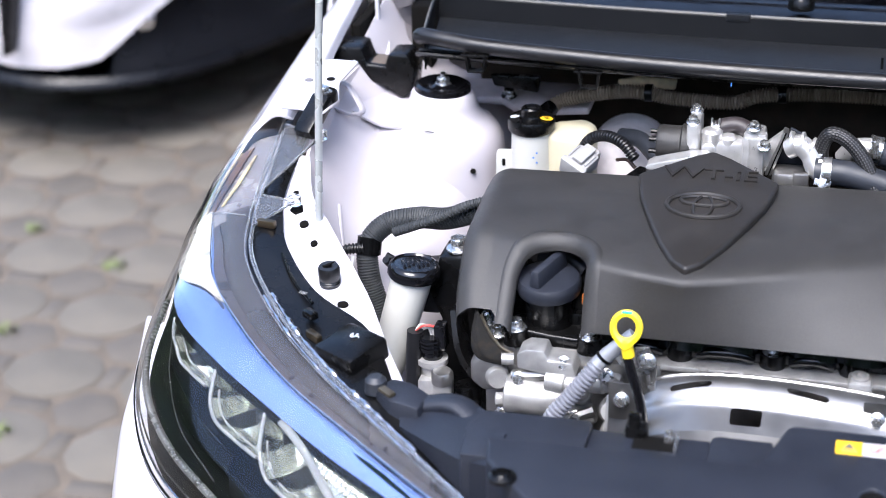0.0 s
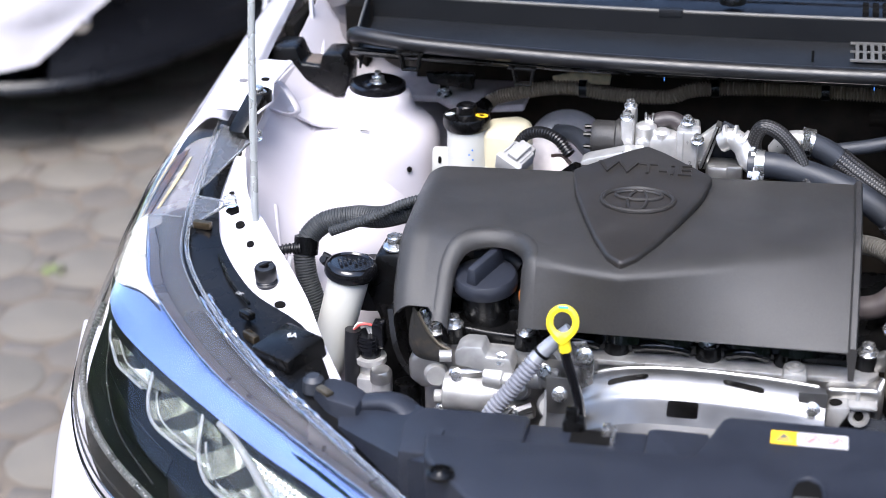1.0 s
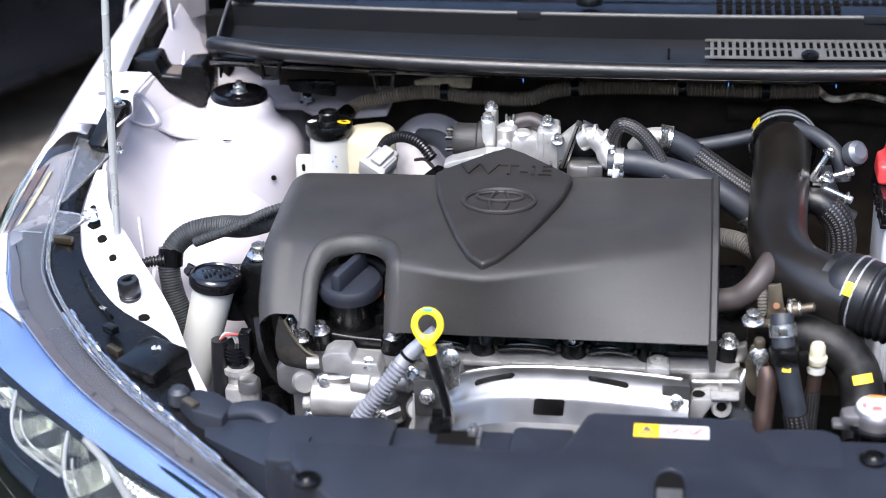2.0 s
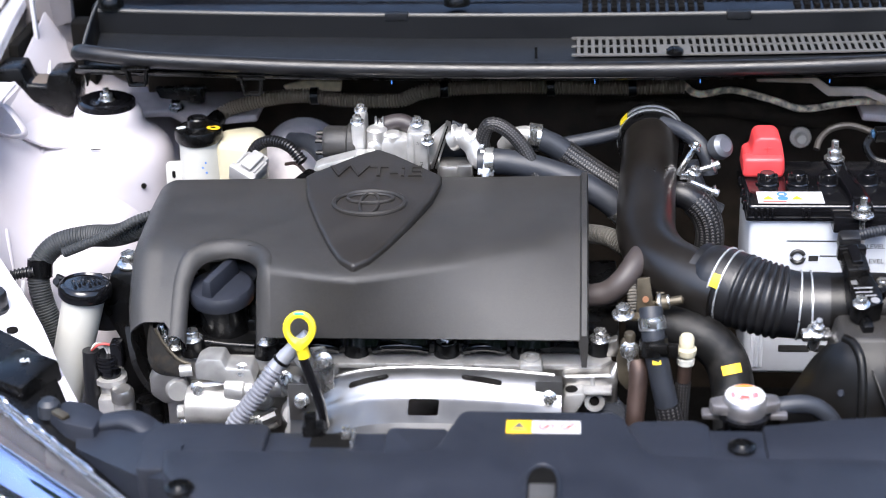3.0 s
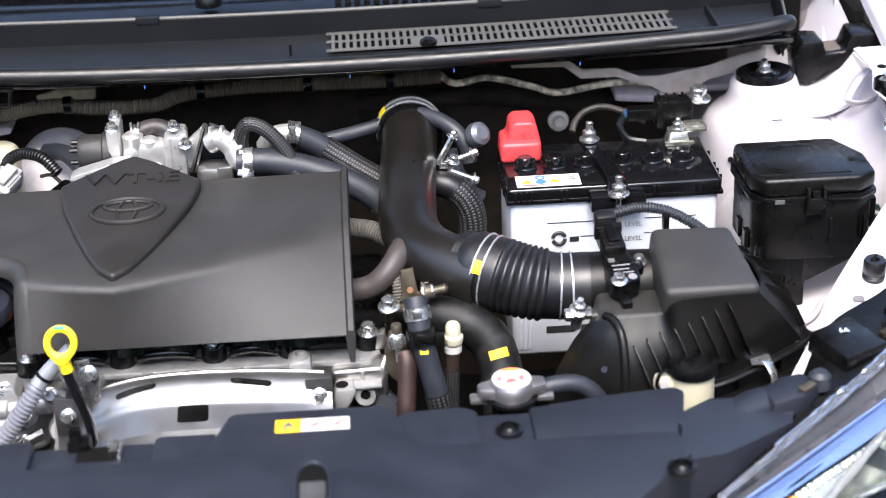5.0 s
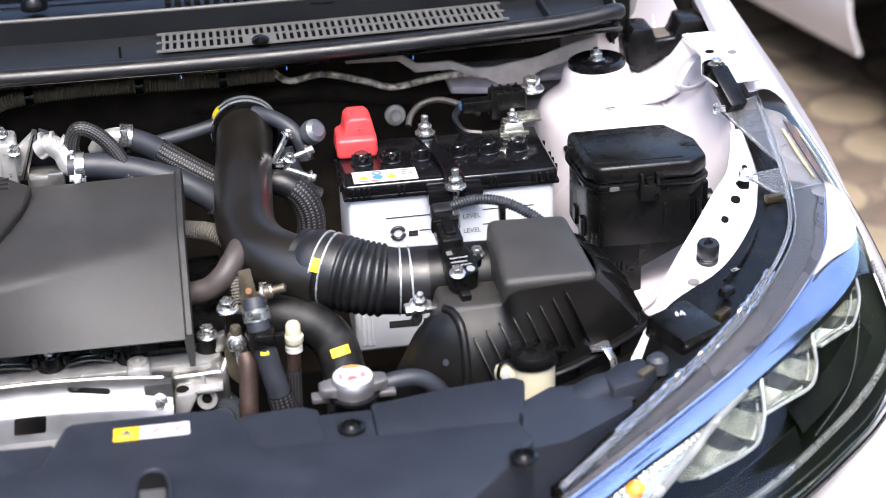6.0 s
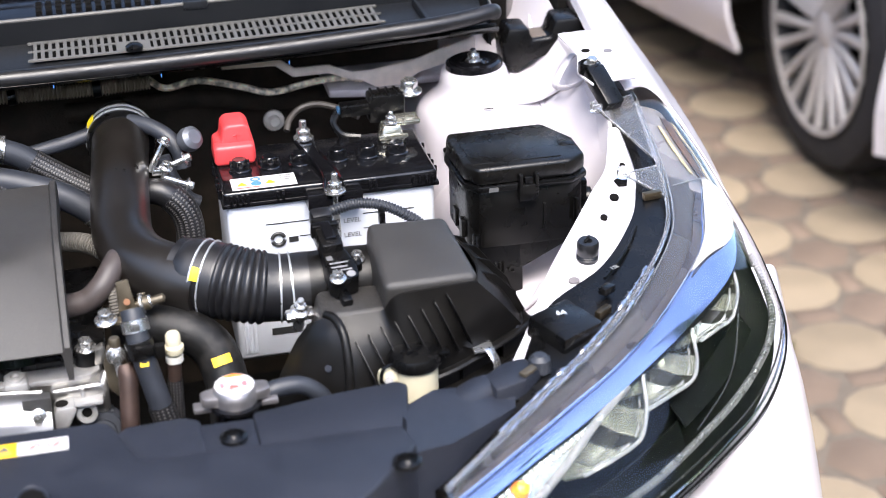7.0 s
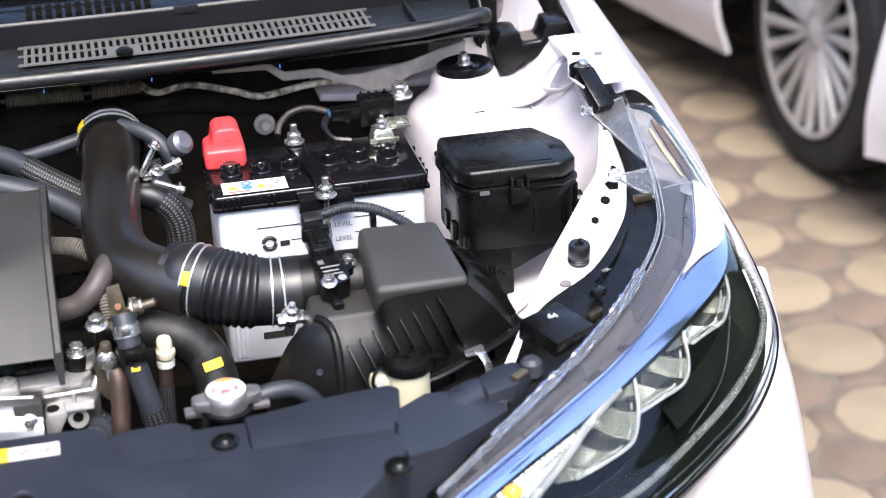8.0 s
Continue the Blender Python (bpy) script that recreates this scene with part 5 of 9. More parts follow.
loops = [[end_drawn_in(X0, k / 40) + V(d_) for d_ in ((0, 0, 0), (-0.0025, 0, -0.004), (-0.0030, 0, -0.012), (-0.0020, 0.002, -0.026))] for k in range(41)]
part("end_wall", rings(loops, closed=False, caps=False), COVER, cover)
# badge shield, its oval emblem and raised letters
half = [(0, 0.590), (0.020, 0.579), (0.045, 0.561), (0.0725, 0.541), (0.064, 0.495), (0.047, 0.442), (0.030, 0.395), (0.015, 0.362), (0, 0.347)]
shield = [(-0.186 + p, q) for p, q in half] + [(-0.186 - p, q) for p, q in half[-2:0:-1]]
tilt = Matrix.Translation((0, 0.347, 0.9165)) @ pose(0, 0, 0, 2.6) @ Matrix.Translation((0, -0.347, 0))
plate = prism(shield, -0.004, 0.0080, bevel=0.0042, seg=3)
bmesh.ops.bisect_plane(plate, geom=plate.verts[:] + plate.edges[:] + plate.faces[:], plane_co=(0, 0.528, 0), plane_no=(0, 1, 0))
for v in plate.verts:
    v.co.z += 0.17 * max(v.co.y - 0.528, 0.0)
bmesh.ops.transform(plate, matrix=tilt, verts=plate.verts)
badge = part("badge_shield", plate, stuff_mat("smooth_black_cover_plastic", (0.0205, 0.0185, 0.0172), 0.40, vary=0.1, scale=25, bump=0.1, fine=1800, spec=0.42), cover)
for rx, ry, r, cx in ((0.036, 0.027, 0.0028, 0), (0.0235, 0.0105, 0.0020, 0)):
    oval = [tilt @ V((-0.184 + cx + rx * math.cos(a), 0.478 + ry * math.sin(a) + (0.010 if ry < 0.02 else 0), 0.0092)) for a in (2 * math.pi * k / 48 for k in range(49))]
    part("emblem_ring", tube(oval, r, 8, raw=True), badge.data.materials[0], badge)
oval = [tilt @ V((-0.184 + 0.0095 * math.cos(a), 0.476 + 0.0235 * math.sin(a), 0.0090)) for a in (2 * math.pi * k / 40 for k in range(41))]
part("emblem_ring", tube(oval, 0.0018, 8, raw=True), badge.data.materials[0], badge)
lettering("raised_letters", "VVT-iE", 0.030, tilt @ Matrix.Translation((-0.184, 0.5445, 0.0116)) @ pose(0, 0, 0, 9.5) @ Matrix.Diagonal((1.15, 0.85, 1, 1)), badge.data.materials[0], badge, 0.0014)

# ---- engine: rocker cover rim, head, timing side ----
engine = thing("engine", "cast aluminium engine with a black rocker cover edge", "engine", (-0.15, 0.45, 0.5))
part("rocker_cover", prism([(-0.392, 0.376), (-0.25, 0.366), (0.055, 0.372), (0.068, 0.40), (0.068, 0.56), (-0.392, 0.55)], 0.8175, 0.829, bevel=0.003), BLACK, engine, "black plastic rocker cover edge")
part("rocker_top", box(-0.385, 0.03, 0.40, 0.54, 0.826, 0.865, 0.01), BLACK, engine)
for x in (-0.185, -0.14, -0.06, -0.015):
    part("plug_dome", lathe([(0, 0.0), (0.030, 0.0), (0.028, 0.010), (0.018, 0.016), (0, 0.017)], Matrix.Translation((x, 0.385, 0.826)) @ pose(0, 0, 0, -10), 24), GLOSSY, engine)
for x, y, z in ((-0.353, 0.368, 0.831), (-0.279, 0.368, 0.829), (-0.190, 0.372, 0.829), (-0.101, 0.372, 0.829), (-0.026, 0.372, 0.829), (0.049, 0.378, 0.829)):
    part("bolt_seat", lathe([(0, -0.014), (0.013, -0.014), (0.0125, 0.0015), (0, 0.0015)], Matrix.Translation((x, y, z)), 20), BLACK, engine)
    part("cover_bolt", bolt((x, y, z + 0.0015), (0, -0.12, 1), 0.0072), STEEL, engine)
def cast_face(f, g_):
    """The head's front wall: hollows between the ports, with a rolled lower edge."""
    x, z = -0.262 + 0.328 * f, 0.812 - 0.10 * g_
    hollow = 0.006 * math.cos((x + 0.06) / 0.0445 * math.pi) * math.sin(math.pi * min(g_ * 1.3, 1))
    return V((x, 0.3560 + hollow + 0.007 * math.sin(g_ * math.pi * 0.9) + 0.0030 * noise.noise(V((x * 40, z * 40, 3.0))), z))


part("cylinder_head", box(-0.30, 0.060, 0.372, 0.52, 0.70, 0.8175, 0.004), ALLOY, engine, "cast aluminium cylinder head")
part("timing_cover", box(-0.455, -0.392, 0.458, 0.50, 0.52, 0.832, 0.006), BLACK, engine, "black timing side cover")
part("cover_flange", prism([(-0.361, 0.831), (-0.352, 0.834), (-0.318, 0.829), (-0.272, 0.826), (-0.268, 0.817), (-0.272, 0.810), (-0.318, 0.813), (-0.356, 0.817), (-0.362, 0.822)], 0.366, 0.400, "y", 0.003, 3), BLACK, engine, "black cam cover flange")
part("head_wall", sheet(cast_face, 90, 26, 0.004), ALLOY, engine, "hollowed cast aluminium front wall")
part("head_flange", prism([(-0.245, 0.350), (-0.03, 0.350), (-0.018, 0.346), (-0.004, 0.351), (0.050, 0.352), (0.060, 0.362), (0.060, 0.376), (-0.26, 0.376)], 0.8105, 0.8165, bevel=0.0012), ALLOY_HEAD, engine)
for x in (-0.212, -0.165, -0.122, -0.078):
    part("flange_boss", lathe([(0, 0.7985), (0.0045, 0.8005), (0.0062, 0.806), (0.0062, 0.8168), (0, 0.8168)], Matrix.Translation((x, 0.3535, 0)), 16), ALLOY_HEAD, engine)
for x0, x1 in ((-0.268, -0.200), (-0.180, -0.112), (-0.091, -0.036)):
    xm = (x0 + x1) / 2
    part("plug_well", tube([(x0 + 0.008, 0.366, 0.8235), (x0 + 0.018, 0.362, 0.829), (xm, 0.360, 0.8315), (x1 - 0.018, 0.362, 0.829), (x1 - 0.008, 0.366, 0.8235)], 0.0052, 12), GLOSSY, engine)
# castings at the gearbox end
part("end_face", prism([(0.012, 0.796), (0.012, 0.8105), (0.060, 0.8125), (0.066, 0.804), (0.064, 0.778), (0.040, 0.780), (0.036, 0.797)], 0.340, 0.374, "y", 0.004, 3), ALLOY, engine)
part("end_rib", tube([(0.0415, 0.3405, 0.809), (0.0420, 0.3390, 0.797), (0.0440, 0.3385, 0.790)], 0.0022, 8), ALLOY_HEAD, engine)
part("end_web", tube([(0.066, 0.352, 0.818), (0.061, 0.346, 0.808), (0.060, 0.343, 0.797)], 0.0045, 10), ALLOY, engine)
part("end_tab", prism([(0.054, 0.8165), (0.058, 0.834), (0.066, 0.838), (0.068, 0.8165)], 0.366, 0.378, "y", 0.003), ALLOY, engine)
pad = part("bracket_boss", prism([(0.013, 0.795), (0.016, 0.8005), (0.033, 0.8015), (0.035, 0.796), (0.026, 0.780), (0.022, 0.772), (0.013, 0.772)], 0.321, 0.342, "y", 0.0018), ALLOY_HEAD, engine)
part("boss_bore", lathe([(0, 0), (0.0062, 0), (0.0062, 0.0006), (0, 0.0006)], Matrix.Translation((0.0215, 0.331, 0.8008)) @ pose(0, 0, 0, 3), 18), DARK, pad)
ear = part("round_boss", lathe([(0.0048, 0.003), (0.0056, 0.0), (0.0098, 0.0), (0.0105, 0.002), (0.0105, 0.020), (0, 0.020)], towards((0.0435, 0.331, 0.787), (0, 1, -0.25)), 24), ALLOY_HEAD, engine)
part("boss_bore", lathe([(0, 0.004), (0.0048, 0.004), (0.0048, 0.006), (0, 0.006)], towards((0.0435, 0.331, 0.787), (0, 1, -0.25)), 18), DARK, ear)
part("pad_bridge", box(0.030, 0.060, 0.327, 0.344, 0.796, 0.8005, 0.0018), ALLOY_HEAD, engine)
drum = part("ribbed_drum", lathe([(0, 0), (0.012, 0), (0.013, 0.003), (0.019, 0.003), (0.021, 0.006), (0.021, 0.030), (0, 0.030)], towards((0.056, 0.331, 0.763), (0, 1, -0.3)), 30), HOSE_GREY, engine)
for k in range(12):
    a = 2 * math.pi * k / 12
    part("drum_rib", box(-0.0012, 0.0012, 0.0195, 0.0228, 0.006, 0.028, 0.0004, m=towards((0.056, 0.331, 0.763), (0, 1, -0.3)) @ Matrix.Rotation(a, 4, "Z")), HOSE_GREY, drum)
lug = part("lifting_lug", prism([(-0.030, 0.812), (-0.0285, 0.8235), (-0.0075, 0.8235), (-0.006, 0.812), (-0.0125, 0.789), (-0.0235, 0.789)], 0.338, 0.362, "y", 0.002), ALLOY_HEAD, engine)
part("lug_bore", lathe([(0.0045, 0), (0.0085, 0), (0.0085, 0.012), (0.0045, 0.012), (0.0045, 0)], Matrix.Translation((-0.018, 0.350, 0.8150)) @ pose(0, 0, 0, 4), 20), ALLOY_HEAD, lug)
part("lug_bore", lathe([(0.003, 0), (0.006, 0), (0.006, 0.005), (0.003, 0.005), (0.003, 0)], Matrix.Translation((-0.018, 0.337, 0.799)) @ pose(0, 0, 0, 90), 18), ALLOY_HEAD, lug)
# timing-side castings: bosses, solenoid barrels and bolts
part("timing_case", prism([(-0.385, 0.70), (-0.385, 0.805), (-0.36, 0.818), (-0.25, 0.815), (-0.235, 0.78), (-0.25, 0.70)], 0.362, 0.46, "y", 0.005), ALLOY, engine)
for x, y, z, r, ln, way in ((-0.268, 0.352, 0.79, 0.012, 0.040, (1, -0.1, 0.05)), (-0.30, 0.356, 0.745, 0.013, 0.05, (1, 0, 0.2)), (-0.372, 0.362, 0.782, 0.014, 0.03, (0.3, -1, 0.2)), (-0.252, 0.352, 0.760, 0.014, 0.03, (0, -1, 0.4)), (-0.246, 0.350, 0.735, 0.018, 0.035, (0, -0.9, 0.5)), (-0.285, 0.352, 0.775, 0.011, 0.03, (0, -0.8, 0.6))):
    barrel = lathe([(0, 0), (r * 0.85, 0), (r, r * 0.15), (r, ln * 0.55), (r * 0.86, ln * 0.6), (r * 0.86, ln * 0.9), (r * 0.7, ln), (0, ln)], towards(V((x, y, z)) - V(way).normalized() * ln * 0.4, way), 24)
    part("solenoid_barrel", barrel, ALLOY_HEAD, engine)
part("main_barrel", lathe([(0, 0), (0.018, 0), (0.0195, 0.0015), (0.0195, 0.050), (0.0178, 0.053), (0.0178, 0.060), (0, 0.060)], towards((-0.358, 0.345, 0.771), (1, -0.02, 0)), 36), ALLOY_HEAD, engine, "smooth bright alloy barrel")
part("barrel_bolt", bolt((-0.3585, 0.343, 0.764), (-1, -0.3, 0.1), 0.0075), ALLOY_HEAD, engine)
part("solenoid_block", prism([(-0.345, 0.806), (-0.345, 0.822), (-0.336, 0.828), (-0.318, 0.828), (-0.314, 0.818), (-0.290, 0.817), (-0.286, 0.803), (-0.300, 0.799)], 0.334, 0.362, "y", 0.0022, 2), ALLOY_HEAD, engine)
part("block_nub", lathe([(0, 0), (0.006, 0), (0.006, 0.012), (0, 0.012)], towards((-0.350, 0.342, 0.812), (-1, -0.2, 0)), 14), ALLOY_HEAD, engine)
part("solenoid_stem", lathe([(0, 0), (0.0105, 0), (0.0105, 0.018), (0.0085, 0.020), (0.0085, 0.034), (0, 0.034)], towards((-0.316, 0.338, 0.795), (1, -0.1, -0.05)), 20), ALLOY_HEAD, engine)
part("side_casting", prism([(-0.398, 0.775), (-0.398, 0.798), (-0.388, 0.806), (-0.366, 0.806), (-0.360, 0.790), (-0.366, 0.768), (-0.384, 0.764)], 0.352, 0.375, "y", 0.009, 4), ALLOY, engine)
for x, z in ((-0.362, 0.748), (-0.305, 0.787), (-0.288, 0.752), (-0.258, 0.803), (-0.345, 0.79), (-0.318, 0.735), (-0.272, 0.73), (-0.30, 0.812)):
    part("flange_bolt", bolt((x, 0.342, z), (0, -1, 0.35), 0.0055), STEEL, engine)
for x, y0, z0, x2, z2 in ((-0.352, 0.348, 0.79, -0.30, 0.80), (-0.32, 0.346, 0.74, -0.27, 0.76), (-0.27, 0.346, 0.81, -0.245, 0.79)):
    part("web", tube([(x, y0, z0), ((x + x2) / 2, y0 - 0.004, (z0 + z2) / 2), (x2, y0, z2)], 0.006, 8), ALLOY, engine)
part("side_pouch", skin([[(-0.425, 0.385, 0.835), (-0.415, 0.365, 0.80), (-0.395, 0.355, 0.775), (-0.372, 0.352, 0.77)], [(-0.422, 0.42, 0.835), (-0.412, 0.40, 0.79), (-0.39, 0.39, 0.765), (-0.365, 0.385, 0.765)]], 6, 4, 0.006), BLACK, engine, "black moulded side guard")
part("side_pouch_front", skin([[(-0.391, 0.356, 0.856), (-0.396, 0.354, 0.824), (-0.389, 0.352, 0.803), (-0.362, 0.352, 0.797)], [(-0.388, 0.347, 0.855), (-0.386, 0.343, 0.829), (-0.377, 0.342, 0.812), (-0.357, 0.344, 0.804)], [(-0.384, 0.350, 0.854), (-0.374, 0.348, 0.834), (-0.363, 0.347, 0.821), (-0.352, 0.348, 0.815)]], 6, 5, 0.003), FOAM, engine, "speckled brown-black foam pocket")
part("pouch_rim", tube([(-0.384, 0.349, 0.854), (-0.374, 0.347, 0.8345), (-0.363, 0.346, 0.8215), (-0.352, 0.347, 0.8155)], 0.0016, 8), BRASS, engine)
part("dowel", lathe([(0, 0), (0.0055, 0), (0.0055, 0.03), (0.003, 0.034), (0, 0.034)], Matrix.Translation((-0.384, 0.372, 0.812)), 14), STEEL, engine)
part("dowel_nut", bolt((-0.373, 0.375, 0.823), (0, -0.3, 1), 0.008), STEEL, engine)
part("engine_mount", prism([(-0.465, 0.83), (-0.45, 0.868), (-0.425, 0.872), (-0.405, 0.85), (-0.415, 0.77), (-0.44, 0.77)], 0.44, 0.49, "y", 0.006), BLACK, engine)
part("mount_bolt", bolt((-0.432, 0.455, 0.872), (0, -0.1, 1), 0.009), STEEL, engine, "blue-dabbed mount bolt")
part("mount_rubber", lathe([(0, 0.80), (0.032, 0.80), (0.034, 0.832), (0.028, 0.838), (0, 0.838)], Matrix.Translation((-0.462, 0.475, 0)), 28), RUBBER, engine)
# felt black here puts the low bay's shade on the block
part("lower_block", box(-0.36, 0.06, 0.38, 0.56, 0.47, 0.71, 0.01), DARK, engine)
for x0, z0, x1, z1 in ((-0.43, 0.74, -0.44, 0.66), (-0.41, 0.75, -0.40, 0.66), (-0.455, 0.72, -0.42, 0.70)):
    part("belt_bracket", tube([(x0, 0.39, z0), ((x0 + x1) / 2, 0.385, (z0 + z1) / 2), (x1, 0.39, z1)], 0.014, 10), BLACK, engine)

# ---- oil filler cap in the arch ----
oil = thing("oil_filler_cap", "black oil filler cap with a raised grip in the cover's arch", "oil cap", (-0.325, 0.41, 0.83))
om = Matrix.Translation((-0.3245, 0.392, 0.876)) @ pose(0, 0, 0, 6)
part("filler_neck", lathe([(0, -0.058), (0.024, -0.058), (0.024, -0.008), (0, -0.008)], om, 30), BLACK, oil)
part("cap_disc", lathe([(0, -0.013), (0.026, -0.013), (0.0315, -0.010), (0.0325, -0.006), (0.0325, 0.001), (0.030, 0.005), (0.020, 0.0065), (0, 0.007)], om, 40), PANEL, oil)
part("grip", box(-0.0065, 0.0065, -0.027, 0.027, 0.004, 0.0235, 0.003, m=om @ pose(0, 0, 0, 0, 0, -22), taper=0.002), PANEL, oil)
part("socket_block", box(-0.322, -0.285, 0.392, 0.42, 0.82, 0.842, 0.005), BLACK, oil)
part("breather_pipe", tube([(-0.345, 0.445, 0.872), (-0.315, 0.444, 0.876), (-0.295, 0.435, 0.868)], 0.007, 12), HOSE_GREY, oil)
part("orange_tab", box(-0.2915, -0.286, 0.392, 0.40, 0.852, 0.862, 0.001), ORANGE, oil)

# ---- dipstick ----
dip = thing("dipstick", "yellow ring-handled oil dipstick in a dark tube", "dipstick", (-0.215, 0.30, 0.75))
dm = Matrix.Translation((-0.2335, 0.305, 0.879)) @ pose(0, 0, 0, -22, 0, -2)
handle = bmesh.new()
loops = []
for a in (2 * math.pi * k / 40 for k in range(41)):
    s = 1.0 + 0.28 * max(0.0, -math.cos(a - 0.0)) ** 6
    out, inn = V((0.0155 * math.sin(a), 0, 0.0165 * math.cos(a) * s)), V((0.0095 * math.sin(a), 0, 0.0100 * math.cos(a)))
    loops.append([inn + V((0, -0.0028, 0)), (inn + out) / 2 + V((0, -0.0042, 0)), out + V((0, -0.0022, 0)), out + V((0, 0.0022, 0)), (inn + out) / 2 + V((0, 0.0036, 0)), inn + V((0, 0.0028, 0))])
part("ring_handle", rings(loops, caps=False, bm=handle, m=dm), YELLOW, dip, "yellow plastic ring handle")
part("green_dab", box(-0.005, 0.005, -0.005, -0.0025, 0.0130, 0.0155, 0.0005, m=dm), stuff_mat("green_paint_dab", (0.05, 0.55, 0.3), 0.4, bump=0.0), dip)
part("tube", tube([(-0.2325, 0.302, 0.853), (-0.2275, 0.300, 0.835), (-0.2205, 0.298, 0.813), (-0.2145, 0.296, 0.782), (-0.211, 0.296, 0.71)], 0.0048, 12), GLOSSY, dip)
part("tube_collar", lathe([(0, 0), (0.006, 0), (0.006, 0.010), (0.004, 0.012), (0, 0.012)], towards((-0.2305, 0.302, 0.850), (-0.2, 0.05, 1)), 16), YELLOW, dip)
part("bracket", prism([(-0.228, 0.848), (-0.214, 0.85), (-0.206, 0.83), (-0.208, 0.795), (-0.222, 0.795), (-0.226, 0.82)], 0.322, 0.325, "y", 0.0008), STEEL, dip)
part("bracket_nut", bolt((-0.2155, 0.322, 0.835), (0, -1, 0.2), 0.006), STEEL, dip)
foot = thing("hose_clip", "black plastic clip standing on the radiator cover's ledge", "clip", (-0.20, 0.17, 0.84))
part("clip_block", box(-0.213, -0.193, 0.163, 0.178, 0.842, 0.858, 0.003), BLACK, foot)
part("clip_jaw", box(-0.210, -0.199, 0.163, 0.170, 0.855, 0.871, 0.002), BLACK, foot)
part("clip_plate", box(-0.178, -0.170, 0.160, 0.172, 0.845, 0.856, 0.002), STEEL, foot)

# ---- exhaust heat shield ----
hs = thing("heat_shield", "pressed bright steel exhaust heat shield with slots", "heat shield", (-0.12, 0.3, 0.7))


def shield_line(x):
    t = (x + 0.122) / 0.131
    return 1 - (abs(t) ** 2.6 if t < 0 else 0.22 * t * t)


def plate_at(x, v):
    """A place of the plate, v from its upper edge forward to its lower lip."""
    up = max(shield_line(x), 0.0)
    ridge = 1 / (1 + math.exp(-(v - 0.42) * 45))
    lip_ = max(v - 0.9, 0.0) * 0.12
    return V((x, 0.335 - 0.067 * v * (0.4 + 0.6 * up), 0.786 + 0.036 * up - (0.024 + 0.034 * (1 - up)) * v - 0.005 * up * ridge + 0.004 * up * math.sin(min(v * 2.3, 1) * math.pi) - lip_))


SH, SN, SM = bmesh.new(), 260, 110
sg = [[SH.verts.new(plate_at(-0.256 + 0.268 * i / SN, j / SM)) for j in range(SM + 1)] for i in range(SN + 1)]


def opening(x, v):
    """How far a place of the plate lies outside the nearest opening (metres)."""
    best = 1.0
    for cx, cv, w, r, lean in ((-0.173, 0.25, 0.0160, 0.0034, -0.10), (-0.064, 0.25, 0.0160, 0.0034, 0.12)):
        px, pv = x - cx, (v - cv) * 0.075 - lean * (x - cx)
        best = min(best, math.hypot(max(abs(px) - w, 0.0), pv) - r)
    qx, qv = abs(x + 0.1185) - 0.0115, abs(v - 0.63) * 0.075 - 0.0075
    return min(best, math.hypot(max(qx, 0), max(qv, 0)) + min(max(qx, qv), 0) - 0.003)


far_in = {}
for i in range(SN + 1):
    for j in range(SM + 1):
        x, v = -0.256 + 0.268 * i / SN, j / SM
        d = opening(x, v)
        if abs(d) < 0.0011:
            gx, gv = (opening(x + 1e-4, v) - d) / 1e-4, (opening(x, v + 1e-3) - d) / (1e-3 * 0.075)
            g2 = gx * gx + gv * gv + 1e-9
            x, v = x - d * gx / g2, v - d * gv / g2 / 0.075
            sg[i][j].co = plate_at(x, v)
            d = 0.0
        far_in[i, j] = d
for i in range(SN):
    for j in range(SM):
        if any(far_in[a] > 1e-6 for a in ((i, j), (i + 1, j), (i + 1, j + 1), (i, j + 1))):
            SH.faces.new((sg[i][j], sg[i + 1][j], sg[i + 1][j + 1], sg[i][j + 1]))
bmesh.ops.delete(SH, geom=[v for v in SH.verts if not v.link_faces], context="VERTS")
bmesh.ops.recalc_face_normals(SH, faces=SH.faces)
bmesh.ops.solidify(SH, geom=SH.faces[:], thickness=0.0012)
part("plate", SH, SHEET, hs)
part("upper_bead", tube([plate_at(x, 0.01) for x in (-0.25, -0.22, -0.18, -0.122, -0.06, -0.03, 0.005)], 0.0022, 8), SHEET, hs)
for x, z in ((-0.238, 0.795), (0.000, 0.801)):
    part("mounting_ear", box(x - 0.013, x + 0.013, 0.314, 0.3155, z - 0.022, z + 0.018, 0.0006), SHEET, hs)
    part("ear_bolt", bolt((x, 0.313, z), (0, -1, 0.25), 0.0054), STEEL, hs)
# block added under the shield so that its slots look dark
part("exhaust_manifold", box(-0.235, -0.012, 0.292, 0.333, 0.70, 0.768, 0.012, 3), RUST, hs, "dark cast exhaust manifold")
part("collector", lathe([(0, 0), (0.03, 0), (0.03, 0.01), (0, 0.01)], towards((-0.123, 0.29, 0.745), (0, -0.6, 0.8)), 20), DARK, hs)
part("sensor_nut", bolt((-0.108, 0.285, 0.772), (0, -0.6, 0.8), 0.006), STEEL, hs)

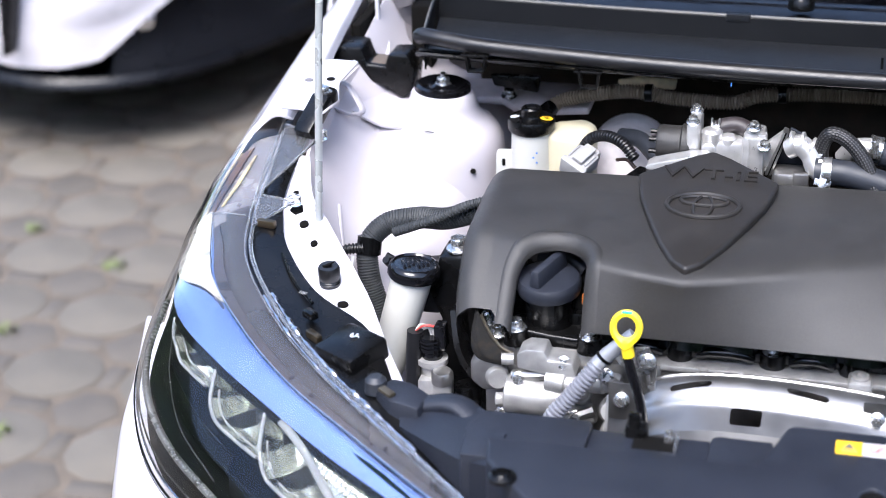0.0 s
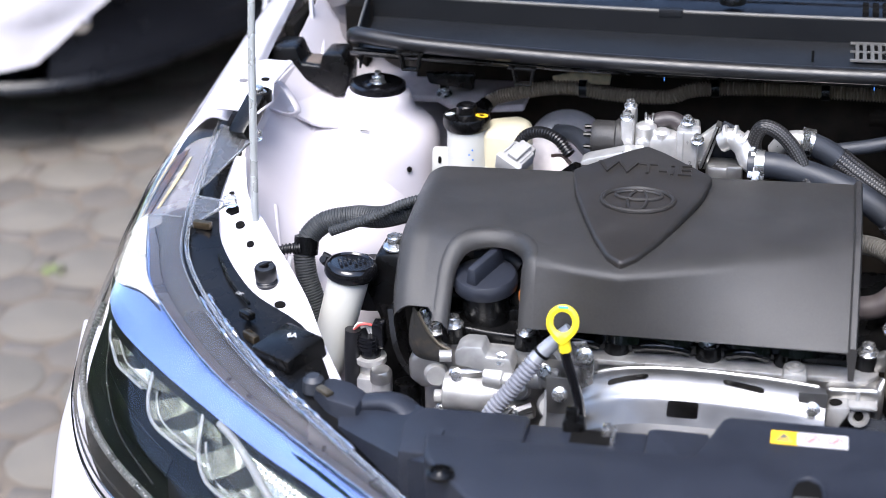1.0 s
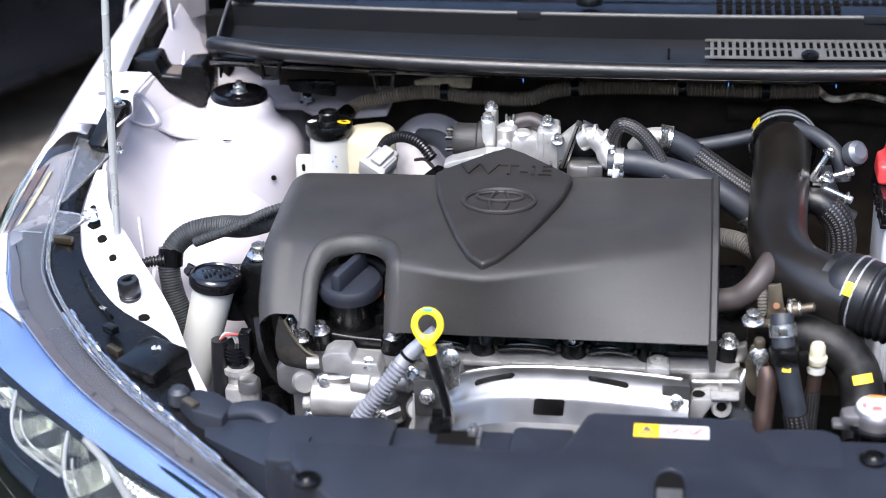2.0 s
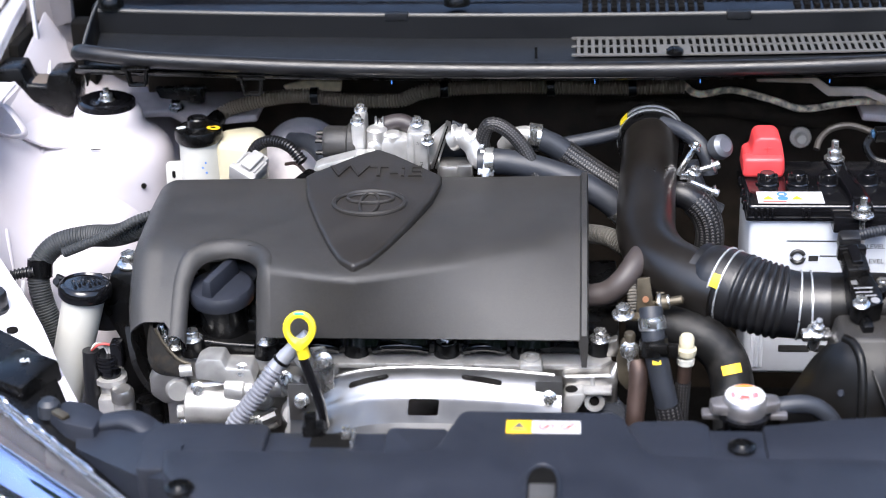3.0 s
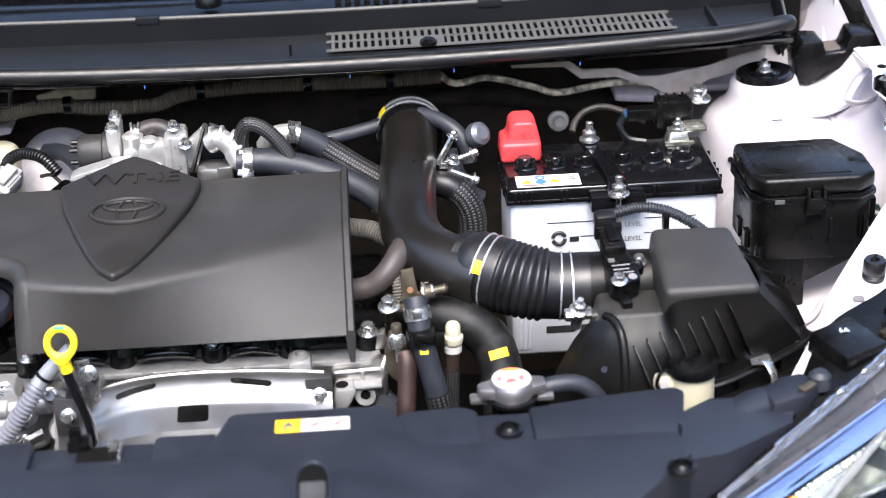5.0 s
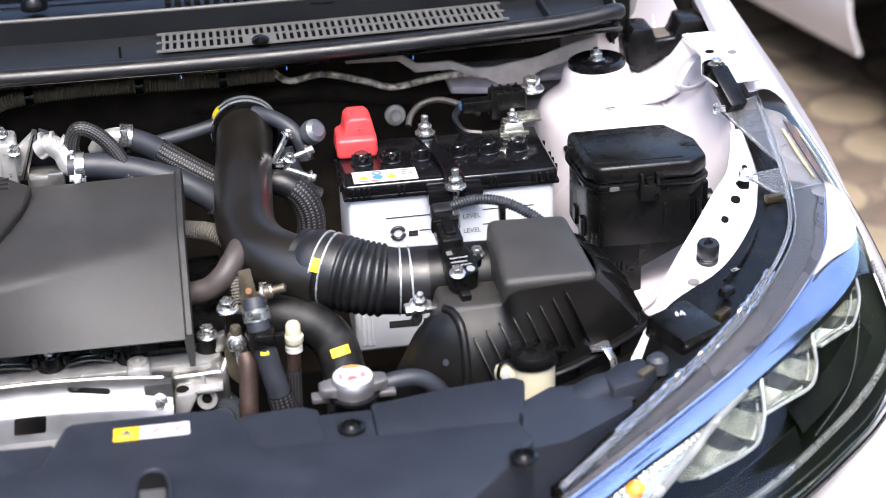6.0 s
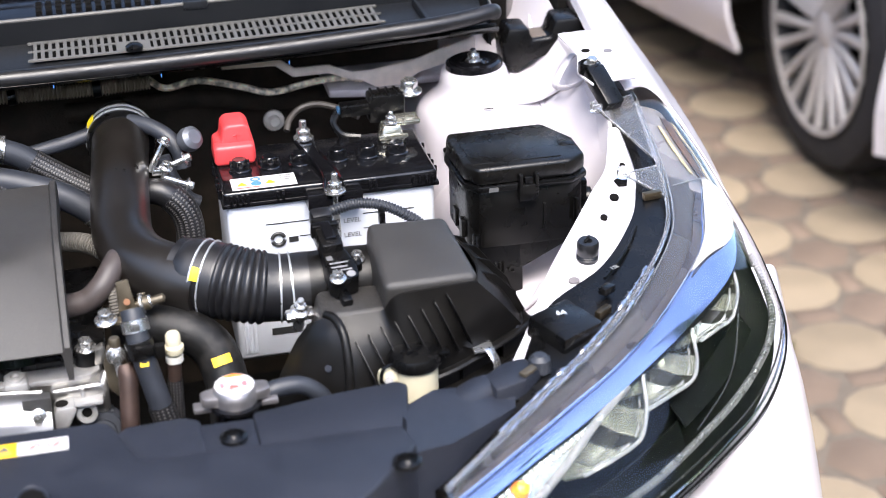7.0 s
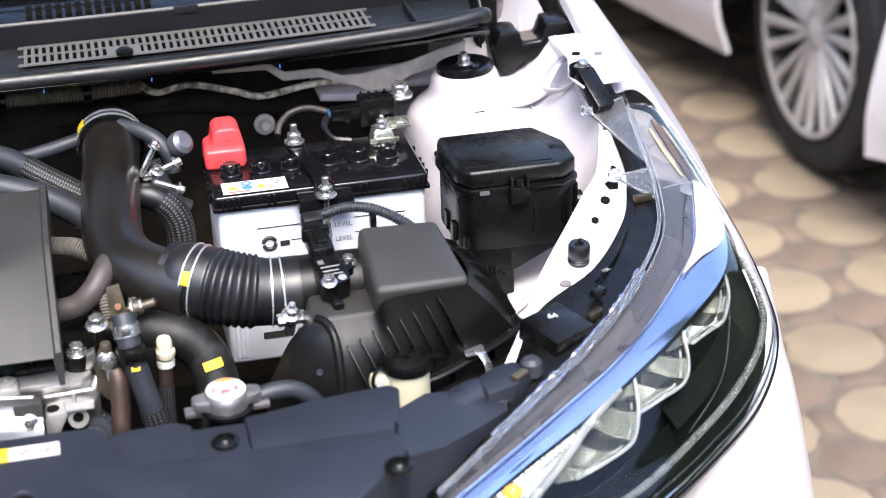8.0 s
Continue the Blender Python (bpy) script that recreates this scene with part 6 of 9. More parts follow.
# ---- grey corrugated sleeve beside the dipstick ----
loom = thing("corrugated_sleeve", "grey corrugated heat sleeve running down the engine's front", "sleeve", (-0.29, 0.33, 0.75))
part("sleeve", corrugated([(-0.263, 0.3195, 0.827), (-0.272, 0.315, 0.815), (-0.288, 0.310, 0.794), (-0.304, 0.305, 0.773), (-0.318, 0.30, 0.735)], 0.0084, 0.0044, 0.0008), stuff_mat("grey_sleeve_plastic", (0.17, 0.175, 0.20), 0.36, bump=0.05), loom)
part("sleeve_end", tube([(-0.230, 0.328, 0.860), (-0.245, 0.325, 0.846), (-0.258, 0.322, 0.833), (-0.266, 0.318, 0.824)], lambda s_: 0.0062 + 0.0016 * min(s_ / 0.03, 1), 12), stuff_mat("smooth_grey_sleeve_end", (0.30, 0.31, 0.34), 0.3, metal=0.3, bump=0.02), loom)
part("cable_tie", lathe([(0.0076, 0), (0.0090, 0), (0.0090, 0.003), (0.0076, 0.003), (0.0076, 0)], towards((-0.2555, 0.3225, 0.8355), (-0.6, -0.15, -0.75)), 16), BLACK, loom)

# ---- battery ----
battery = thing("battery", "white battery with a black lid held by a steel clamp", "battery", (0.318, 0.615, 0.69))
BX0, BX1, BY0, BY1 = 0.2045, 0.4345, 0.556, 0.678
part("case", box(BX0 + 0.003, BX1 - 0.003, BY0 + 0.003, BY1 - 0.003, 0.690, 0.878, 0.006, 3), CASE, battery, "white plastic battery case")
for x in (BX0 + 0.012, BX0 + 0.017, BX0 + 0.022):
    part("case_flute", tube([(x, BY0 + 0.0035, 0.70), (x, BY0 + 0.0035, 0.775)], 0.0022, 8), CASE, battery)
lid = part("lid", box(BX0, BX1, BY0, BY1, 0.8775, 0.8945, 0.004, 3), GLOSSY, battery, "glossy black battery lid")
part("lid_rim", box(BX0 - 0.0015, BX1 + 0.0015, BY0 - 0.0015, BY1 + 0.0015, 0.8765, 0.8815, 0.0015), GLOSSY, battery)
for x in (0.213, 0.219, 0.225, 0.2305, 0.262, 0.268, 0.361, 0.367, 0.408, 0.415, 0.4225, 0.429):
    part("lid_fin", box(x - 0.0016, x + 0.0016, BY0 - 0.0035, BY0 + 0.001, 0.8805, 0.891, 0.0008), GLOSSY, lid)
for y in (0.575, 0.592, 0.608, 0.64):
    for x in (BX0 - 0.001, BX1 + 0.001):
        part("lid_fin", box(x - 0.0025, x + 0.0025, y - 0.0018, y + 0.0018, 0.8805, 0.891, 0.0008), GLOSSY, lid)
for x in (0.2295, 0.262, 0.2945, 0.3355, 0.369, 0.4015):
    spot = Matrix.Translation((x, 0.6125, 0.894))
    plug = lathe([(0, 0), (0.0125, 0), (0.0125, 0.0025), (0.0112, 0.0036), (0, 0.0036)], spot, 28)
    lathe([(0, 0.003), (0.0082, 0.003), (0.0082, 0.0128), (0.0072, 0.0138), (0, 0.0138)], spot @ Matrix.Rotation(0.39, 4, "Z"), 8, plug)
    vent = part("vent_plug", plug, GLOSSY, battery)
    for turn in (0, 90, 180, 270):
        part("plug_wing", box(0.0074, 0.0108, -0.0022, 0.0022, 0.0030, 0.0122, 0.0008, m=spot @ pose(0, 0, 0, 0, 0, turn)), GLOSSY, vent)
lab = part("safety_label", box(0.2155, 0.2845, 0.5475 + 0.0125, 0.590, 0.8945, 0.8952, 0.0002, 1), PAPER, battery, "white safety label with small warning signs")
part("sign", prism([(0.221, 0.569), (0.233, 0.569), (0.227, 0.578)], 0.8952, 0.8955, bevel=0), AMBER, lab)
part("sign", prism([(0.251, 0.569), (0.263, 0.569), (0.257, 0.578)], 0.8952, 0.8955, bevel=0), AMBER, lab)
part("sign", lathe([(0, 0), (0.0055, 0), (0.0055, 0.0003), (0, 0.0003)], Matrix.Translation((0.242, 0.572, 0.8952)), 20), BLUEINK, lab)
part("sign", lathe([(0.003, 0), (0.0055, 0), (0.0055, 0.0003), (0.003, 0.0003), (0.003, 0)], Matrix.Translation((0.242, 0.583, 0.8952)), 20), BLUEINK, lab)
part("print_line", box(0.221, 0.245, 0.5625, 0.5645, 0.8952, 0.8955, 0), REDINK, lab)
for y in (0.575, 0.580, 0.585):
    part("print_line", box(0.268, 0.280, y, y + 0.0012, 0.8952, 0.8955, 0), GREYINK, lab)
front = BY0 + 0.0028
for z, xs in ((0.8515, ((0.247, 0.325), (0.352, 0.408))), (0.834, ((0.283, 0.324), (0.352, 0.374)))):
    for a, b in xs:
        part("level_line", box(a, b, front - 0.0004, front + 0.0004, z, z + 0.0009, 0), INK, battery)
stand = pose(0, 0, 0, 90)
for z, word in ((0.8455, "LEVEL"), (0.8285, "LEVEL")):
    lettering("level_word", word, 0.0075, Matrix.Translation((0.340, front - 0.0003, z)) @ stand, GREYINK, battery, 0.0002)
for a in (20, 200):
    arc = [V((0.2595 + 0.0068 * math.cos(radians(a + b)), front - 0.0003, 0.8335 + 0.0068 * math.sin(radians(a + b)))) for b in range(0, 151, 15)]
    part("maker_mark", tube(arc, 0.0021, 8, raw=True), INK, battery)
part("maker_bar", box(0.271, 0.281, front - 0.0004, front + 0.0004, 0.8285, 0.8345, 0), INK, battery)
part("maker_bar", box(0.245, 0.278, front - 0.0004, front + 0.0004, 0.7185, 0.7265, 0), INK, battery)
part("maker_bar", box(0.283, 0.300, front - 0.0004, front + 0.0004, 0.7185, 0.7265, 0), INK, battery)
cap = part("terminal_cover", prism([(0.2045, 0.8945), (0.2065, 0.915), (0.214, 0.918), (0.2165, 0.934), (0.222, 0.938), (0.240, 0.938), (0.2455, 0.933), (0.250, 0.912), (0.251, 0.8945)], 0.636, 0.676, "y", 0.004, 3), RED, battery, "red plastic positive terminal cover")
part("cover_step", box(0.2045, 0.249, 0.626, 0.645, 0.8945, 0.918, 0.005, 3), RED, cap)
part("plus_mark", box(0.227, 0.235, 0.6354, 0.6370, 0.925, 0.9265, 0.0003), RED, cap)
part("plus_mark", box(0.2303, 0.2317, 0.6354, 0.6370, 0.921, 0.930, 0.0003), RED, cap)
TERMINAL = stuff_mat("yellowish_tinned_lead", (0.50, 0.49, 0.42), 0.22, metal=0.85, vary=0.2, scale=80, bump=0.08)
neg = part("negative_terminal", hexa([(0.389, 0.640, 0.8945), (0.418, 0.640, 0.8945), (0.418, 0.668, 0.8945), (0.389, 0.668, 0.8945)], [(0.394, 0.645, 0.914), (0.413, 0.645, 0.914), (0.413, 0.665, 0.914), (0.394, 0.665, 0.914)], 0.003, 3), TERMINAL, battery, "brassy lead terminal clamp")
part("terminal_nut", bolt((0.4035, 0.652, 0.914), (0, 0, 1), 0.0060, stud=0.014), STEEL, neg)
part("terminal_ear", box(0.410, 0.436, 0.645, 0.672, 0.912, 0.917, 0.002), TERMINAL, neg)
part("terminal_band", box(0.387, 0.420, 0.6375, 0.6425, 0.900, 0.905, 0.001), TERMINAL, neg)
clamp = thing("battery_clamp", "black steel battery hold-down bar with threaded studs", "clamp", (0.31, 0.6, 0.9))
BAR = spline([(0.3065, 0.668, 0.900), (0.3070, 0.645, 0.9005), (0.3105, 0.620, 0.9005), (0.3165, 0.592, 0.900), (0.3205, 0.560, 0.8985), (0.3205, 0.542, 0.8915)], 6)
bar = []
for k, p in enumerate(BAR):
    wide_ = 0.0085 + 0.0035 * abs(2 * k / (len(BAR) - 1) - 1) ** 2
    bar.append([p + V(d) for d in ((-wide_, 0, 0.0028), (-wide_ + 0.0012, 0, 0.0040), (-wide_ + 0.003, 0, 0.0012), (wide_ - 0.003, 0, 0.0012), (wide_ - 0.0012, 0, 0.0040), (wide_, 0, 0.0028), (wide_, 0, -0.0012), (-wide_, 0, -0.0012))])
part("bar", rings(bar), GLOSSY, clamp, "black pressed steel bar with turned-up edges")
part("front_hook", box(0.291, 0.350, BY0 - 0.020, BY0 + 0.004, 0.8715, 0.8905, 0.002), GLOSSY, clamp)
part("front_nut", bolt((0.3205, 0.538, 0.8905), (0, 0, 1), 0.0080, stud=0.022), STEEL, clamp)
part("front_stud", tube([(0.3205, 0.538, 0.74), (0.3205, 0.538, 0.90)], 0.0042, 10), STEEL, clamp)
part("rear_nut", bolt((0.3065, 0.662, 0.903), (0, 0, 1), 0.0080, stud=0.022), STEEL, clamp)
# sensor on the negative clamp
LOOM_GREY = stuff_mat("dusty_brown_cable", (0.032, 0.027, 0.023), 0.6, bump=0.1)
sen = thing("battery_sensor", "black battery current sensor with a blue-ended plug", "sensor", (0.39, 0.68, 0.91))
part("sensor_body", box(0.384, 0.425, 0.676, 0.70, 0.905, 0.938, 0.003), BLACK, sen)
part("sensor_plug", box(0.352, 0.386, 0.678, 0.695, 0.915, 0.929, 0.002), BLACK, sen)
part("plug_tip", box(0.348, 0.353, 0.681, 0.692, 0.918, 0.926, 0.002), stuff_mat("dark_blue_plug", (0.02, 0.055, 0.11), 0.4, bump=0.0), sen)
part("plug_boot", tube([(0.350, 0.686, 0.921), (0.343, 0.68, 0.91), (0.352, 0.675, 0.897), (0.372, 0.672, 0.893)], 0.0042, 8), BLACK, sen)
for i in range(4):
    part("rib", box(0.388 + 0.009 * i, 0.391 + 0.009 * i, 0.675, 0.70, 0.936, 0.940, 0.001), BLACK, sen)
part("ground_nut", bolt((0.433, 0.690, 0.934), (0, -0.1, 1), 0.010), STEEL, sen)
part("ground_strap", tube([(0.295, 0.72, 0.890), (0.300, 0.73, 0.899), (0.313, 0.74, 0.907), (0.334, 0.74, 0.911), (0.357, 0.73, 0.907), (0.378, 0.715, 0.90)], 0.0038, 8), LOOM_GREY, sen)

# ---- fuse box ----
AIRBOX = stuff_mat("satin_black_air_cleaner_plastic", (0.0048, 0.0045, 0.0043), 0.34, spec=0.26, vary=0.15, scale=30, bump=0.10, fine=900, dirt=(0.03, 0.026, 0.022), dirt_amount=0.14)
FUSE = stuff_mat("matt_black_fuse_box_plastic", (0.0036, 0.0034, 0.0032), 0.27, spec=0.34, vary=0.15, scale=30, bump=0.12, fine=900, grain=0.2, dirt=(0.03, 0.027, 0.024), dirt_amount=0.12)
fuse = thing("fuse_box", "black plastic fuse and relay box with a clipped lid", "fuse box", (0.50, 0.5, 0.7))
FP = [(0.446, 0.480), (0.458, 0.462), (0.556, 0.462), (0.574, 0.476), (0.574, 0.520), (0.552, 0.566), (0.448, 0.566), (0.443, 0.55)]
part("lid", prism(FP, 0.911, 0.931, bevel=0.005, seg=3), FUSE, fuse, "matt black fuse box lid")
part("lid_panel", prism([(0.454, 0.474), (0.548, 0.472), (0.550, 0.51), (0.541, 0.558), (0.453, 0.558)], 0.924, 0.9322, bevel=0.0012), FUSE, fuse)
part("lid_rim", prism([((x - 0.51) * 1.03 + 0.51, (y - 0.515) * 1.03 + 0.515) for x, y in FP], 0.9035, 0.911, bevel=0.002), BLACK, fuse)
part("body", prism([((x - 0.51) * 0.97 + 0.51, (y - 0.515) * 0.96 + 0.515) for x, y in FP], 0.838, 0.904, bevel=0.004), FUSE, fuse)
for x, z0, z1 in ((0.527, 0.856, 0.885), (0.562, 0.858, 0.885)):
    part("rib", box(x - 0.0013, x + 0.0013, 0.4605, 0.468, z0, z1, 0.0005), FUSE, fuse)
for y in (0.49, 0.52):
    part("side_catch", box(0.4435, 0.448, y - 0.006, y + 0.006, 0.845, 0.865, 0.001), FUSE, fuse)
part("lower_body", prism([(0.452, 0.470), (0.458, 0.465), (0.505, 0.4655), (0.505, 0.53), (0.455, 0.55)], 0.66, 0.856, bevel=0.005), BLACK, fuse)
part("body_gusset", prism([(0.500, 0.858), (0.571, 0.858), (0.571, 0.845), (0.505, 0.812), (0.500, 0.812)], 0.4655, 0.55, "y", 0.002), FUSE, fuse)
part("latch", box(0.4985, 0.519, 0.454, 0.463, 0.893, 0.911, 0.0015), FUSE, fuse)
for x in (0.5005, 0.517):
    part("latch_prong", box(x - 0.0018, x + 0.0018, 0.4535, 0.461, 0.909, 0.9225, 0.0008), FUSE, fuse)
part("latch_tongue", box(0.5045, 0.513, 0.455, 0.461, 0.909, 0.919, 0.001), BLACK, fuse)
for x in (0.474, 0.4785, 0.483):
    part("rib", box(x - 0.0009, x + 0.0009, 0.4615, 0.468, 0.72, 0.822, 0.0005), BLACK, fuse)
part("screw_boss", lathe([(0, 0), (0.0042, 0), (0.0042, 0.003), (0.002, 0.003), (0.0018, 0.001), (0, 0.001)], towards((0.492, 0.4655, 0.812), (0, -1, 0)), 14), FUSE, fuse)
part("side_connector", lathe([(0, 0), (0.011, 0), (0.012, 0.004), (0.012, 0.014), (0.009, 0.016), (0, 0.016)], towards((0.573, 0.50, 0.868), (1, -0.2, 0)), 20), BLACK, fuse)
part("side_clip", box(0.571, 0.58, 0.485, 0.505, 0.872, 0.895, 0.002), BLACK, fuse)
part("moulded_sign", box(0.4675, 0.4775, 0.4592, 0.4600, 0.9050, 0.9095, 0), GREYINK, fuse)
part("lid_step", box(0.553, 0.571, 0.497, 0.513, 0.912, 0.933, 0.004), FUSE, fuse)
for x, y in ((0.475, 0.545), (0.484, 0.545), (0.494, 0.546), (0.503, 0.546), (0.512, 0.547)):
    part("moulded_bar", box(x - 0.0035, x + 0.0035, y - 0.002, y + 0.002, 0.9322, 0.9328, 0), FUSE, fuse)

# ---- air cleaner ----
air = thing("air_cleaner", "black ribbed plastic air cleaner housing with a spring clip", "air cleaner", (0.36, 0.32, 0.75))
part("lid_block", hexa([(0.322, 0.395, 0.845), (0.404, 0.392, 0.845), (0.411, 0.300, 0.850), (0.327, 0.298, 0.850)], [(0.328, 0.392, 0.921), (0.405, 0.387, 0.921), (0.416, 0.290, 0.902), (0.325, 0.290, 0.902)], 0.007, 3), COVER, air)
part("lid_step", hexa([(0.258, 0.358, 0.82), (0.332, 0.356, 0.82), (0.332, 0.298, 0.82), (0.262, 0.300, 0.82)], [(0.270, 0.354, 0.874), (0.332, 0.352, 0.875), (0.332, 0.302, 0.873), (0.266, 0.304, 0.872)], 0.006, 3), COVER, air)
# ribbed front and flank of the lid, from the top's edge down to the joint
FACE = ([(0.270, 0.297, 0.871), (0.300, 0.297, 0.873), (0.325, 0.295, 0.876), (0.335, 0.287, 0.893), (0.370, 0.287, 0.8965), (0.413, 0.289, 0.897)],
        [(0.277, 0.274, 0.838), (0.303, 0.276, 0.842), (0.325, 0.277, 0.845), (0.346, 0.277, 0.853), (0.386, 0.281, 0.858), (0.440, 0.301, 0.862)],
        [(0.283, 0.258, 0.803), (0.305, 0.264, 0.803), (0.325, 0.268, 0.806), (0.352, 0.272, 0.812), (0.390, 0.279, 0.819), (0.462, 0.318, 0.829)])
FLANK = ([(0.413, 0.289, 0.897), (0.420, 0.320, 0.899), (0.416, 0.360, 0.902), (0.406, 0.388, 0.905)],
         [(0.440, 0.301, 0.862), (0.447, 0.332, 0.866), (0.441, 0.370, 0.870), (0.426, 0.398, 0.873)],
         [(0.462, 0.318, 0.829), (0.469, 0.347, 0.824), (0.463, 0.377, 0.820), (0.446, 0.410, 0.815)])
part("front_face", skin(FACE, 8, 6, 0.002), AIRBOX, air)
part("flank_face", skin(FLANK, 8, 6, 0.002), AIRBOX, air)
FLANK_LINES = [spline(r, 8) for r in FLANK]


def face_point(lines, f, g_, lean=0.0):
    return along(spline([along(ln, min(f + lean * k / 2, 1.0)) for k, ln in enumerate(lines)], 6), g_)


FIN_TOP, FIN_LOW = V((0.2945, 0.2745, 0.8545)), V((0.3100, 0.2560, 0.8115))
for i in range(8):
    hi = FIN_TOP + V((0.01255, 0.00035, 0.0053)) * i
    lo = FIN_LOW + V((0.0131, 0.0022, 0.0040)) * i
    loops = []
    for g_, out in ((0.0, 0.0002), (0.12, 0.0030), (0.5, 0.0062), (0.9, 0.0085), (1.0, 0.0070)):
        p, way = hi.lerp(lo, g_), V((0.10, -0.88, 0.46))
        loops.append([p + V((-0.0010, 0.020, -0.004)), p + V((0.0010, 0.020, -0.004)), p + way * out + V((0.0005, 0, 0)), p + way * out + V((-0.0005, 0, 0))])
    part("fin", rings(loops), AIRBOX, air)
for f in (0.25, 0.48, 0.72, 0.94):
    loops = []
    for g_, out in ((0.08, 0.0005), (0.25, 0.0065), (0.6, 0.0085), (0.95, 0.007)):
        p = face_point(FLANK_LINES, f, g_)
        way = V((0.80, 0, 0.55))
        loops.append([p + V((-0.003, -0.0011, 0)), p + V((-0.003, 0.0011, 0)), p + way * out + V((0, 0.0009, 0)), p + way * out + V((0, -0.0009, 0))])
    part("side_fin", rings(loops), AIRBOX, air)
part("joint_rim", tube([V(p) + V((0.001, -0.002, -0.004)) for p in FACE[2][:-1]] + [V(p) + V((0.003, -0.001, -0.004)) for p in FLANK[2]], 0.0062, 10, flat=0.6), AIRBOX, air)
part("base_box", hexa([(0.29, 0.38, 0.64), (0.44, 0.39, 0.64), (0.44, 0.325, 0.64), (0.295, 0.272, 0.64)], [(0.285, 0.38, 0.80), (0.452, 0.40, 0.812), (0.460, 0.324, 0.824), (0.286, 0.264, 0.799)], 0.004, 2), AIRBOX, air)
for x, y in ((0.315, 0.2745), (0.355, 0.289), (0.40, 0.305), (0.44, 0.319)):
    part("base_rib", box(x - 0.0012, x + 0.0012, y - 0.004, y + 0.004, 0.70, 0.795, 0.0006), AIRBOX, air)
TRAY = spline([V(p) + V((0.001, -0.006, -0.024)) for p in FACE[2][:-1]] + [V((0.458, 0.309, 0.803))], 6)
part("tray_rim", rings([[p + V(d) for d in ((0, 0.008, 0.0015), (0, -0.003, 0.0015), (0, -0.004, 0), (0, -0.003, -0.002), (0, 0.008, -0.002))] for p in TRAY]), AIRBOX, air)
block = part("corner_block", hexa([(0.440, 0.300, 0.792), (0.470, 0.318, 0.795), (0.474, 0.345, 0.795), (0.444, 0.33, 0.792)], [(0.440, 0.300, 0.825), (0.465, 0.315, 0.829), (0.470, 0.345, 0.829), (0.444, 0.33, 0.825)], 0.0025, 2), AIRBOX, air)
part("block_pocket", box(0.448, 0.460, 0.312, 0.322, 0.8262, 0.8292, 0.0008), PANEL, block)
part("corner_web", prism([(0.300, 0.820), (0.318, 0.822), (0.316, 0.850), (0.311, 0.858)], 0.432, 0.4345, "x", 0.0008), AIRBOX, air)
clip = part("spring_clip", tube([(0.414, 0.292, 0.823), (0.420, 0.280, 0.828), (0.426, 0.270, 0.818), (0.425, 0.266, 0.801), (0.430, 0.268, 0.788), (0.440, 0.276, 0.784)], 0.0058, 8, flat=0.28), STEEL, air, "bent steel spring clip")
part("clip_tab", box(0.406, 0.426, 0.276, 0.296, 0.826, 0.8282, 0.0006), STEEL, clip)
part("clip_hinge", tube([(0.410, 0.262, 0.790), (0.432, 0.270, 0.793)], 0.0032, 8), BLACK, clip)
SCOOP = ([(0.2745, 0.292, 0.877), (0.2790, 0.275, 0.867), (0.2800, 0.262, 0.843), (0.2790, 0.255, 0.814), (0.2780, 0.253, 0.76)],
         [(0.2680, 0.294, 0.8755), (0.2660, 0.280, 0.863), (0.2640, 0.270, 0.838), (0.2620, 0.264, 0.806), (0.2600, 0.262, 0.75)],
         [(0.2600, 0.297, 0.8715), (0.2500, 0.290, 0.854), (0.2430, 0.284, 0.828), (0.2380, 0.280, 0.795), (0.2350, 0.28, 0.74)],
         [(0.2560, 0.306, 0.866), (0.2440, 0.307, 0.851), (0.2330, 0.310, 0.828), (0.2220, 0.312, 0.800), (0.2150, 0.313, 0.74)])
part("snorkel", skin(SCOOP, 6, 6, 0.003), AIRBOX, air)
part("snorkel_rim", tube([(0.2700, 0.298, 0.877), (0.2775, 0.288, 0.8765), (0.2825, 0.273, 0.867), (0.2838, 0.260, 0.843), (0.2830, 0.253, 0.814), (0.2820, 0.251, 0.77)], 0.0042, 10), AIRBOX, air)
part("snorkel_dot", lathe([(0, 0), (0.0035, 0), (0.003, 0.001), (0, 0.001)], towards((0.2655, 0.2655, 0.838), (-0.4, -0.8, 0.3)), 14), PANEL, air)
part("outlet_tube", tube([(0.262, 0.389, 0.863), (0.30, 0.388, 0.864), (0.338, 0.386, 0.864)], 0.0322, 36), AIRBOX, air)
# hot-film sensor on the outlet
GREYPRINT = stuff_mat("faded_grey_print", (0.22, 0.22, 0.23), 0.5, bump=0.0)
maf = thing("airflow_sensor", "black airflow sensor with a plug standing on the air outlet", "sensor", (0.285, 0.375, 0.88))
mm = Matrix.Translation((0.2915, 0.357, 0.893)) @ pose(0, 0, 0, 14, 0, 6)
part("sensor_body", prism([(-0.010, 0.020), (0.013, 0.020), (0.017, -0.010), (0.015, -0.026), (-0.007, -0.032), (-0.013, -0.024)], -0.012, 0.010, bevel=0.002, m=mm), BLACK, maf)
part("screw_ear", prism([(0.012, 0.016), (0.026, 0.012), (0.026, 0.000), (0.014, -0.006)], -0.008, 0.002, bevel=0.0015, m=mm), BLACK, maf)
part("vent_oval", lathe([(0, 0), (0.0042, 0), (0.0042, 0.0006), (0, 0.0006)], mm @ Matrix.Translation((0.008, -0.022, 0.010)), 18), GREYPRINT, maf)
part("sensor_plug", box(-0.011, 0.011, 0.012, 0.058, 0.0, 0.019, 0.003, m=mm), BLACK, maf)
part("plug_tab", box(-0.005, 0.005, 0.020, 0.046, 0.017, 0.0225, 0.001, m=mm), GLOSSY, maf)
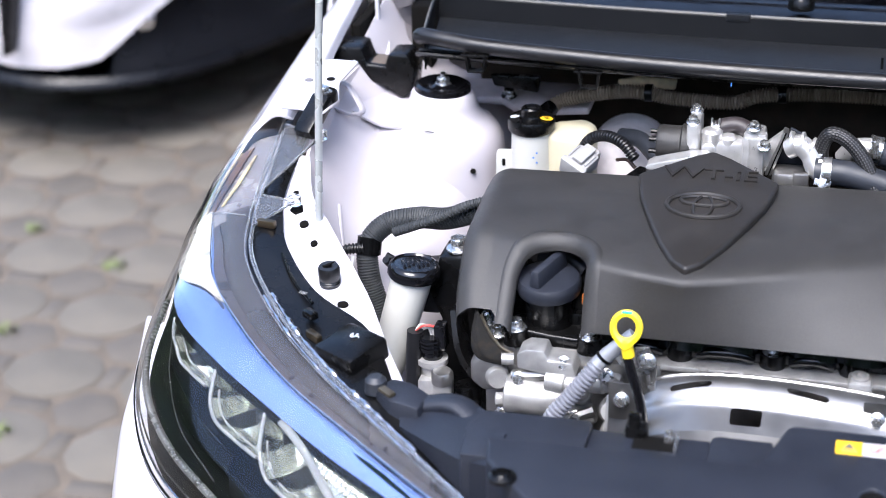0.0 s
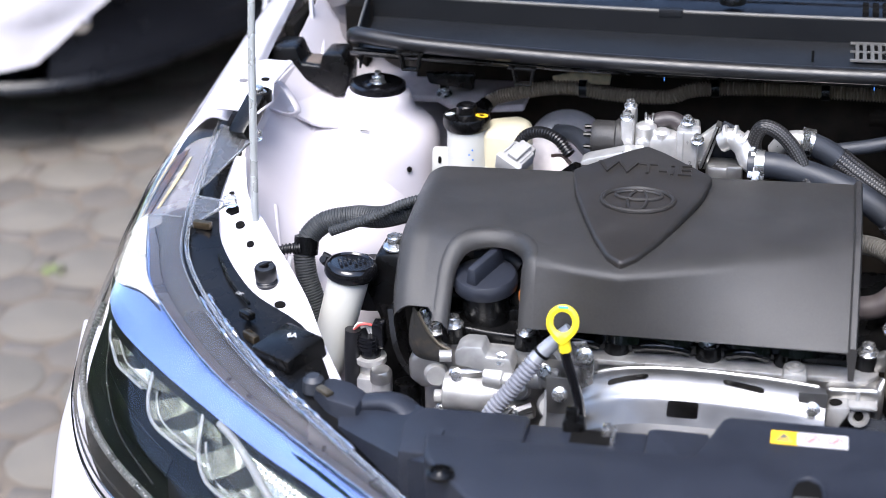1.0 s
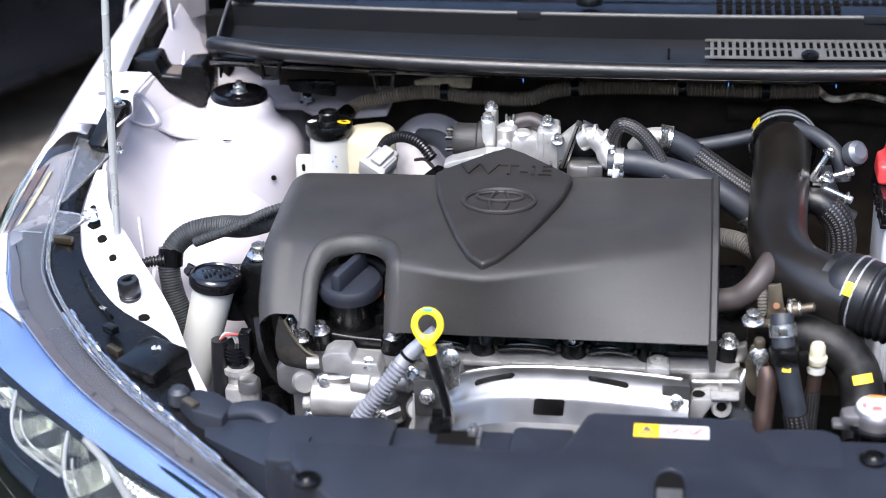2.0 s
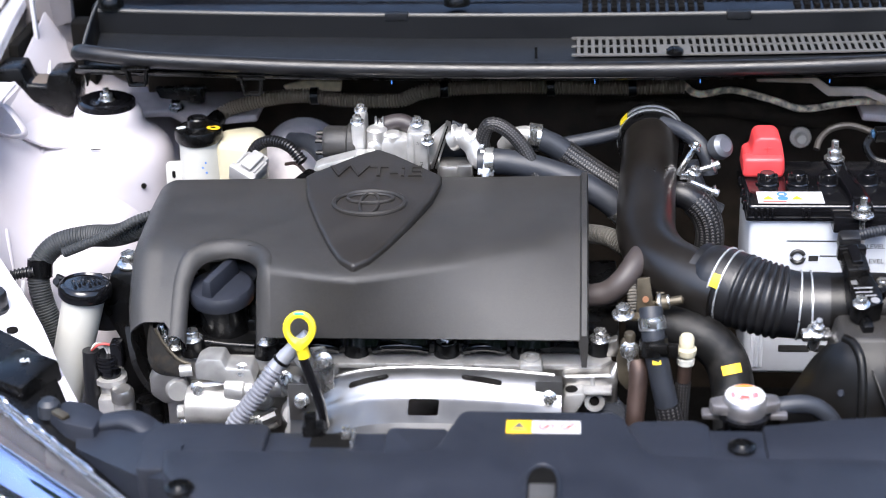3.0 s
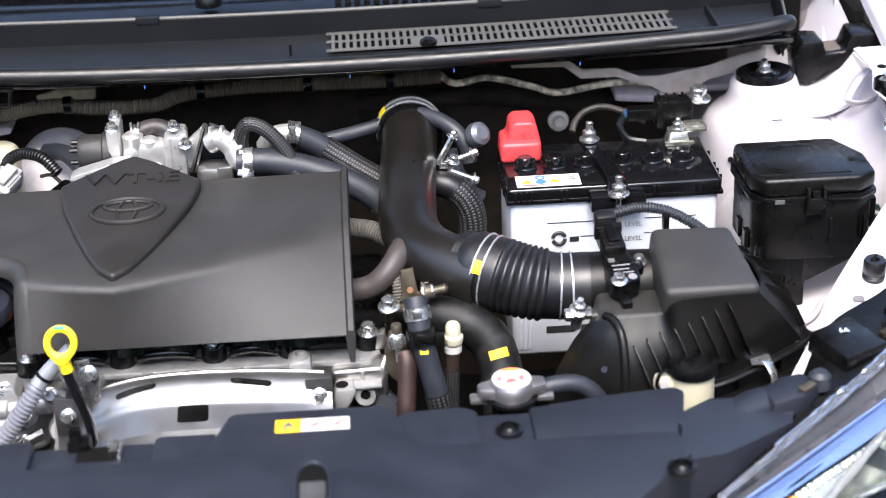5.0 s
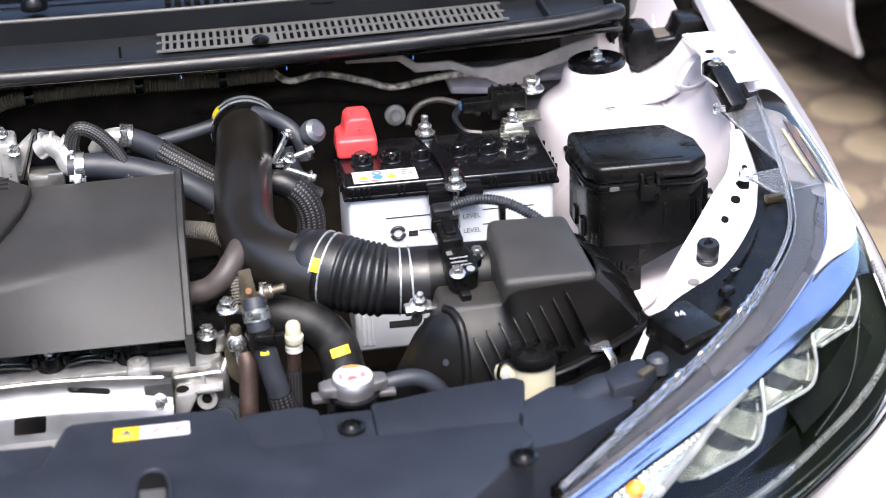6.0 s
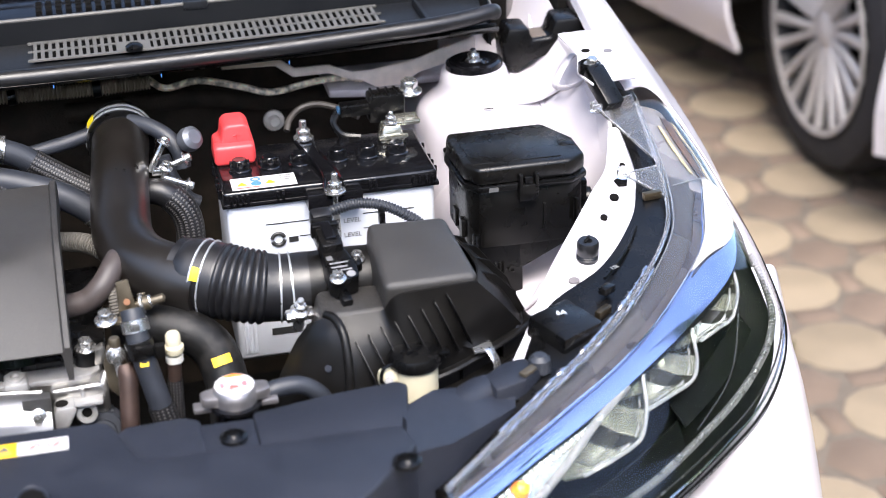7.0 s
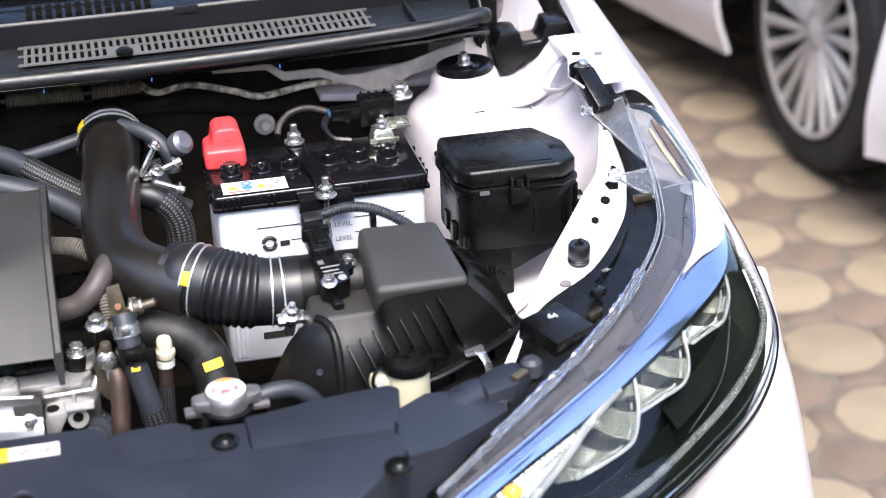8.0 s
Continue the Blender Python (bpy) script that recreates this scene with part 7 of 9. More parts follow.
part("plug_lock", box(-0.0135, 0.0135, 0.040, 0.047, 0.006, 0.0215, 0.002, m=mm), BLACK, maf)
part("plug_head", box(-0.009, 0.012, 0.054, 0.070, 0.004, 0.022, 0.004, m=mm), RUBBER, maf)
part("sensor_foot", box(-0.006, 0.004, -0.045, -0.030, -0.04, -0.002, 0.002, m=mm), BLACK, maf)
part("sensor_screw", bolt(mm @ V((-0.006, -0.026, 0.010)), (0, -0.3, 1), 0.0055), STEEL, maf)
part("sensor_screw", bolt((0.314, 0.372, 0.893), (0, -0.2, 1), 0.0055), STEEL, maf)
for y, x0, x1 in ((-0.004, -0.008, 0.010), (-0.010, -0.008, 0.008), (-0.015, -0.008, 0.011)):
    part("print_bar", box(x0, x1, y - 0.0008, y + 0.0008, 0.0101, 0.0104, 0, m=mm), GREYPRINT, maf)
part("data_square", box(-0.009, -0.003, 0.001, 0.007, 0.0101, 0.0104, 0, m=mm), GREYINK, maf)
part("loom", corrugated([(0.298, 0.432, 0.918), (0.325, 0.435, 0.922), (0.352, 0.432, 0.918), (0.378, 0.425, 0.905), (0.398, 0.42, 0.888)], 0.0052, 0.0030, 0.0006), HOSE_GREY, maf)
part("cable_tie", box(0.346, 0.352, 0.418, 0.428, 0.902, 0.918, 0.001), BLACK, maf)

# ---- intake duct ----
def arc_patch(at, way, r, wide, face, degrees):
    """A dab of paint lying round a pipe, its middle turned to face."""
    m = towards(at, way)
    f = m.to_3x3().inverted() @ V(face)
    mid = math.atan2(f.y, f.x)
    rows = []
    for h_ in (-wide / 2, wide / 2):
        rows.append([m @ V((r * math.cos(mid + radians(a)), r * math.sin(mid + radians(a)), h_)) for a in (degrees * (k / 6 - 0.5) for k in range(7))])
    b = rings(rows, closed=False, caps=False)
    bmesh.ops.solidify(b, geom=b.faces[:], thickness=0.0004)
    return b


duct = thing("intake_duct", "black moulded air intake duct with a rubber bellows", "intake duct", (0.12, 0.5, 0.85))
LINE = [(0.110, 0.775, 0.893), (0.110, 0.735, 0.900), (0.107, 0.683, 0.9055), (0.102, 0.610, 0.902), (0.098, 0.545, 0.893), (0.098, 0.497, 0.884), (0.112, 0.452, 0.877), (0.142, 0.420, 0.872), (0.168, 0.402, 0.869)]
part("pipe", tube(LINE, lambda s: 0.0325 - 0.0020 * min(s / 0.14, 1) + 0.002 * max(0, min((s - 0.3) / 0.06, 1)), 32, 10), stuff_mat("satin_black_duct_plastic", (0.0085, 0.0070, 0.0058), 0.33, spec=0.62, vary=0.08, scale=30, bump=0.03), duct)
part("inlet_collar", lathe([(0.030, -0.016), (0.0362, -0.016), (0.0374, 0), (0.0374, 0.015), (0.0366, 0.018), (0.030, 0.019)], towards((0.109, 0.722, 0.902), (0.0, -1, -0.10)), 40), BLACK, duct)
for d in (-0.009, 0.001):
    part("clamp_band", lathe([(0.0370, -0.0015), (0.0384, -0.0013), (0.0384, 0.0013), (0.0370, 0.0015), (0.0370, -0.0015)], towards(V((0.109, 0.722, 0.902)) + V((0, -1, -0.10)).normalized() * d, (0.0, -1, -0.10)), 44), STRIPE, duct, "silver clamp band")
part("paint_dab", arc_patch(V((0.109, 0.726, 0.9026)), V((0, -1, -0.10)), 0.0388, 0.014, V((-0.80, 0.1, 0.6)), 18), YELLOW, duct)
BELLOWS = spline([(0.146, 0.427, 0.877), (0.170, 0.411, 0.874), (0.204, 0.396, 0.868), (0.236, 0.391, 0.863), (0.268, 0.389, 0.863)], 40)
BL = [0.0]
for p, q in zip(BELLOWS, BELLOWS[1:]):
    BL.append(BL[-1] + (q - p).length)


def fold(s):
    """Radius of the bellows at s metres along it."""
    if s < 0.020:
        return 0.0335 + 0.0033 * math.sin(max(s - 0.008, 0) / 0.012 * math.pi / 2)
    if s < 0.044:
        return 0.0368
    if s > 0.0888:
        return 0.0338 - 0.0010 * min(1.0, (s - 0.0888) / 0.012)
    return 0.0350 - 0.0015 * (s - 0.044) / 0.045 + 0.0030 * abs(math.sin((s - 0.044) / 0.0064 * math.pi)) ** 0.7


def on_bellows(s):
    i = max(k for k in range(len(BL) - 1) if BL[k] <= s)
    return BELLOWS[i].lerp(BELLOWS[i + 1], (s - BL[i]) / (BL[i + 1] - BL[i])), (BELLOWS[i + 1] - BELLOWS[i]).normalized()


part("bellows", tube(BELLOWS, fold, 40, raw=True), RUBBER, duct, "ribbed black rubber bellows")
for s_, r in ((0.026, 0.0376), (0.034, 0.0376), (0.1035, 0.0340), (0.1145, 0.0340)):
    at, way = on_bellows(s_)
    part("clamp_band", lathe([(r - 0.001, -0.0009), (r + 0.0006, -0.0007), (r + 0.0006, 0.0007), (r - 0.001, 0.0009), (r - 0.001, -0.0009)], towards(at, way), 48), STRIPE, duct, "thin silver clamp wire")
at, way = on_bellows(0.030)
part("paint_dab", arc_patch(at, way, 0.0388, 0.009, V((-0.10, -0.86, 0.46)), 20), YELLOW, duct, "yellow paint dab")
scr = part("clamp_screw", bolt((0.2525, 0.347, 0.858), (0.05, -0.45, 0.9), 0.0065, stud=0.018), STEEL, duct)
part("screw_yoke", box(-0.014, 0.014, -0.006, 0.006, -0.007, 0.001, 0.002, m=towards((0.2525, 0.347, 0.856), (0.05, -0.45, 0.9))), STEEL, scr)
part("screw_barrel", lathe([(0, -0.026), (0.0055, -0.026), (0.0055, -0.006), (0, -0.006)], towards((0.2525, 0.347, 0.858), (0.05, -0.45, 0.9)), 14), STEEL, scr)

# ---- brake fluid reservoir ----
brake = thing("brake_reservoir", "cream brake fluid reservoir with a black ribbed cap", "reservoir", (-0.39, 0.69, 0.86))
bx, by = -0.4055, 0.700
part("neck", lathe([(0, 0.845), (0.0240, 0.845), (0.0242, 0.87), (0.0230, 0.90), (0.0228, 0.915), (0, 0.915)], Matrix.Translation((bx, by, 0)), 32), MILKY, brake)
part("lug_plate", prism([(-0.4465, 0.853), (-0.4455, 0.882), (-0.4430, 0.886), (-0.4260, 0.887), (-0.420, 0.853)], 0.690, 0.696, "y", 0.0018, 2), MILKY, brake)
part("tank_shoulder", prism([(-0.428, 0.690), (-0.424, 0.72), (-0.40, 0.728), (-0.372, 0.72), (-0.372, 0.690), (-0.40, 0.676)], 0.845, 0.866, bevel=0.006, seg=3), MILKY, brake)
part("side_tank", prism([(-0.388, 0.690), (-0.388, 0.735), (-0.352, 0.75), (-0.334, 0.735), (-0.331, 0.695), (-0.345, 0.684)], 0.840, 0.910, bevel=0.009, seg=3), CREAM, brake)
bcap = lathe([(0, 0.910), (0.0245, 0.910), (0.0262, 0.912), (0.0272, 0.915), (0.0272, 0.922), (0.0258, 0.9255), (0.0125, 0.9275), (0.0118, 0.929), (0.0116, 0.9365), (0.0100, 0.9382), (0.0080, 0.9378), (0.0075, 0.9350), (0, 0.9350)], Matrix.Translation((bx, by, 0)), 40)
bc = part("cap", bcap, BLACK, brake, "black reservoir cap with a yellow mark")
part("cap_mark", lathe([(0.0036, 0), (0.0075, 0), (0.0075, 0.0006), (0.0036, 0.0006)], Matrix.Translation((bx + 0.0185, by - 0.004, 0.9266)) @ pose(0, 0, 0, -6, 6), 20), AMBER, bc)
part("cap_mark", lathe([(0, 0), (0.0055, 0), (0.0055, 0.0005), (0, 0.0005)], Matrix.Translation((bx - 0.0185, by - 0.004, 0.9266)) @ pose(0, 0, 0, -6, -6), 18), PALEINK, bc)
for i in range(3):
    part("fin", box(bx - 0.012 + 0.007 * i, bx - 0.009 + 0.007 * i, by - 0.023, by - 0.014, 0.925, 0.9278, 0.0005), BLACK, bc)
part("lug_slot", box(-0.4385, -0.4345, 0.6885, 0.691, 0.867, 0.876, 0.0018), DARK, brake)
for i in range(4):
    part("ink_dot", lathe([(0, 0), (0.0012, 0), (0.0012, 0.0004), (0, 0.0004)], towards((-0.399 + 0.004 * (i % 2), 0.6775, 0.873 + 0.006 * i), (0.3, -1, 0)), 8), BLUEINK, brake)
plug = thing("sensor_plug", "light grey plug with a black corrugated lead", "plug", (-0.335, 0.64, 0.88))
pm = Matrix.Translation((-0.336, 0.642, 0.900)) @ pose(0, 0, 0, 20, 22, -24)
part("plug_body", box(-0.014, 0.014, -0.018, 0.013, -0.011, 0.009, 0.003, m=pm), GREYPLUG, plug)
part("plug_collar", box(-0.0165, 0.0165, -0.020, -0.012, -0.013, 0.0105, 0.002, m=pm), GREYPLUG, plug)
part("plug_lock", box(-0.007, 0.007, -0.012, 0.015, 0.0085, 0.0145, 0.002, m=pm), GREYPLUG, plug)
part("plug_boot", box(-0.010, 0.010, 0.012, 0.021, -0.009, 0.007, 0.003, m=pm), GREYPLUG, plug)
for i in range(4):
    part("plug_rib", box(-0.0135 + 0.0075 * i, -0.0110 + 0.0075 * i, -0.010, 0.009, 0.0085, 0.0108, 0.0008, m=pm), GREYPLUG, plug)
part("lead", corrugated([(-0.340, 0.662, 0.905), (-0.330, 0.660, 0.920), (-0.312, 0.655, 0.927), (-0.292, 0.645, 0.924), (-0.276, 0.635, 0.910)], 0.0058, 0.0036, 0.0009), RUBBER, plug)
part("red_wire", tube([(-0.30, 0.66, 0.897), (-0.287, 0.65, 0.902), (-0.277, 0.645, 0.895)], 0.0022, 6), RUST, plug)

# ---- brake servo behind ----
servo = thing("brake_servo", "pale painted brake servo drum against the firewall", "brake servo", (-0.33, 0.85, 0.8))
part("drum", lathe([(0, 0), (0.014, 0.002), (0.022, 0.010), (0.036, 0.016), (0.046, 0.028), (0.050, 0.045), (0.052, 0.10)], towards((-0.312, 0.765, 0.830), (0, -1, 0.1)) @ Matrix.Rotation(math.pi, 4, "X"), 40), stuff_mat("faded_grey_paint", (0.78, 0.73, 0.73), 0.35, bump=0.03), servo)
part("vacuum_hose", tube([(-0.31, 0.76, 0.885), (-0.285, 0.74, 0.89), (-0.26, 0.70, 0.885), (-0.24, 0.68, 0.87)], 0.010, 12), HOSE_GREY, servo)

# ---- throttle body and valves behind the cover ----
thr = thing("throttle_body", "cast aluminium throttle and valve assembly with a black motor", "throttle body", (-0.15, 0.66, 0.85))
part("motor", lathe([(0, 0), (0.017, 0), (0.0195, 0.004), (0.0195, 0.026), (0.022, 0.028), (0.022, 0.038), (0, 0.038)], towards((-0.256, 0.664, 0.921), (1, 0.02, -0.02)), 28), COVER, thr)
for k in range(5):
    a = k * 1.25
    part("motor_pin", tube([(-0.264, 0.664 + 0.012 * math.cos(a), 0.920 + 0.012 * math.sin(a)), (-0.256, 0.664 + 0.012 * math.cos(a), 0.920 + 0.012 * math.sin(a))], 0.0025, 8), BLACK, thr)
part("flange", box(-0.222, -0.208, 0.643, 0.690, 0.890, 0.952, 0.004), ALLOY_LIGHT, thr)
part("valve_block", box(-0.208, -0.160, 0.652, 0.690, 0.890, 0.931, 0.006), ALLOY_LIGHT, thr)
part("valve_tower", box(-0.162, -0.138, 0.648, 0.690, 0.885, 0.940, 0.005), ALLOY_LIGHT, thr)
for x, z, r in ((-0.196, 0.934, 0.012), (-0.178, 0.928, 0.010), (-0.150, 0.940, 0.009)):
    part("boss", lathe([(0, -0.01), (r, -0.01), (r, 0.004), (r * 0.7, 0.007), (0, 0.007)], Matrix.Translation((x, 0.662, z)), 18), ALLOY_LIGHT, thr)
for x, y, z in ((-0.2155, 0.650, 0.952), (-0.2155, 0.684, 0.952), (-0.150, 0.655, 0.948), (-0.192, 0.650, 0.906), (-0.170, 0.650, 0.900), (-0.138, 0.646, 0.930)):
    part("screw", bolt((x, y, z), (0, -0.4, 1), 0.0052), STEEL, thr)
part("dark_elbow", tube([(-0.196, 0.672, 0.930), (-0.186, 0.676, 0.938), (-0.168, 0.678, 0.940), (-0.150, 0.674, 0.930)], 0.0095, 14), stuff_mat("brown_black_rubber", (0.030, 0.024, 0.025), 0.45, bump=0.1), thr)
part("spring_clamp", lathe([(0.0098, -0.003), (0.0115, -0.003), (0.0115, 0.003), (0.0098, 0.003)], towards((-0.191, 0.674, 0.935), (0.8, 0.2, 0.5)), 22), STEEL, thr)
for s in (-1, 1):
    part("clamp_tang", box(-0.193 + s * 0.004 - 0.001, -0.193 + s * 0.004 + 0.001, 0.664, 0.670, 0.942, 0.951, 0.0005), STEEL, thr)
part("web", prism([(-0.147, 0.920), (-0.1185, 0.945), (-0.126, 0.918), (-0.136, 0.897), (-0.150, 0.897)], 0.655, 0.668, "y", 0.002), ALLOY_LIGHT, thr)
part("gasket_plate", prism([(-0.1185, 0.9470), (-0.1130, 0.9450), (-0.1290, 0.896), (-0.1365, 0.896)], 0.648, 0.668, "y", 0.0012), ALLOY, thr)
part("gasket_line", prism([(-0.1165, 0.9466), (-0.1150, 0.9461), (-0.1318, 0.896), (-0.1334, 0.896)], 0.6472, 0.650, "y", 0.0003), DARK, thr)
part("back_plate", prism([(-0.112, 0.944), (-0.095, 0.936), (-0.080, 0.915), (-0.100, 0.900), (-0.126, 0.900)], 0.672, 0.676, "y", 0.001), HOSE_GREY, thr)
part("tower_rib", box(-0.1560, -0.1535, 0.6455, 0.650, 0.890, 0.938, 0.0008), ALLOY_LIGHT, thr)
part("tower_ear", box(-0.146, -0.136, 0.650, 0.664, 0.930, 0.942, 0.003), ALLOY_LIGHT, thr)
part("disc_boss", lathe([(0, 0), (0.0065, 0), (0.0080, 0.001), (0.0080, 0.012), (0, 0.012)], towards((-0.198, 0.646, 0.921), (0, 1, -0.1)), 24), ALLOY_LIGHT, thr)
part("elbow_pipe", tube([(-0.112, 0.652, 0.928), (-0.100, 0.648, 0.934), (-0.088, 0.645, 0.925), (-0.082, 0.640, 0.913), (-0.070, 0.636, 0.906)], 0.0115, 16), ALLOY_LIGHT, thr)
for u in range(4):
    part("pipe_bead", lathe([(0.010, 0), (0.0135, 0.001), (0.0135, 0.004), (0.010, 0.005)], towards((-0.108 + 0.008 * u, 0.651 - 0.001 * u, 0.931 + (0.003, 0.004, 0.001, -0.006)[u]), (1, -0.1, (0.4, 0.0, -0.5, -1)[u])), 18), ALLOY_LIGHT, thr)
clampw = part("hose_clamp", box(-0.009, 0.009, -0.014, 0.014, -0.0015, 0.0015, 0.001, m=Matrix.Translation((-0.072, 0.622, 0.914)) @ pose(0, 0, 0, 62, 8, 0)), STEEL, thr)
part("clamp_lug", box(-0.004, 0.004, -0.018, 0.006, 0.0015, 0.005, 0.001, m=Matrix.Translation((-0.072, 0.622, 0.914)) @ pose(0, 0, 0, 62, 8, 0)), STEEL, clampw)
part("lower_casting", box(-0.128, -0.092, 0.636, 0.668, 0.865, 0.905, 0.006), ALLOY, thr)
part("bracket", box(-0.105, -0.088, 0.630, 0.640, 0.872, 0.908, 0.002), ALLOY, thr)
part("intake_plate", prism([(-0.262, 0.9095), (-0.255, 0.9135), (-0.214, 0.9245), (-0.195, 0.9245), (-0.195, 0.905), (-0.262, 0.905)], 0.618, 0.640, "y", 0.002), ALLOY_LIGHT, thr)
part("plate_grey", prism([(-0.282, 0.60), (-0.240, 0.59), (-0.235, 0.61), (-0.270, 0.63)], 0.897, 0.906, bevel=0.003), BLACK, thr)
part("pipe_union", tube([(-0.055, 0.690, 0.905), (-0.045, 0.684, 0.919), (-0.030, 0.680, 0.924), (-0.018, 0.678, 0.921)], 0.0105, 16), ALLOY_LIGHT, thr)
part("union_clamp", lathe([(0.012, -0.007), (0.0155, -0.007), (0.0155, 0.007), (0.012, 0.007)], towards((-0.022, 0.679, 0.922), (1, 0, -0.2)), 22), STEEL, thr)
part("clamp_ear", box(-0.026, -0.018, 0.658, 0.668, 0.920, 0.940, 0.001), STEEL, thr)


def hose(name, label_, pts, r, material, braid=None, base=None, ends=()):
    """A hose with an optional braided stretch and band clamps."""
    h = thing(name, label_, "hose", base or pts[-1], "hoses in the bay")
    part("hose", tube(pts, r, 16, 8), material, h)
    if braid:
        line = spline(pts, 8)
        a, b = int(braid[0] * (len(line) - 1)), int(braid[1] * (len(line) - 1))
        part("braided_sleeve", sleeve(line[a:b + 1], r + 0.0014), BRAID, h, "black and silver braided sleeve")
    for at, way_ in ends:
        part("band_clamp", lathe([(r, -0.005), (r + 0.0018, -0.005), (r + 0.0018, 0.005), (r, 0.005)], towards(at, way_), 24), STEEL, h)
    return h


hose("breather_hose", "black braided breather hose arching over the engine", [(-0.074, 0.655, 0.905), (-0.0775, 0.645, 0.932), (-0.070, 0.640, 0.9515), (-0.056, 0.638, 0.9505), (-0.040, 0.634, 0.938), (-0.026, 0.628, 0.918), (-0.018, 0.62, 0.898), (-0.014, 0.615, 0.88)], 0.0066, RUBBER, (0.0, 1.0))
hose("coolant_hose", "dark grey coolant hose with a braided sleeve", [(-0.020, 0.679, 0.921), (0.002, 0.68, 0.910), (0.020, 0.678, 0.897), (0.048, 0.672, 0.879), (0.080, 0.665, 0.860)], 0.0135, HOSE_GREY, (0.40, 1.0))
hose("coolant_hose", "thick dark grey coolant hose behind the engine cover", [(-0.082, 0.632, 0.912), (-0.050, 0.630, 0.912), (-0.006, 0.628, 0.902), (0.040, 0.622, 0.884), (0.078, 0.615, 0.857), (0.10, 0.61, 0.83)], 0.0145, HOSE_GREY, ends=(((-0.07, 0.631, 0.9125), (1, 0, 0)), ((0.074, 0.616, 0.861), (0.7, -0.1, -0.7))))
hose("vacuum_hose", "plain dark grey hose crossing behind the intake", [(0.00, 0.72, 0.895), (0.05, 0.72, 0.905), (0.09, 0.73, 0.912)], 0.008, HOSE_GREY)
hose("bypass_hose", "black bypass hose curving beside the intake duct", [(0.120, 0.705, 0.928), (0.140, 0.690, 0.926), (0.158, 0.675, 0.918), (0.169, 0.665, 0.903), (0.172, 0.66, 0.885)], 0.0088, HOSE_GREY)
hose("bypass_hose", "braided black hose looping beside the duct", [(0.125, 0.62, 0.880), (0.145, 0.615, 0.878), (0.163, 0.61, 0.862), (0.170, 0.605, 0.838), (0.166, 0.60, 0.80)], 0.0145, RUBBER, (0.35, 1.0))
hose("bypass_hose", "thin grey hose behind the duct", [(0.15, 0.66, 0.90), (0.158, 0.655, 0.875), (0.172, 0.65, 0.853), (0.184, 0.65, 0.845)], 0.009, HOSE_GREY)
hose("breather_hose", "short brown-black rubber hose at the cover's end", [(0.034, 0.425, 0.853), (0.056, 0.422, 0.859), (0.072, 0.424, 0.872), (0.084, 0.438, 0.884), (0.094, 0.465, 0.886)], 0.0120, stuff_mat("brownish_rubber", (0.045, 0.036, 0.034), 0.5, bump=0.1))
hose("radiator_hose", "thick black radiator hose with a yellow paint mark", [(0.09, 0.42, 0.830), (0.118, 0.39, 0.838), (0.148, 0.378, 0.834), (0.170, 0.368, 0.815), (0.178, 0.35, 0.785), (0.178, 0.32, 0.76)], 0.0215, stuff_mat("speckled_black_hose_rubber", (0.0065, 0.0063, 0.0062), 0.45, spec=0.28, vary=0.3, scale=160, bump=0.2, fine=1200, dirt=(0.06, 0.055, 0.05), dirt_amount=0.25))
hose("heater_hose", "dark grey hose with braided end and a plastic clip", [(0.0960, 0.350, 0.880), (0.0972, 0.342, 0.868), (0.1000, 0.333, 0.846), (0.1058, 0.328, 0.818), (0.1130, 0.322, 0.787), (0.117, 0.321, 0.765), (0.119, 0.320, 0.73)], 0.0112, HOSE_GREY, (0.66, 1.0), ends=(((0.0973, 0.3415, 0.867), (-0.12, 0.4, 1)),))
hose("overflow_hose", "grey overflow hose running from the radiator neck", [(0.200, 0.245, 0.832), (0.218, 0.247, 0.836), (0.240, 0.25, 0.833), (0.258, 0.252, 0.815), (0.262, 0.252, 0.79)], 0.0085, HOSE_GREY)
mark = thing("paint_mark", "yellow paint dash on the radiator hose", "paint mark", (0.166, 0.35, 0.83))
part("dash", arc_patch(V((0.1735, 0.3625, 0.806)), V((0.008, -0.018, -0.03)), 0.0221, 0.009, V((0.02, -0.8, 0.6)), 50), AMBER, mark)
hclip = thing("hose_clip", "black plastic hose clip with a yellow dab", "clip", (0.095, 0.32, 0.85))
part("clip_ring", lathe([(0.0114, -0.008), (0.0138, -0.008), (0.0138, 0.008), (0.0114, 0.008)], towards((0.0997, 0.3335, 0.847), (-0.15, 0.3, 1)), 24), BLACK, hclip)
part("clip_wing", box(0.112, 0.122, 0.326, 0.333, 0.838, 0.852, 0.0015), BLACK, hclip)
part("clip_bridge", box(0.094, 0.111, 0.318, 0.324, 0.846, 0.856, 0.0015), BLACK, hclip)
part("dab", box(-0.004, 0.004, -0.002, 0.002, -0.0005, 0.0008, 0, m=towards((0.1015, 0.3205, 0.837), (0, -1, 0.4))), AMBER, hclip)
spring = part("spring_ring", lathe([(0.0113, -0.003), (0.0126, -0.003), (0.0126, 0.003), (0.0113, 0.003)], towards((0.0970, 0.3430, 0.8705), (0.12, -0.4, -1)), 24), STEEL, hclip)
part("spring_ears", box(0.0925, 0.1015, 0.328, 0.335, 0.868, 0.876, 0.001), STEEL, spring)

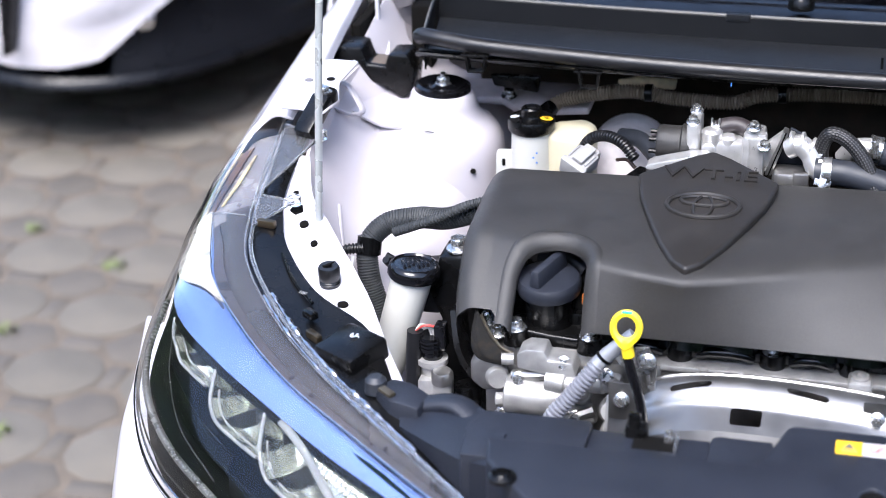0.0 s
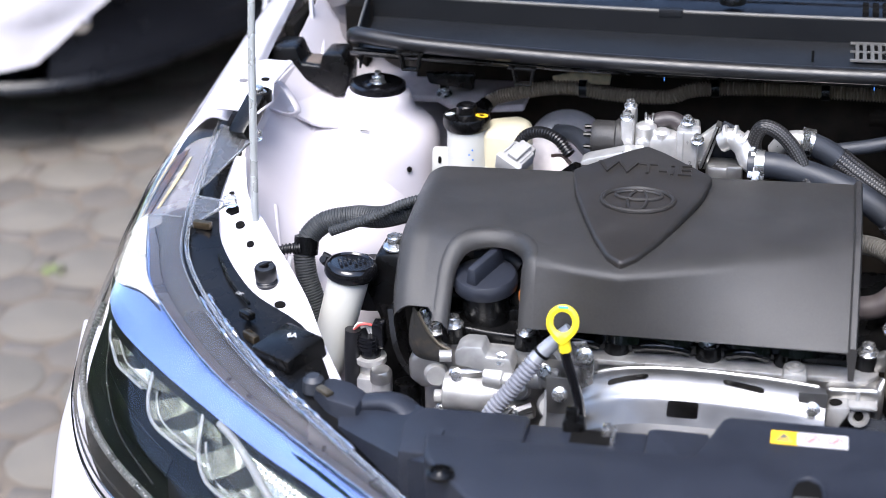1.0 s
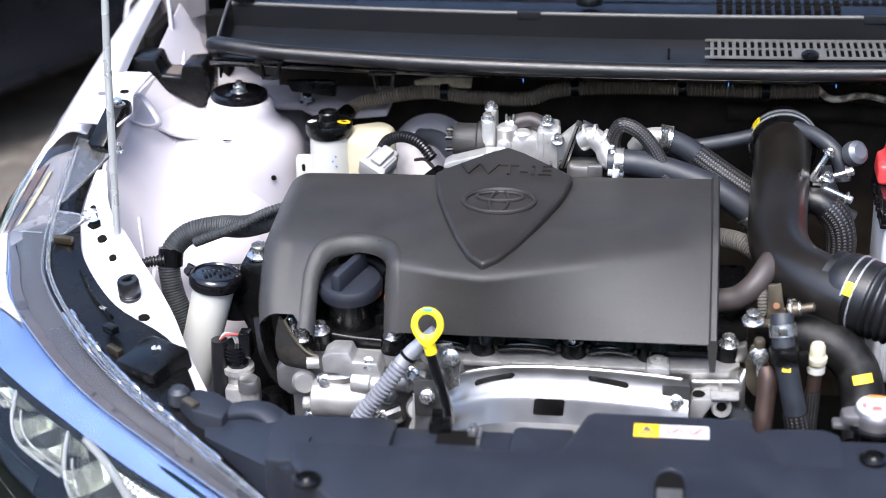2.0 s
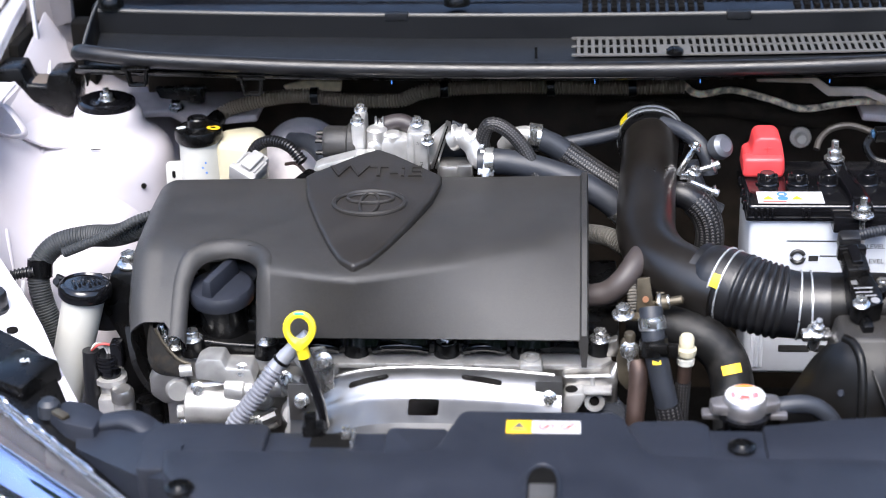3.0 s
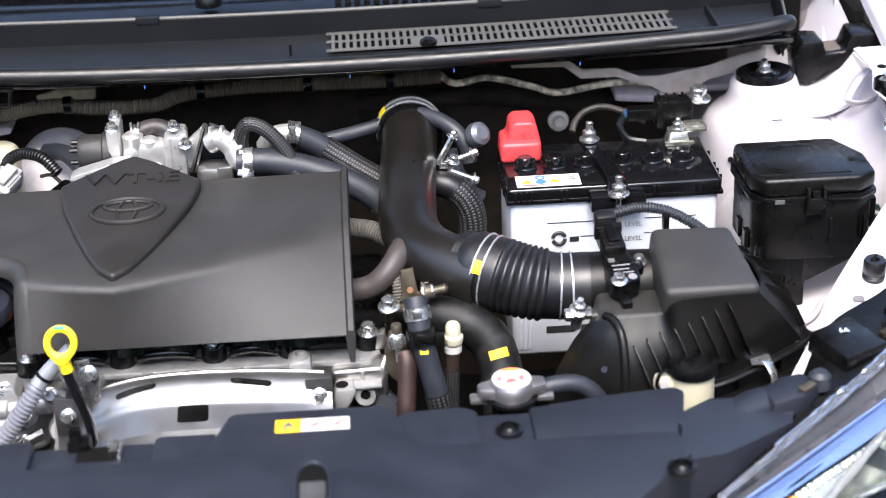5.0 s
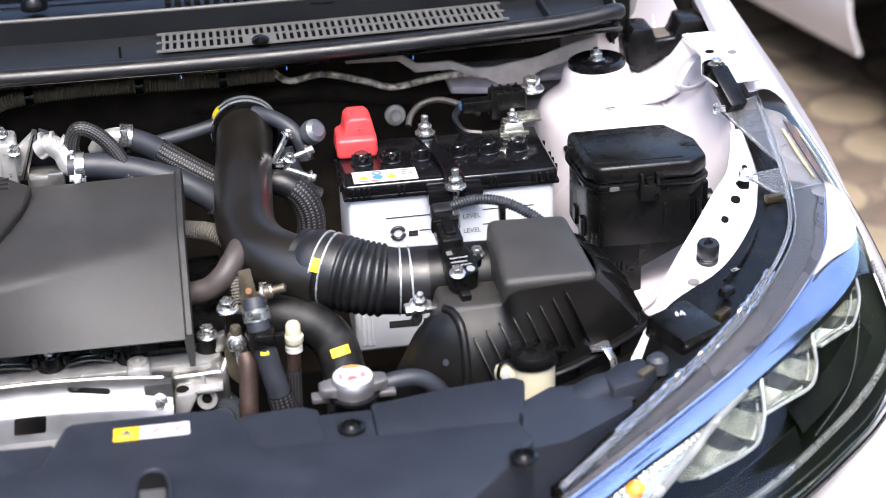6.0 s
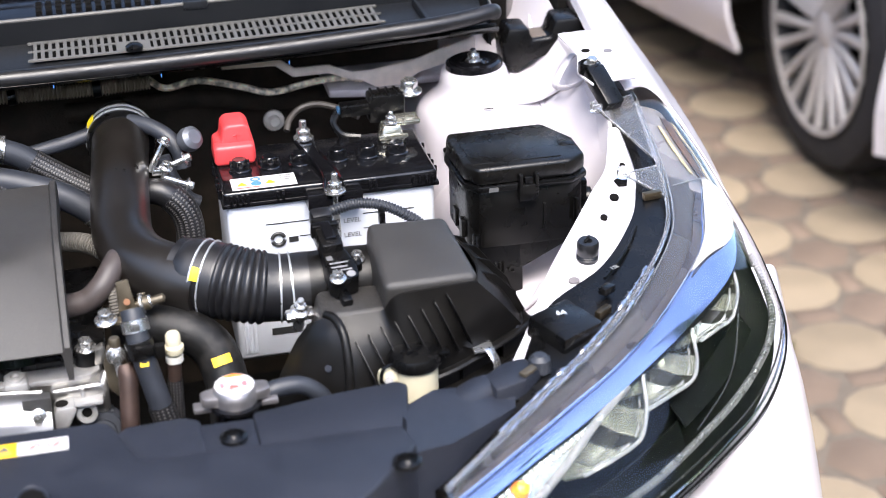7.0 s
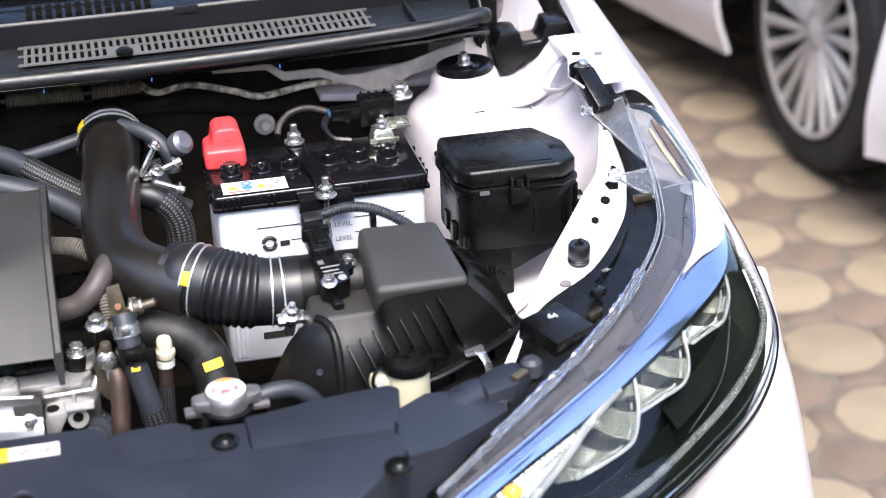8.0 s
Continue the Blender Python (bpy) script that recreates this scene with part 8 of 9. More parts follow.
# ---- clamps and pipes beside the duct ----
jub = thing("screw_clamp", "zinc plated screw clamps and fittings beside the intake duct", "clamp", (0.15, 0.62, 0.9))
for at, way_, ln in (((0.143, 0.625, 0.915), (0.5, 0.1, 0.85), 0.034), ((0.158, 0.625, 0.905), (0.9, -0.1, 0.35), 0.030), ((0.148, 0.622, 0.892), (0.25, -0.2, 0.9), 0.026), ((0.160, 0.62, 0.888), (0.85, 0, -0.4), 0.026)):
    part("clamp_screw", bolt(V(at) + V(way_).normalized() * ln * 0.5, way_, 0.0052), STEEL, jub)
    part("screw_shank", tube([V(at) - V(way_).normalized() * ln * 0.5, V(at) + V(way_).normalized() * ln * 0.5], 0.0034, 8, raw=True), STEEL, jub)
part("clamp_yoke", box(0.136, 0.152, 0.622, 0.632, 0.894, 0.902, 0.002), STEEL, jub)
part("fitting_cup", lathe([(0, 0), (0.013, 0), (0.014, 0.004), (0.013, 0.012), (0.008, 0.016), (0, 0.016)], towards((0.178, 0.655, 0.918), (0.5, -0.6, 0.5)), 24), stuff_mat("dull_grey_fitting", (0.12, 0.13, 0.15), 0.45, metal=0.5, bump=0.1), jub)
cyl = thing("gearbox_breather", "brass-tinted steel bracket with bolts by the engine's end", "bracket", (0.08, 0.38, 0.85))
part("strap", prism([(0.084, 0.848), (0.084, 0.892), (0.096, 0.894), (0.100, 0.868), (0.110, 0.868), (0.110, 0.876), (0.104, 0.876), (0.102, 0.845)], 0.385, 0.389, "y", 0.001), BRASS, cyl)
part("arm", box(0.062, 0.102, 0.370, 0.382, 0.8545, 0.8585, 0.001), BRASS, cyl)
part("arm_bolt", bolt((0.071, 0.376, 0.8585), (0, -0.2, 1), 0.0075), STEEL, cyl)
part("rust_washer", lathe([(0, 0), (0.0032, 0), (0.0032, 0.0015), (0, 0.0015)], towards((0.0925, 0.383, 0.872), (0, -1, 0.4)), 14), stuff_mat("rusty_rivet", (0.20, 0.085, 0.035), 0.6, bump=0.2), cyl)
part("nipple", lathe([(0, 0), (0.0075, 0), (0.0075, 0.010), (0.0045, 0.012), (0.0045, 0.024), (0, 0.026)], towards((0.104, 0.378, 0.870), (1, -0.1, 0.25)), 14), BRASS, cyl)
part("nipple_nut", bolt((0.106, 0.378, 0.871), (1, -0.1, 0.25), 0.007), STEEL, cyl)
part("woven_strip", corrugated([(0.0800, 0.425, 0.872), (0.0810, 0.415, 0.858), (0.0825, 0.410, 0.838)], 0.0052, 0.0028, 0.0005), stuff_mat("woven_glass_tape", (0.10, 0.09, 0.075), 0.75, bump=0.3), cyl)
part("foil_tube", corrugated([(0.035, 0.56, 0.86), (0.06, 0.545, 0.862), (0.08, 0.53, 0.855)], 0.010, 0.003, 0.0006), stuff_mat("woven_glass_sleeve", (0.09, 0.085, 0.075), 0.7, bump=0.3), cyl)
rust = thing("heater_pipe", "brown heat-stained metal pipe with a rusty flange", "pipe", (0.08, 0.33, 0.75))
part("pipe", tube([(0.0830, 0.336, 0.830), (0.0850, 0.329, 0.820), (0.0835, 0.320, 0.797), (0.0815, 0.312, 0.772), (0.080, 0.305, 0.71)], 0.0092, 16), RUST, rust)
part("flange", prism([(0.066, 0.806), (0.064, 0.832), (0.0695, 0.851), (0.080, 0.851), (0.085, 0.834), (0.090, 0.815), (0.088, 0.800), (0.074, 0.795)], 0.340, 0.345, "y", 0.0015), BRASS, rust)
part("flange_nut", bolt((0.0765, 0.3395, 0.840), (0.05, -1, 0.1), 0.0065), STEEL, rust)
part("flange_tip", lathe([(0, 0), (0.0055, 0), (0.0055, 0.007), (0.0045, 0.009), (0, 0.009)], Matrix.Translation((0.0765, 0.343, 0.848)), 14), BRASS, rust)
part("spring_stud", tube([(0.0770, 0.334, 0.838), (0.0785, 0.331, 0.823)], 0.0036, 10), STEEL, rust)
fit_ = thing("drain_fitting", "cream plastic cap on a brown tube with a braided sleeve", "fitting", (0.127, 0.34, 0.8))
part("cream_cap", lathe([(0, 0), (0.0085, 0), (0.0095, 0.003), (0.0095, 0.007), (0.0072, 0.009), (0.0072, 0.018), (0.0055, 0.021), (0, 0.021)], Matrix.Translation((0.1305, 0.340, 0.835)), 24), CREAM, fit_)
part("white_ring", lathe([(0, 0), (0.0085, 0), (0.0085, 0.006), (0, 0.006)], Matrix.Translation((0.1300, 0.340, 0.826)), 20), MILKY, fit_)
part("brown_tube", tube([(0.1298, 0.340, 0.828), (0.1285, 0.34, 0.805)], 0.0068, 12), RUST, fit_)
part("sleeve", sleeve(spline([(0.1285, 0.34, 0.806), (0.127, 0.338, 0.77), (0.126, 0.335, 0.72)]), 0.0075, 14), BRAID, fit_)

# ---- radiator cap ----
rc = thing("pressure_cap", "metal radiator pressure cap with a white and orange label", "radiator cap", (0.177, 0.235, 0.80))
CAPMETAL = stuff_mat("dull_pressed_cap_steel", (0.30, 0.285, 0.29), 0.38, metal=0.8, vary=0.15, scale=80, bump=0.06)
rm = Matrix.Translation((0.1765, 0.2365, 0.842)) @ pose(0, 0, 0, 3)
part("neck", lathe([(0, -0.06), (0.019, -0.06), (0.019, -0.012), (0.024, -0.010), (0.024, -0.006), (0, -0.006)], rm, 28), GLOSSY, rc)
part("cap_disc", lathe([(0, -0.006), (0.0195, -0.006), (0.0205, 0.0), (0.0195, 0.006), (0.017, 0.009), (0, 0.0095)], rm, 36), CAPMETAL, rc)
for s in (-1, 1):
    part("ear", prism([(s * 0.014, -0.011), (s * 0.026, -0.0085), (s * 0.031, -0.006), (s * 0.031, 0.006), (s * 0.026, 0.0085), (s * 0.014, 0.011)], -0.005, 0.005, bevel=0.002, m=rm @ pose(0, 0, 0, 0, 0, 6)), CAPMETAL, rc)
    part("neck_tab", box(s * 0.030 - 0.008, s * 0.030 + 0.008, -0.006, 0.006, -0.013, -0.007, 0.0015, m=rm), CAPMETAL, rc)
face = part("label_disc", lathe([(0, 0.0095), (0.0178, 0.0092), (0.0178, 0.0101), (0, 0.0104)], rm, 36), PAPER, rc, "white round label with an orange field")
part("orange_field", prism([(-0.010, 0.0125), (0.010, 0.0125), (0.006, 0.0155), (0, 0.0168), (-0.006, 0.0155)], 0.0104, 0.0107, bevel=0, m=rm), ORANGE, face)
part("no_touch_sign", prism([(-0.005, -0.007), (0.004, -0.006), (0.003, -0.002), (-0.004, -0.001)], 0.0104, 0.0107, bevel=0, m=rm), REDINK, face)
for x_ in (-0.011, 0.0095):
    part("print_mark", box(x_ - 0.0018, x_ + 0.0018, -0.004, 0.004, 0.0103, 0.0106, 0, m=rm), PINKINK, face)
part("sign_ring", lathe([(0.0068, 0.0104), (0.0078, 0.0104), (0.0078, 0.0107), (0.0068, 0.0107), (0.0068, 0.0104)], rm @ Matrix.Translation((0.0, -0.002, 0)), 28), PINKINK, face)

# ---- washer tank at the battery side ----
wr = thing("coolant_reserve_tank", "cream reserve tank neck with a black ribbed cap on a strap", "tank", (0.345, 0.26, 0.78))
part("neck", lathe([(0, 0.74), (0.0215, 0.74), (0.0215, 0.838), (0, 0.838)], Matrix.Translation((0.345, 0.2585, 0)), 28), CREAM, wr)
part("lug", box(0.309, 0.335, 0.247, 0.262, 0.818, 0.836, 0.006), CREAM, wr)
part("lug_pin", lathe([(0, 0), (0.004, 0), (0.004, 0.003), (0, 0.003)], towards((0.318, 0.2475, 0.828), (0, -1, 0.3)), 14), GREYPLUG, wr)
part("cap", lathe([(0, 0.836), (0.0240, 0.836), (0.0250, 0.838), (0.0250, 0.842), (0.0225, 0.8475), (0.010, 0.849), (0, 0.849)], Matrix.Translation((0.345, 0.2585, 0)), 36), BLACK, wr, "black cap with a raised cross")
for a in (35, 100):
    part("cap_rib", box(-0.009, 0.009, -0.0012, 0.0012, 0, 0.0022, 0.0006, m=Matrix.Translation((0.345, 0.2585, 0.8485)) @ pose(0, 0, 0, 0, 0, a)), BLACK, wr)
part("cap_tab", box(0.362, 0.379, 0.255, 0.267, 0.840, 0.845, 0.002), BLACK, wr)
part("strap", tube([(0.323, 0.252, 0.842), (0.314, 0.248, 0.840), (0.311, 0.246, 0.830), (0.314, 0.246, 0.824)], 0.0018, 8), BLACK, wr)

# ---- washer filler on the other side ----
wl_ = thing("washer_tank_neck", "milky washer filler neck with a glossy black cap", "washer tank", (-0.49, 0.41, 0.7))
part("neck", tube([(-0.4725, 0.420, 0.856), (-0.478, 0.418, 0.835), (-0.492, 0.412, 0.785), (-0.508, 0.40, 0.725), (-0.52, 0.39, 0.66)], lambda s: 0.0215 - 0.0035 * min(s / 0.15, 1), 26), MILKY, wl_)
wm = Matrix.Translation((-0.4715, 0.4205, 0.857)) @ pose(0, 0, 0, -2, 6)
wcap = part("cap", lathe([(0, -0.004), (0.0255, -0.004), (0.0275, -0.001), (0.0275, 0.006), (0.0255, 0.010), (0.0225, 0.0115), (0.021, 0.0095), (0, 0.010)], wm, 40), GLOSSY, wl_, "glossy black cap with raised symbols")
part("cap_tab", box(-0.008, 0.011, 0.022, 0.032, 0.002, 0.008, 0.002, m=wm), GLOSSY, wl_)
for i in range(6):
    part("raised_bar", box(-0.013 + 0.005 * i, -0.010 + 0.005 * i, -0.010 + 0.003 * (i % 3), 0.008 - 0.003 * (i % 2), 0.0095, 0.0112, 0.0004, m=wm @ pose(0, 0, 0, 0, 0, 25)), GLOSSY, wcap)

# ---- air-conditioning pressure valve and leads ----
acv = thing("refrigerant_valve", "alloy refrigerant valve with a grey cap and black plug", "valve", (-0.44, 0.37, 0.72))
part("valve_block", box(-0.456, -0.424, 0.362, 0.392, 0.705, 0.765, 0.004), ALLOY_LIGHT, acv)
part("valve_neck", lathe([(0, 0), (0.0125, 0), (0.0125, 0.016), (0.016, 0.018), (0.016, 0.024), (0, 0.026)], Matrix.Translation((-0.444, 0.382, 0.758)), 24), ALLOY_LIGHT, acv)
part("grey_cap", lathe([(0, 0), (0.0115, 0), (0.011, 0.010), (0.009, 0.013), (0, 0.013)], Matrix.Translation((-0.430, 0.366, 0.764)) @ pose(0, 0, 0, 6), 26), ALLOY, acv)
part("cap_stem", lathe([(0, 0), (0.010, 0), (0.010, 0.02), (0, 0.02)], Matrix.Translation((-0.430, 0.366, 0.744)), 18), ALLOY_LIGHT, acv)
ap = part("plug", lathe([(0, 0), (0.0105, 0), (0.0105, 0.008), (0.013, 0.010), (0.013, 0.026), (0, 0.026)], Matrix.Translation((-0.444, 0.382, 0.782)), 22), GLOSSY, acv, "black round plug")
part("plug_lock", box(-0.440, -0.428, 0.374, 0.390, 0.794, 0.822, 0.002), GLOSSY, ap)
for i in range(3):
    part("plug_ring", lathe([(0.0126, 0), (0.0142, 0), (0.0142, 0.002), (0.0126, 0.002)], Matrix.Translation((-0.444, 0.382, 0.7945 + 0.004 * i)), 20), GLOSSY, ap)
part("sleeve", tube([(-0.461, 0.380, 0.812), (-0.463, 0.378, 0.775), (-0.462, 0.374, 0.735), (-0.455, 0.37, 0.70)], 0.0085, 12), RUBBER, acv)
for k, mat_ in enumerate((PAPER, PAPER, stuff_mat("green_wire", (0.03, 0.35, 0.25), 0.4, bump=0.0), REDINK)):
    part("wire", tube([(-0.460, 0.380, 0.812), (-0.455 + 0.002 * k, 0.380 - 0.002 * k, 0.819 + 0.001 * k), (-0.447 + 0.003 * k, 0.380, 0.817), (-0.444 + 0.003 * k, 0.382, 0.806)], 0.0014, 6), mat_, acv)

# ---- wiring on the white apron ----
LOOM = stuff_mat("dusty_grey_loom", (0.026, 0.029, 0.032), 0.6, vary=0.2, scale=60, bump=0.1, dirt=(0.10, 0.10, 0.095), dirt_amount=0.4)
h1 = thing("wiring_harness", "dark grey corrugated wiring loom bending along the white apron", "wiring loom", (-0.54, 0.5, 0.75))
part("loom", corrugated([(-0.522, 0.492, 0.72), (-0.534, 0.498, 0.765), (-0.547, 0.505, 0.805), (-0.549, 0.515, 0.838), (-0.530, 0.525, 0.860), (-0.495, 0.53, 0.868), (-0.462, 0.525, 0.872), (-0.42, 0.52, 0.888)], 0.0118, 0.0030, 0.0005, 16), LOOM, h1)
part("branch", corrugated([(-0.518, 0.512, 0.857), (-0.495, 0.508, 0.868), (-0.465, 0.505, 0.882), (-0.435, 0.505, 0.898), (-0.41, 0.51, 0.905)], 0.0050, 0.0036, 0.0006), LOOM, h1)
part("branch", corrugated([(-0.552, 0.505, 0.838), (-0.572, 0.50, 0.836), (-0.590, 0.49, 0.828)], 0.0055, 0.0036, 0.0008), RUBBER, h1)
part("taped_joint", tube([(-0.549, 0.512, 0.828), (-0.548, 0.518, 0.846)], 0.0138, 12), BLACK, h1)
part("white_lead", tube([(-0.560, 0.49, 0.835), (-0.565, 0.475, 0.80), (-0.572, 0.465, 0.77), (-0.562, 0.46, 0.745)], 0.0016, 6), PAPER, h1)
part("white_lead", tube([(-0.558, 0.49, 0.835), (-0.562, 0.475, 0.805), (-0.567, 0.465, 0.775), (-0.556, 0.46, 0.75)], 0.0016, 6), PAPER, h1)
part("white_clip", lathe([(0, 0), (0.005, 0), (0.005, 0.006), (0.004, 0.012), (0, 0.012)], towards((-0.505, 0.45, 0.850), (-0.2, -0.6, 0.6)), 18), BLACK, h1)
part("black_peg", tube([(-0.508, 0.448, 0.861), (-0.497, 0.444, 0.858)], 0.003, 8), BLACK, h1)
h2 = thing("wiring_harness", "long black corrugated loom clipped along the firewall", "wiring loom", (-0.1, 0.86, 0.9))
# loom colour lightened in place of light that misses the firewall
part("loom", corrugated([(-0.405, 0.785, 0.899), (-0.392, 0.80, 0.908), (-0.364, 0.80, 0.917), (-0.323, 0.80, 0.925), (-0.289, 0.80, 0.926), (-0.255, 0.80, 0.921), (-0.188, 0.80, 0.920), (-0.161, 0.80, 0.929), (-0.127, 0.80, 0.934), (-0.054, 0.80, 0.937), (0.078, 0.80, 0.935), (0.15, 0.805, 0.935)], 0.0078, 0.0036, 0.0012, 12), stuff_mat("lightened_brown_loom", (0.23, 0.18, 0.125), 0.6, bump=0.1), h2)
for x, z in ((-0.285, 0.926), (-0.130, 0.934), (-0.005, 0.936), (0.09, 0.935)):
    part("loom_clip", lathe([(0.0085, -0.0045), (0.0105, -0.0045), (0.0105, 0.0045), (0.0085, 0.0045), (0.0085, -0.0045)], towards((x, 0.80, z), (1, 0, 0.05)), 18), BLACK, h2)
part("loom_end", tube([(-0.400, 0.792, 0.903), (-0.412, 0.772, 0.897)], 0.0100, 12), BLACK, h2)
foil = thing("foil_insulation", "crumpled foil-edged insulation hanging under the cowl", "insulation", (0.25, 0.8, 0.9))
# foil and plate carry warm bounced light in their base colour
part("edge", tube([(0.15, 0.84, 0.925), (0.17, 0.84, 0.912), (0.21, 0.84, 0.917), (0.261, 0.84, 0.903), (0.294, 0.84, 0.893), (0.349, 0.84, 0.901), (0.391, 0.84, 0.901), (0.411, 0.84, 0.887), (0.43, 0.84, 0.87)], 0.0042, 10), stuff_mat("warmed_crumpled_foil", (0.80, 0.66, 0.48), 0.4, metal=0.1, vary=0.8, scale=120, bump=0.8, fine=250), foil)
part("plate", prism([(0.235, 0.944), (0.301, 0.943), (0.320, 0.929), (0.361, 0.929), (0.388, 0.917), (0.412, 0.917), (0.471, 0.926), (0.50, 0.936), (0.54, 0.945), (0.54, 0.925), (0.50, 0.915), (0.471, 0.908), (0.432, 0.886), (0.40, 0.905), (0.388, 0.907), (0.361, 0.918), (0.318, 0.918), (0.298, 0.934), (0.235, 0.936)], 0.815, 0.82, "y", 0.0015), stuff_mat("warmed_dusty_primer", (0.85, 0.71, 0.60), 0.5, bump=0.1, dirt=(0.5, 0.38, 0.28), dirt_amount=0.4), foil)
knob = thing("firewall_plug", "grey round rubber plug on the firewall", "plug", (0.314, 0.92, 0.825))
# plug colour raised and warmed to stand for bounced light
part("plug", lathe([(0, 0), (0.0120, 0), (0.0130, 0.003), (0.0125, 0.007), (0.0080, 0.009), (0.0070, 0.016), (0.0055, 0.018), (0, 0.018)], towards((0.2985, 0.885, 0.8395), (0, -1, 0.15)), 28), stuff_mat("warmed_pale_rubber", (0.72, 0.64, 0.54), 0.5, bump=0.1), knob)
ap_ = thing("apron_bracket", "white body bracket running from the apron to the strut tower", "bracket", (-0.42, 0.84, 0.9))
for s in (-1, 1):
    part("shelf", prism(mirror([(0.36, 0.82), (0.44, 0.80), (0.47, 0.835), (0.58, 0.83), (0.58, 0.90), (0.36, 0.90)], s), 0.885, 0.895, bevel=0.003), stuff_mat("dusty_white_paint", (0.52, 0.46, 0.45), 0.5, bump=0.1, dirt=(0.25, 0.19, 0.16), dirt_amount=0.5), ap_)
part("bolt", bolt((-0.46, 0.83, 0.9), (0, -0.3, 1), 0.007), STEEL, ap_)
part("cover_flap", prism([(-0.470, 0.926), (-0.416, 0.920), (-0.414, 0.941), (-0.475, 0.940)], 0.79, 0.80, "y", 0.003), BLACK, ap_)
part("beige_tab", prism([(-0.325, 0.920), (-0.258, 0.919), (-0.256, 0.932), (-0.30, 0.934), (-0.328, 0.927)], 0.832, 0.838, "y", 0.002), stuff_mat("dusty_beige_sealer", (0.66, 0.55, 0.36), 0.6, bump=0.2, vary=0.3, scale=60), ap_)

# ---- bonnet prop ----
ROD = stuff_mat("bright_zinc_rod", (0.58, 0.60, 0.60), 0.28, metal=0.6, vary=0.05, scale=30, bump=0.0)
prop = thing("bonnet_prop", "thin steel bonnet prop rod standing in its rubber seat", "prop rod", (-0.588, 0.455, 0.885))
part("rod", tube([(-0.592, 0.463, 0.886), (-0.5885, 0.458, 0.880), (-0.584, 0.456, 0.886), (-0.5835, 0.458, 0.905), (-0.5835, 0.475, 1.0), (-0.5835, 0.50, 1.12), (-0.580, 0.57, 1.42)], 0.0040, 12, 10), ROD, prop)
part("seat", lathe([(0, 0), (0.008, 0), (0.008, 0.006), (0.005, 0.008), (0, 0.008)], Matrix.Translation((-0.589, 0.457, 0.876)), 16), WHITE_IN, prop)

# ---- the rest of a hatchback behind its windscreen ----
SIDE_GLASS = stuff_mat("dark_side_glass", (0.008, 0.009, 0.011), 0.06, vary=0.1, scale=5, bump=0.0)


def hatch_shell(car, m, wide=1.0):
    stations = ((1.22, 1.20), (1.45, 1.33), (1.75, 1.44), (2.2, 1.50), (2.8, 1.49), (3.3, 1.42), (3.65, 1.22), (3.85, 0.98), (3.92, 0.70), (3.90, 0.35))
    rows = []
    for y, top_ in stations:
        belt, half = min(0.93, top_ - 0.02), 0.82 if y < 3.5 else 0.82 - 0.25 * (y - 3.5)
        prof = [(half, 0.20), (half + 0.02, 0.32), (half + 0.025, 0.60), (half, belt - 0.06), (half - 0.03, belt), (half - 0.13, max(top_ - 0.05, belt + 0.01)), (half - 0.36, top_), (0, top_ + 0.02)]
        prof = [(x, min(z, top_ + 0.02)) for x, z in prof]
        rows.append([tuple(m @ V((-x * wide, y, z))) for x, z in prof] + [tuple(m @ V((x * wide, y, z))) for x, z in prof[-2::-1]])
    part("cabin_shell", skin(rows, 4, 5, 0.006), WHITE, car, "white roof and flanks")
    for s in (-1, 1):
        for y0, y1 in ((1.55, 2.15), (2.25, 2.95)):
            pane = []
            for f in (0.0, 0.5, 1.0):
                pane.append([tuple(m @ V((s * wide * (0.812 - 0.10 * f), y0 + (y1 - y0) * g_ + 0.06 * f * (1 if g_ < 0.5 else -1), 0.95 + 0.38 * f))) for g_ in (0.0, 0.5, 1.0)])
            part("side_window", skin(pane, 4, 4, 0.004), SIDE_GLASS, car)


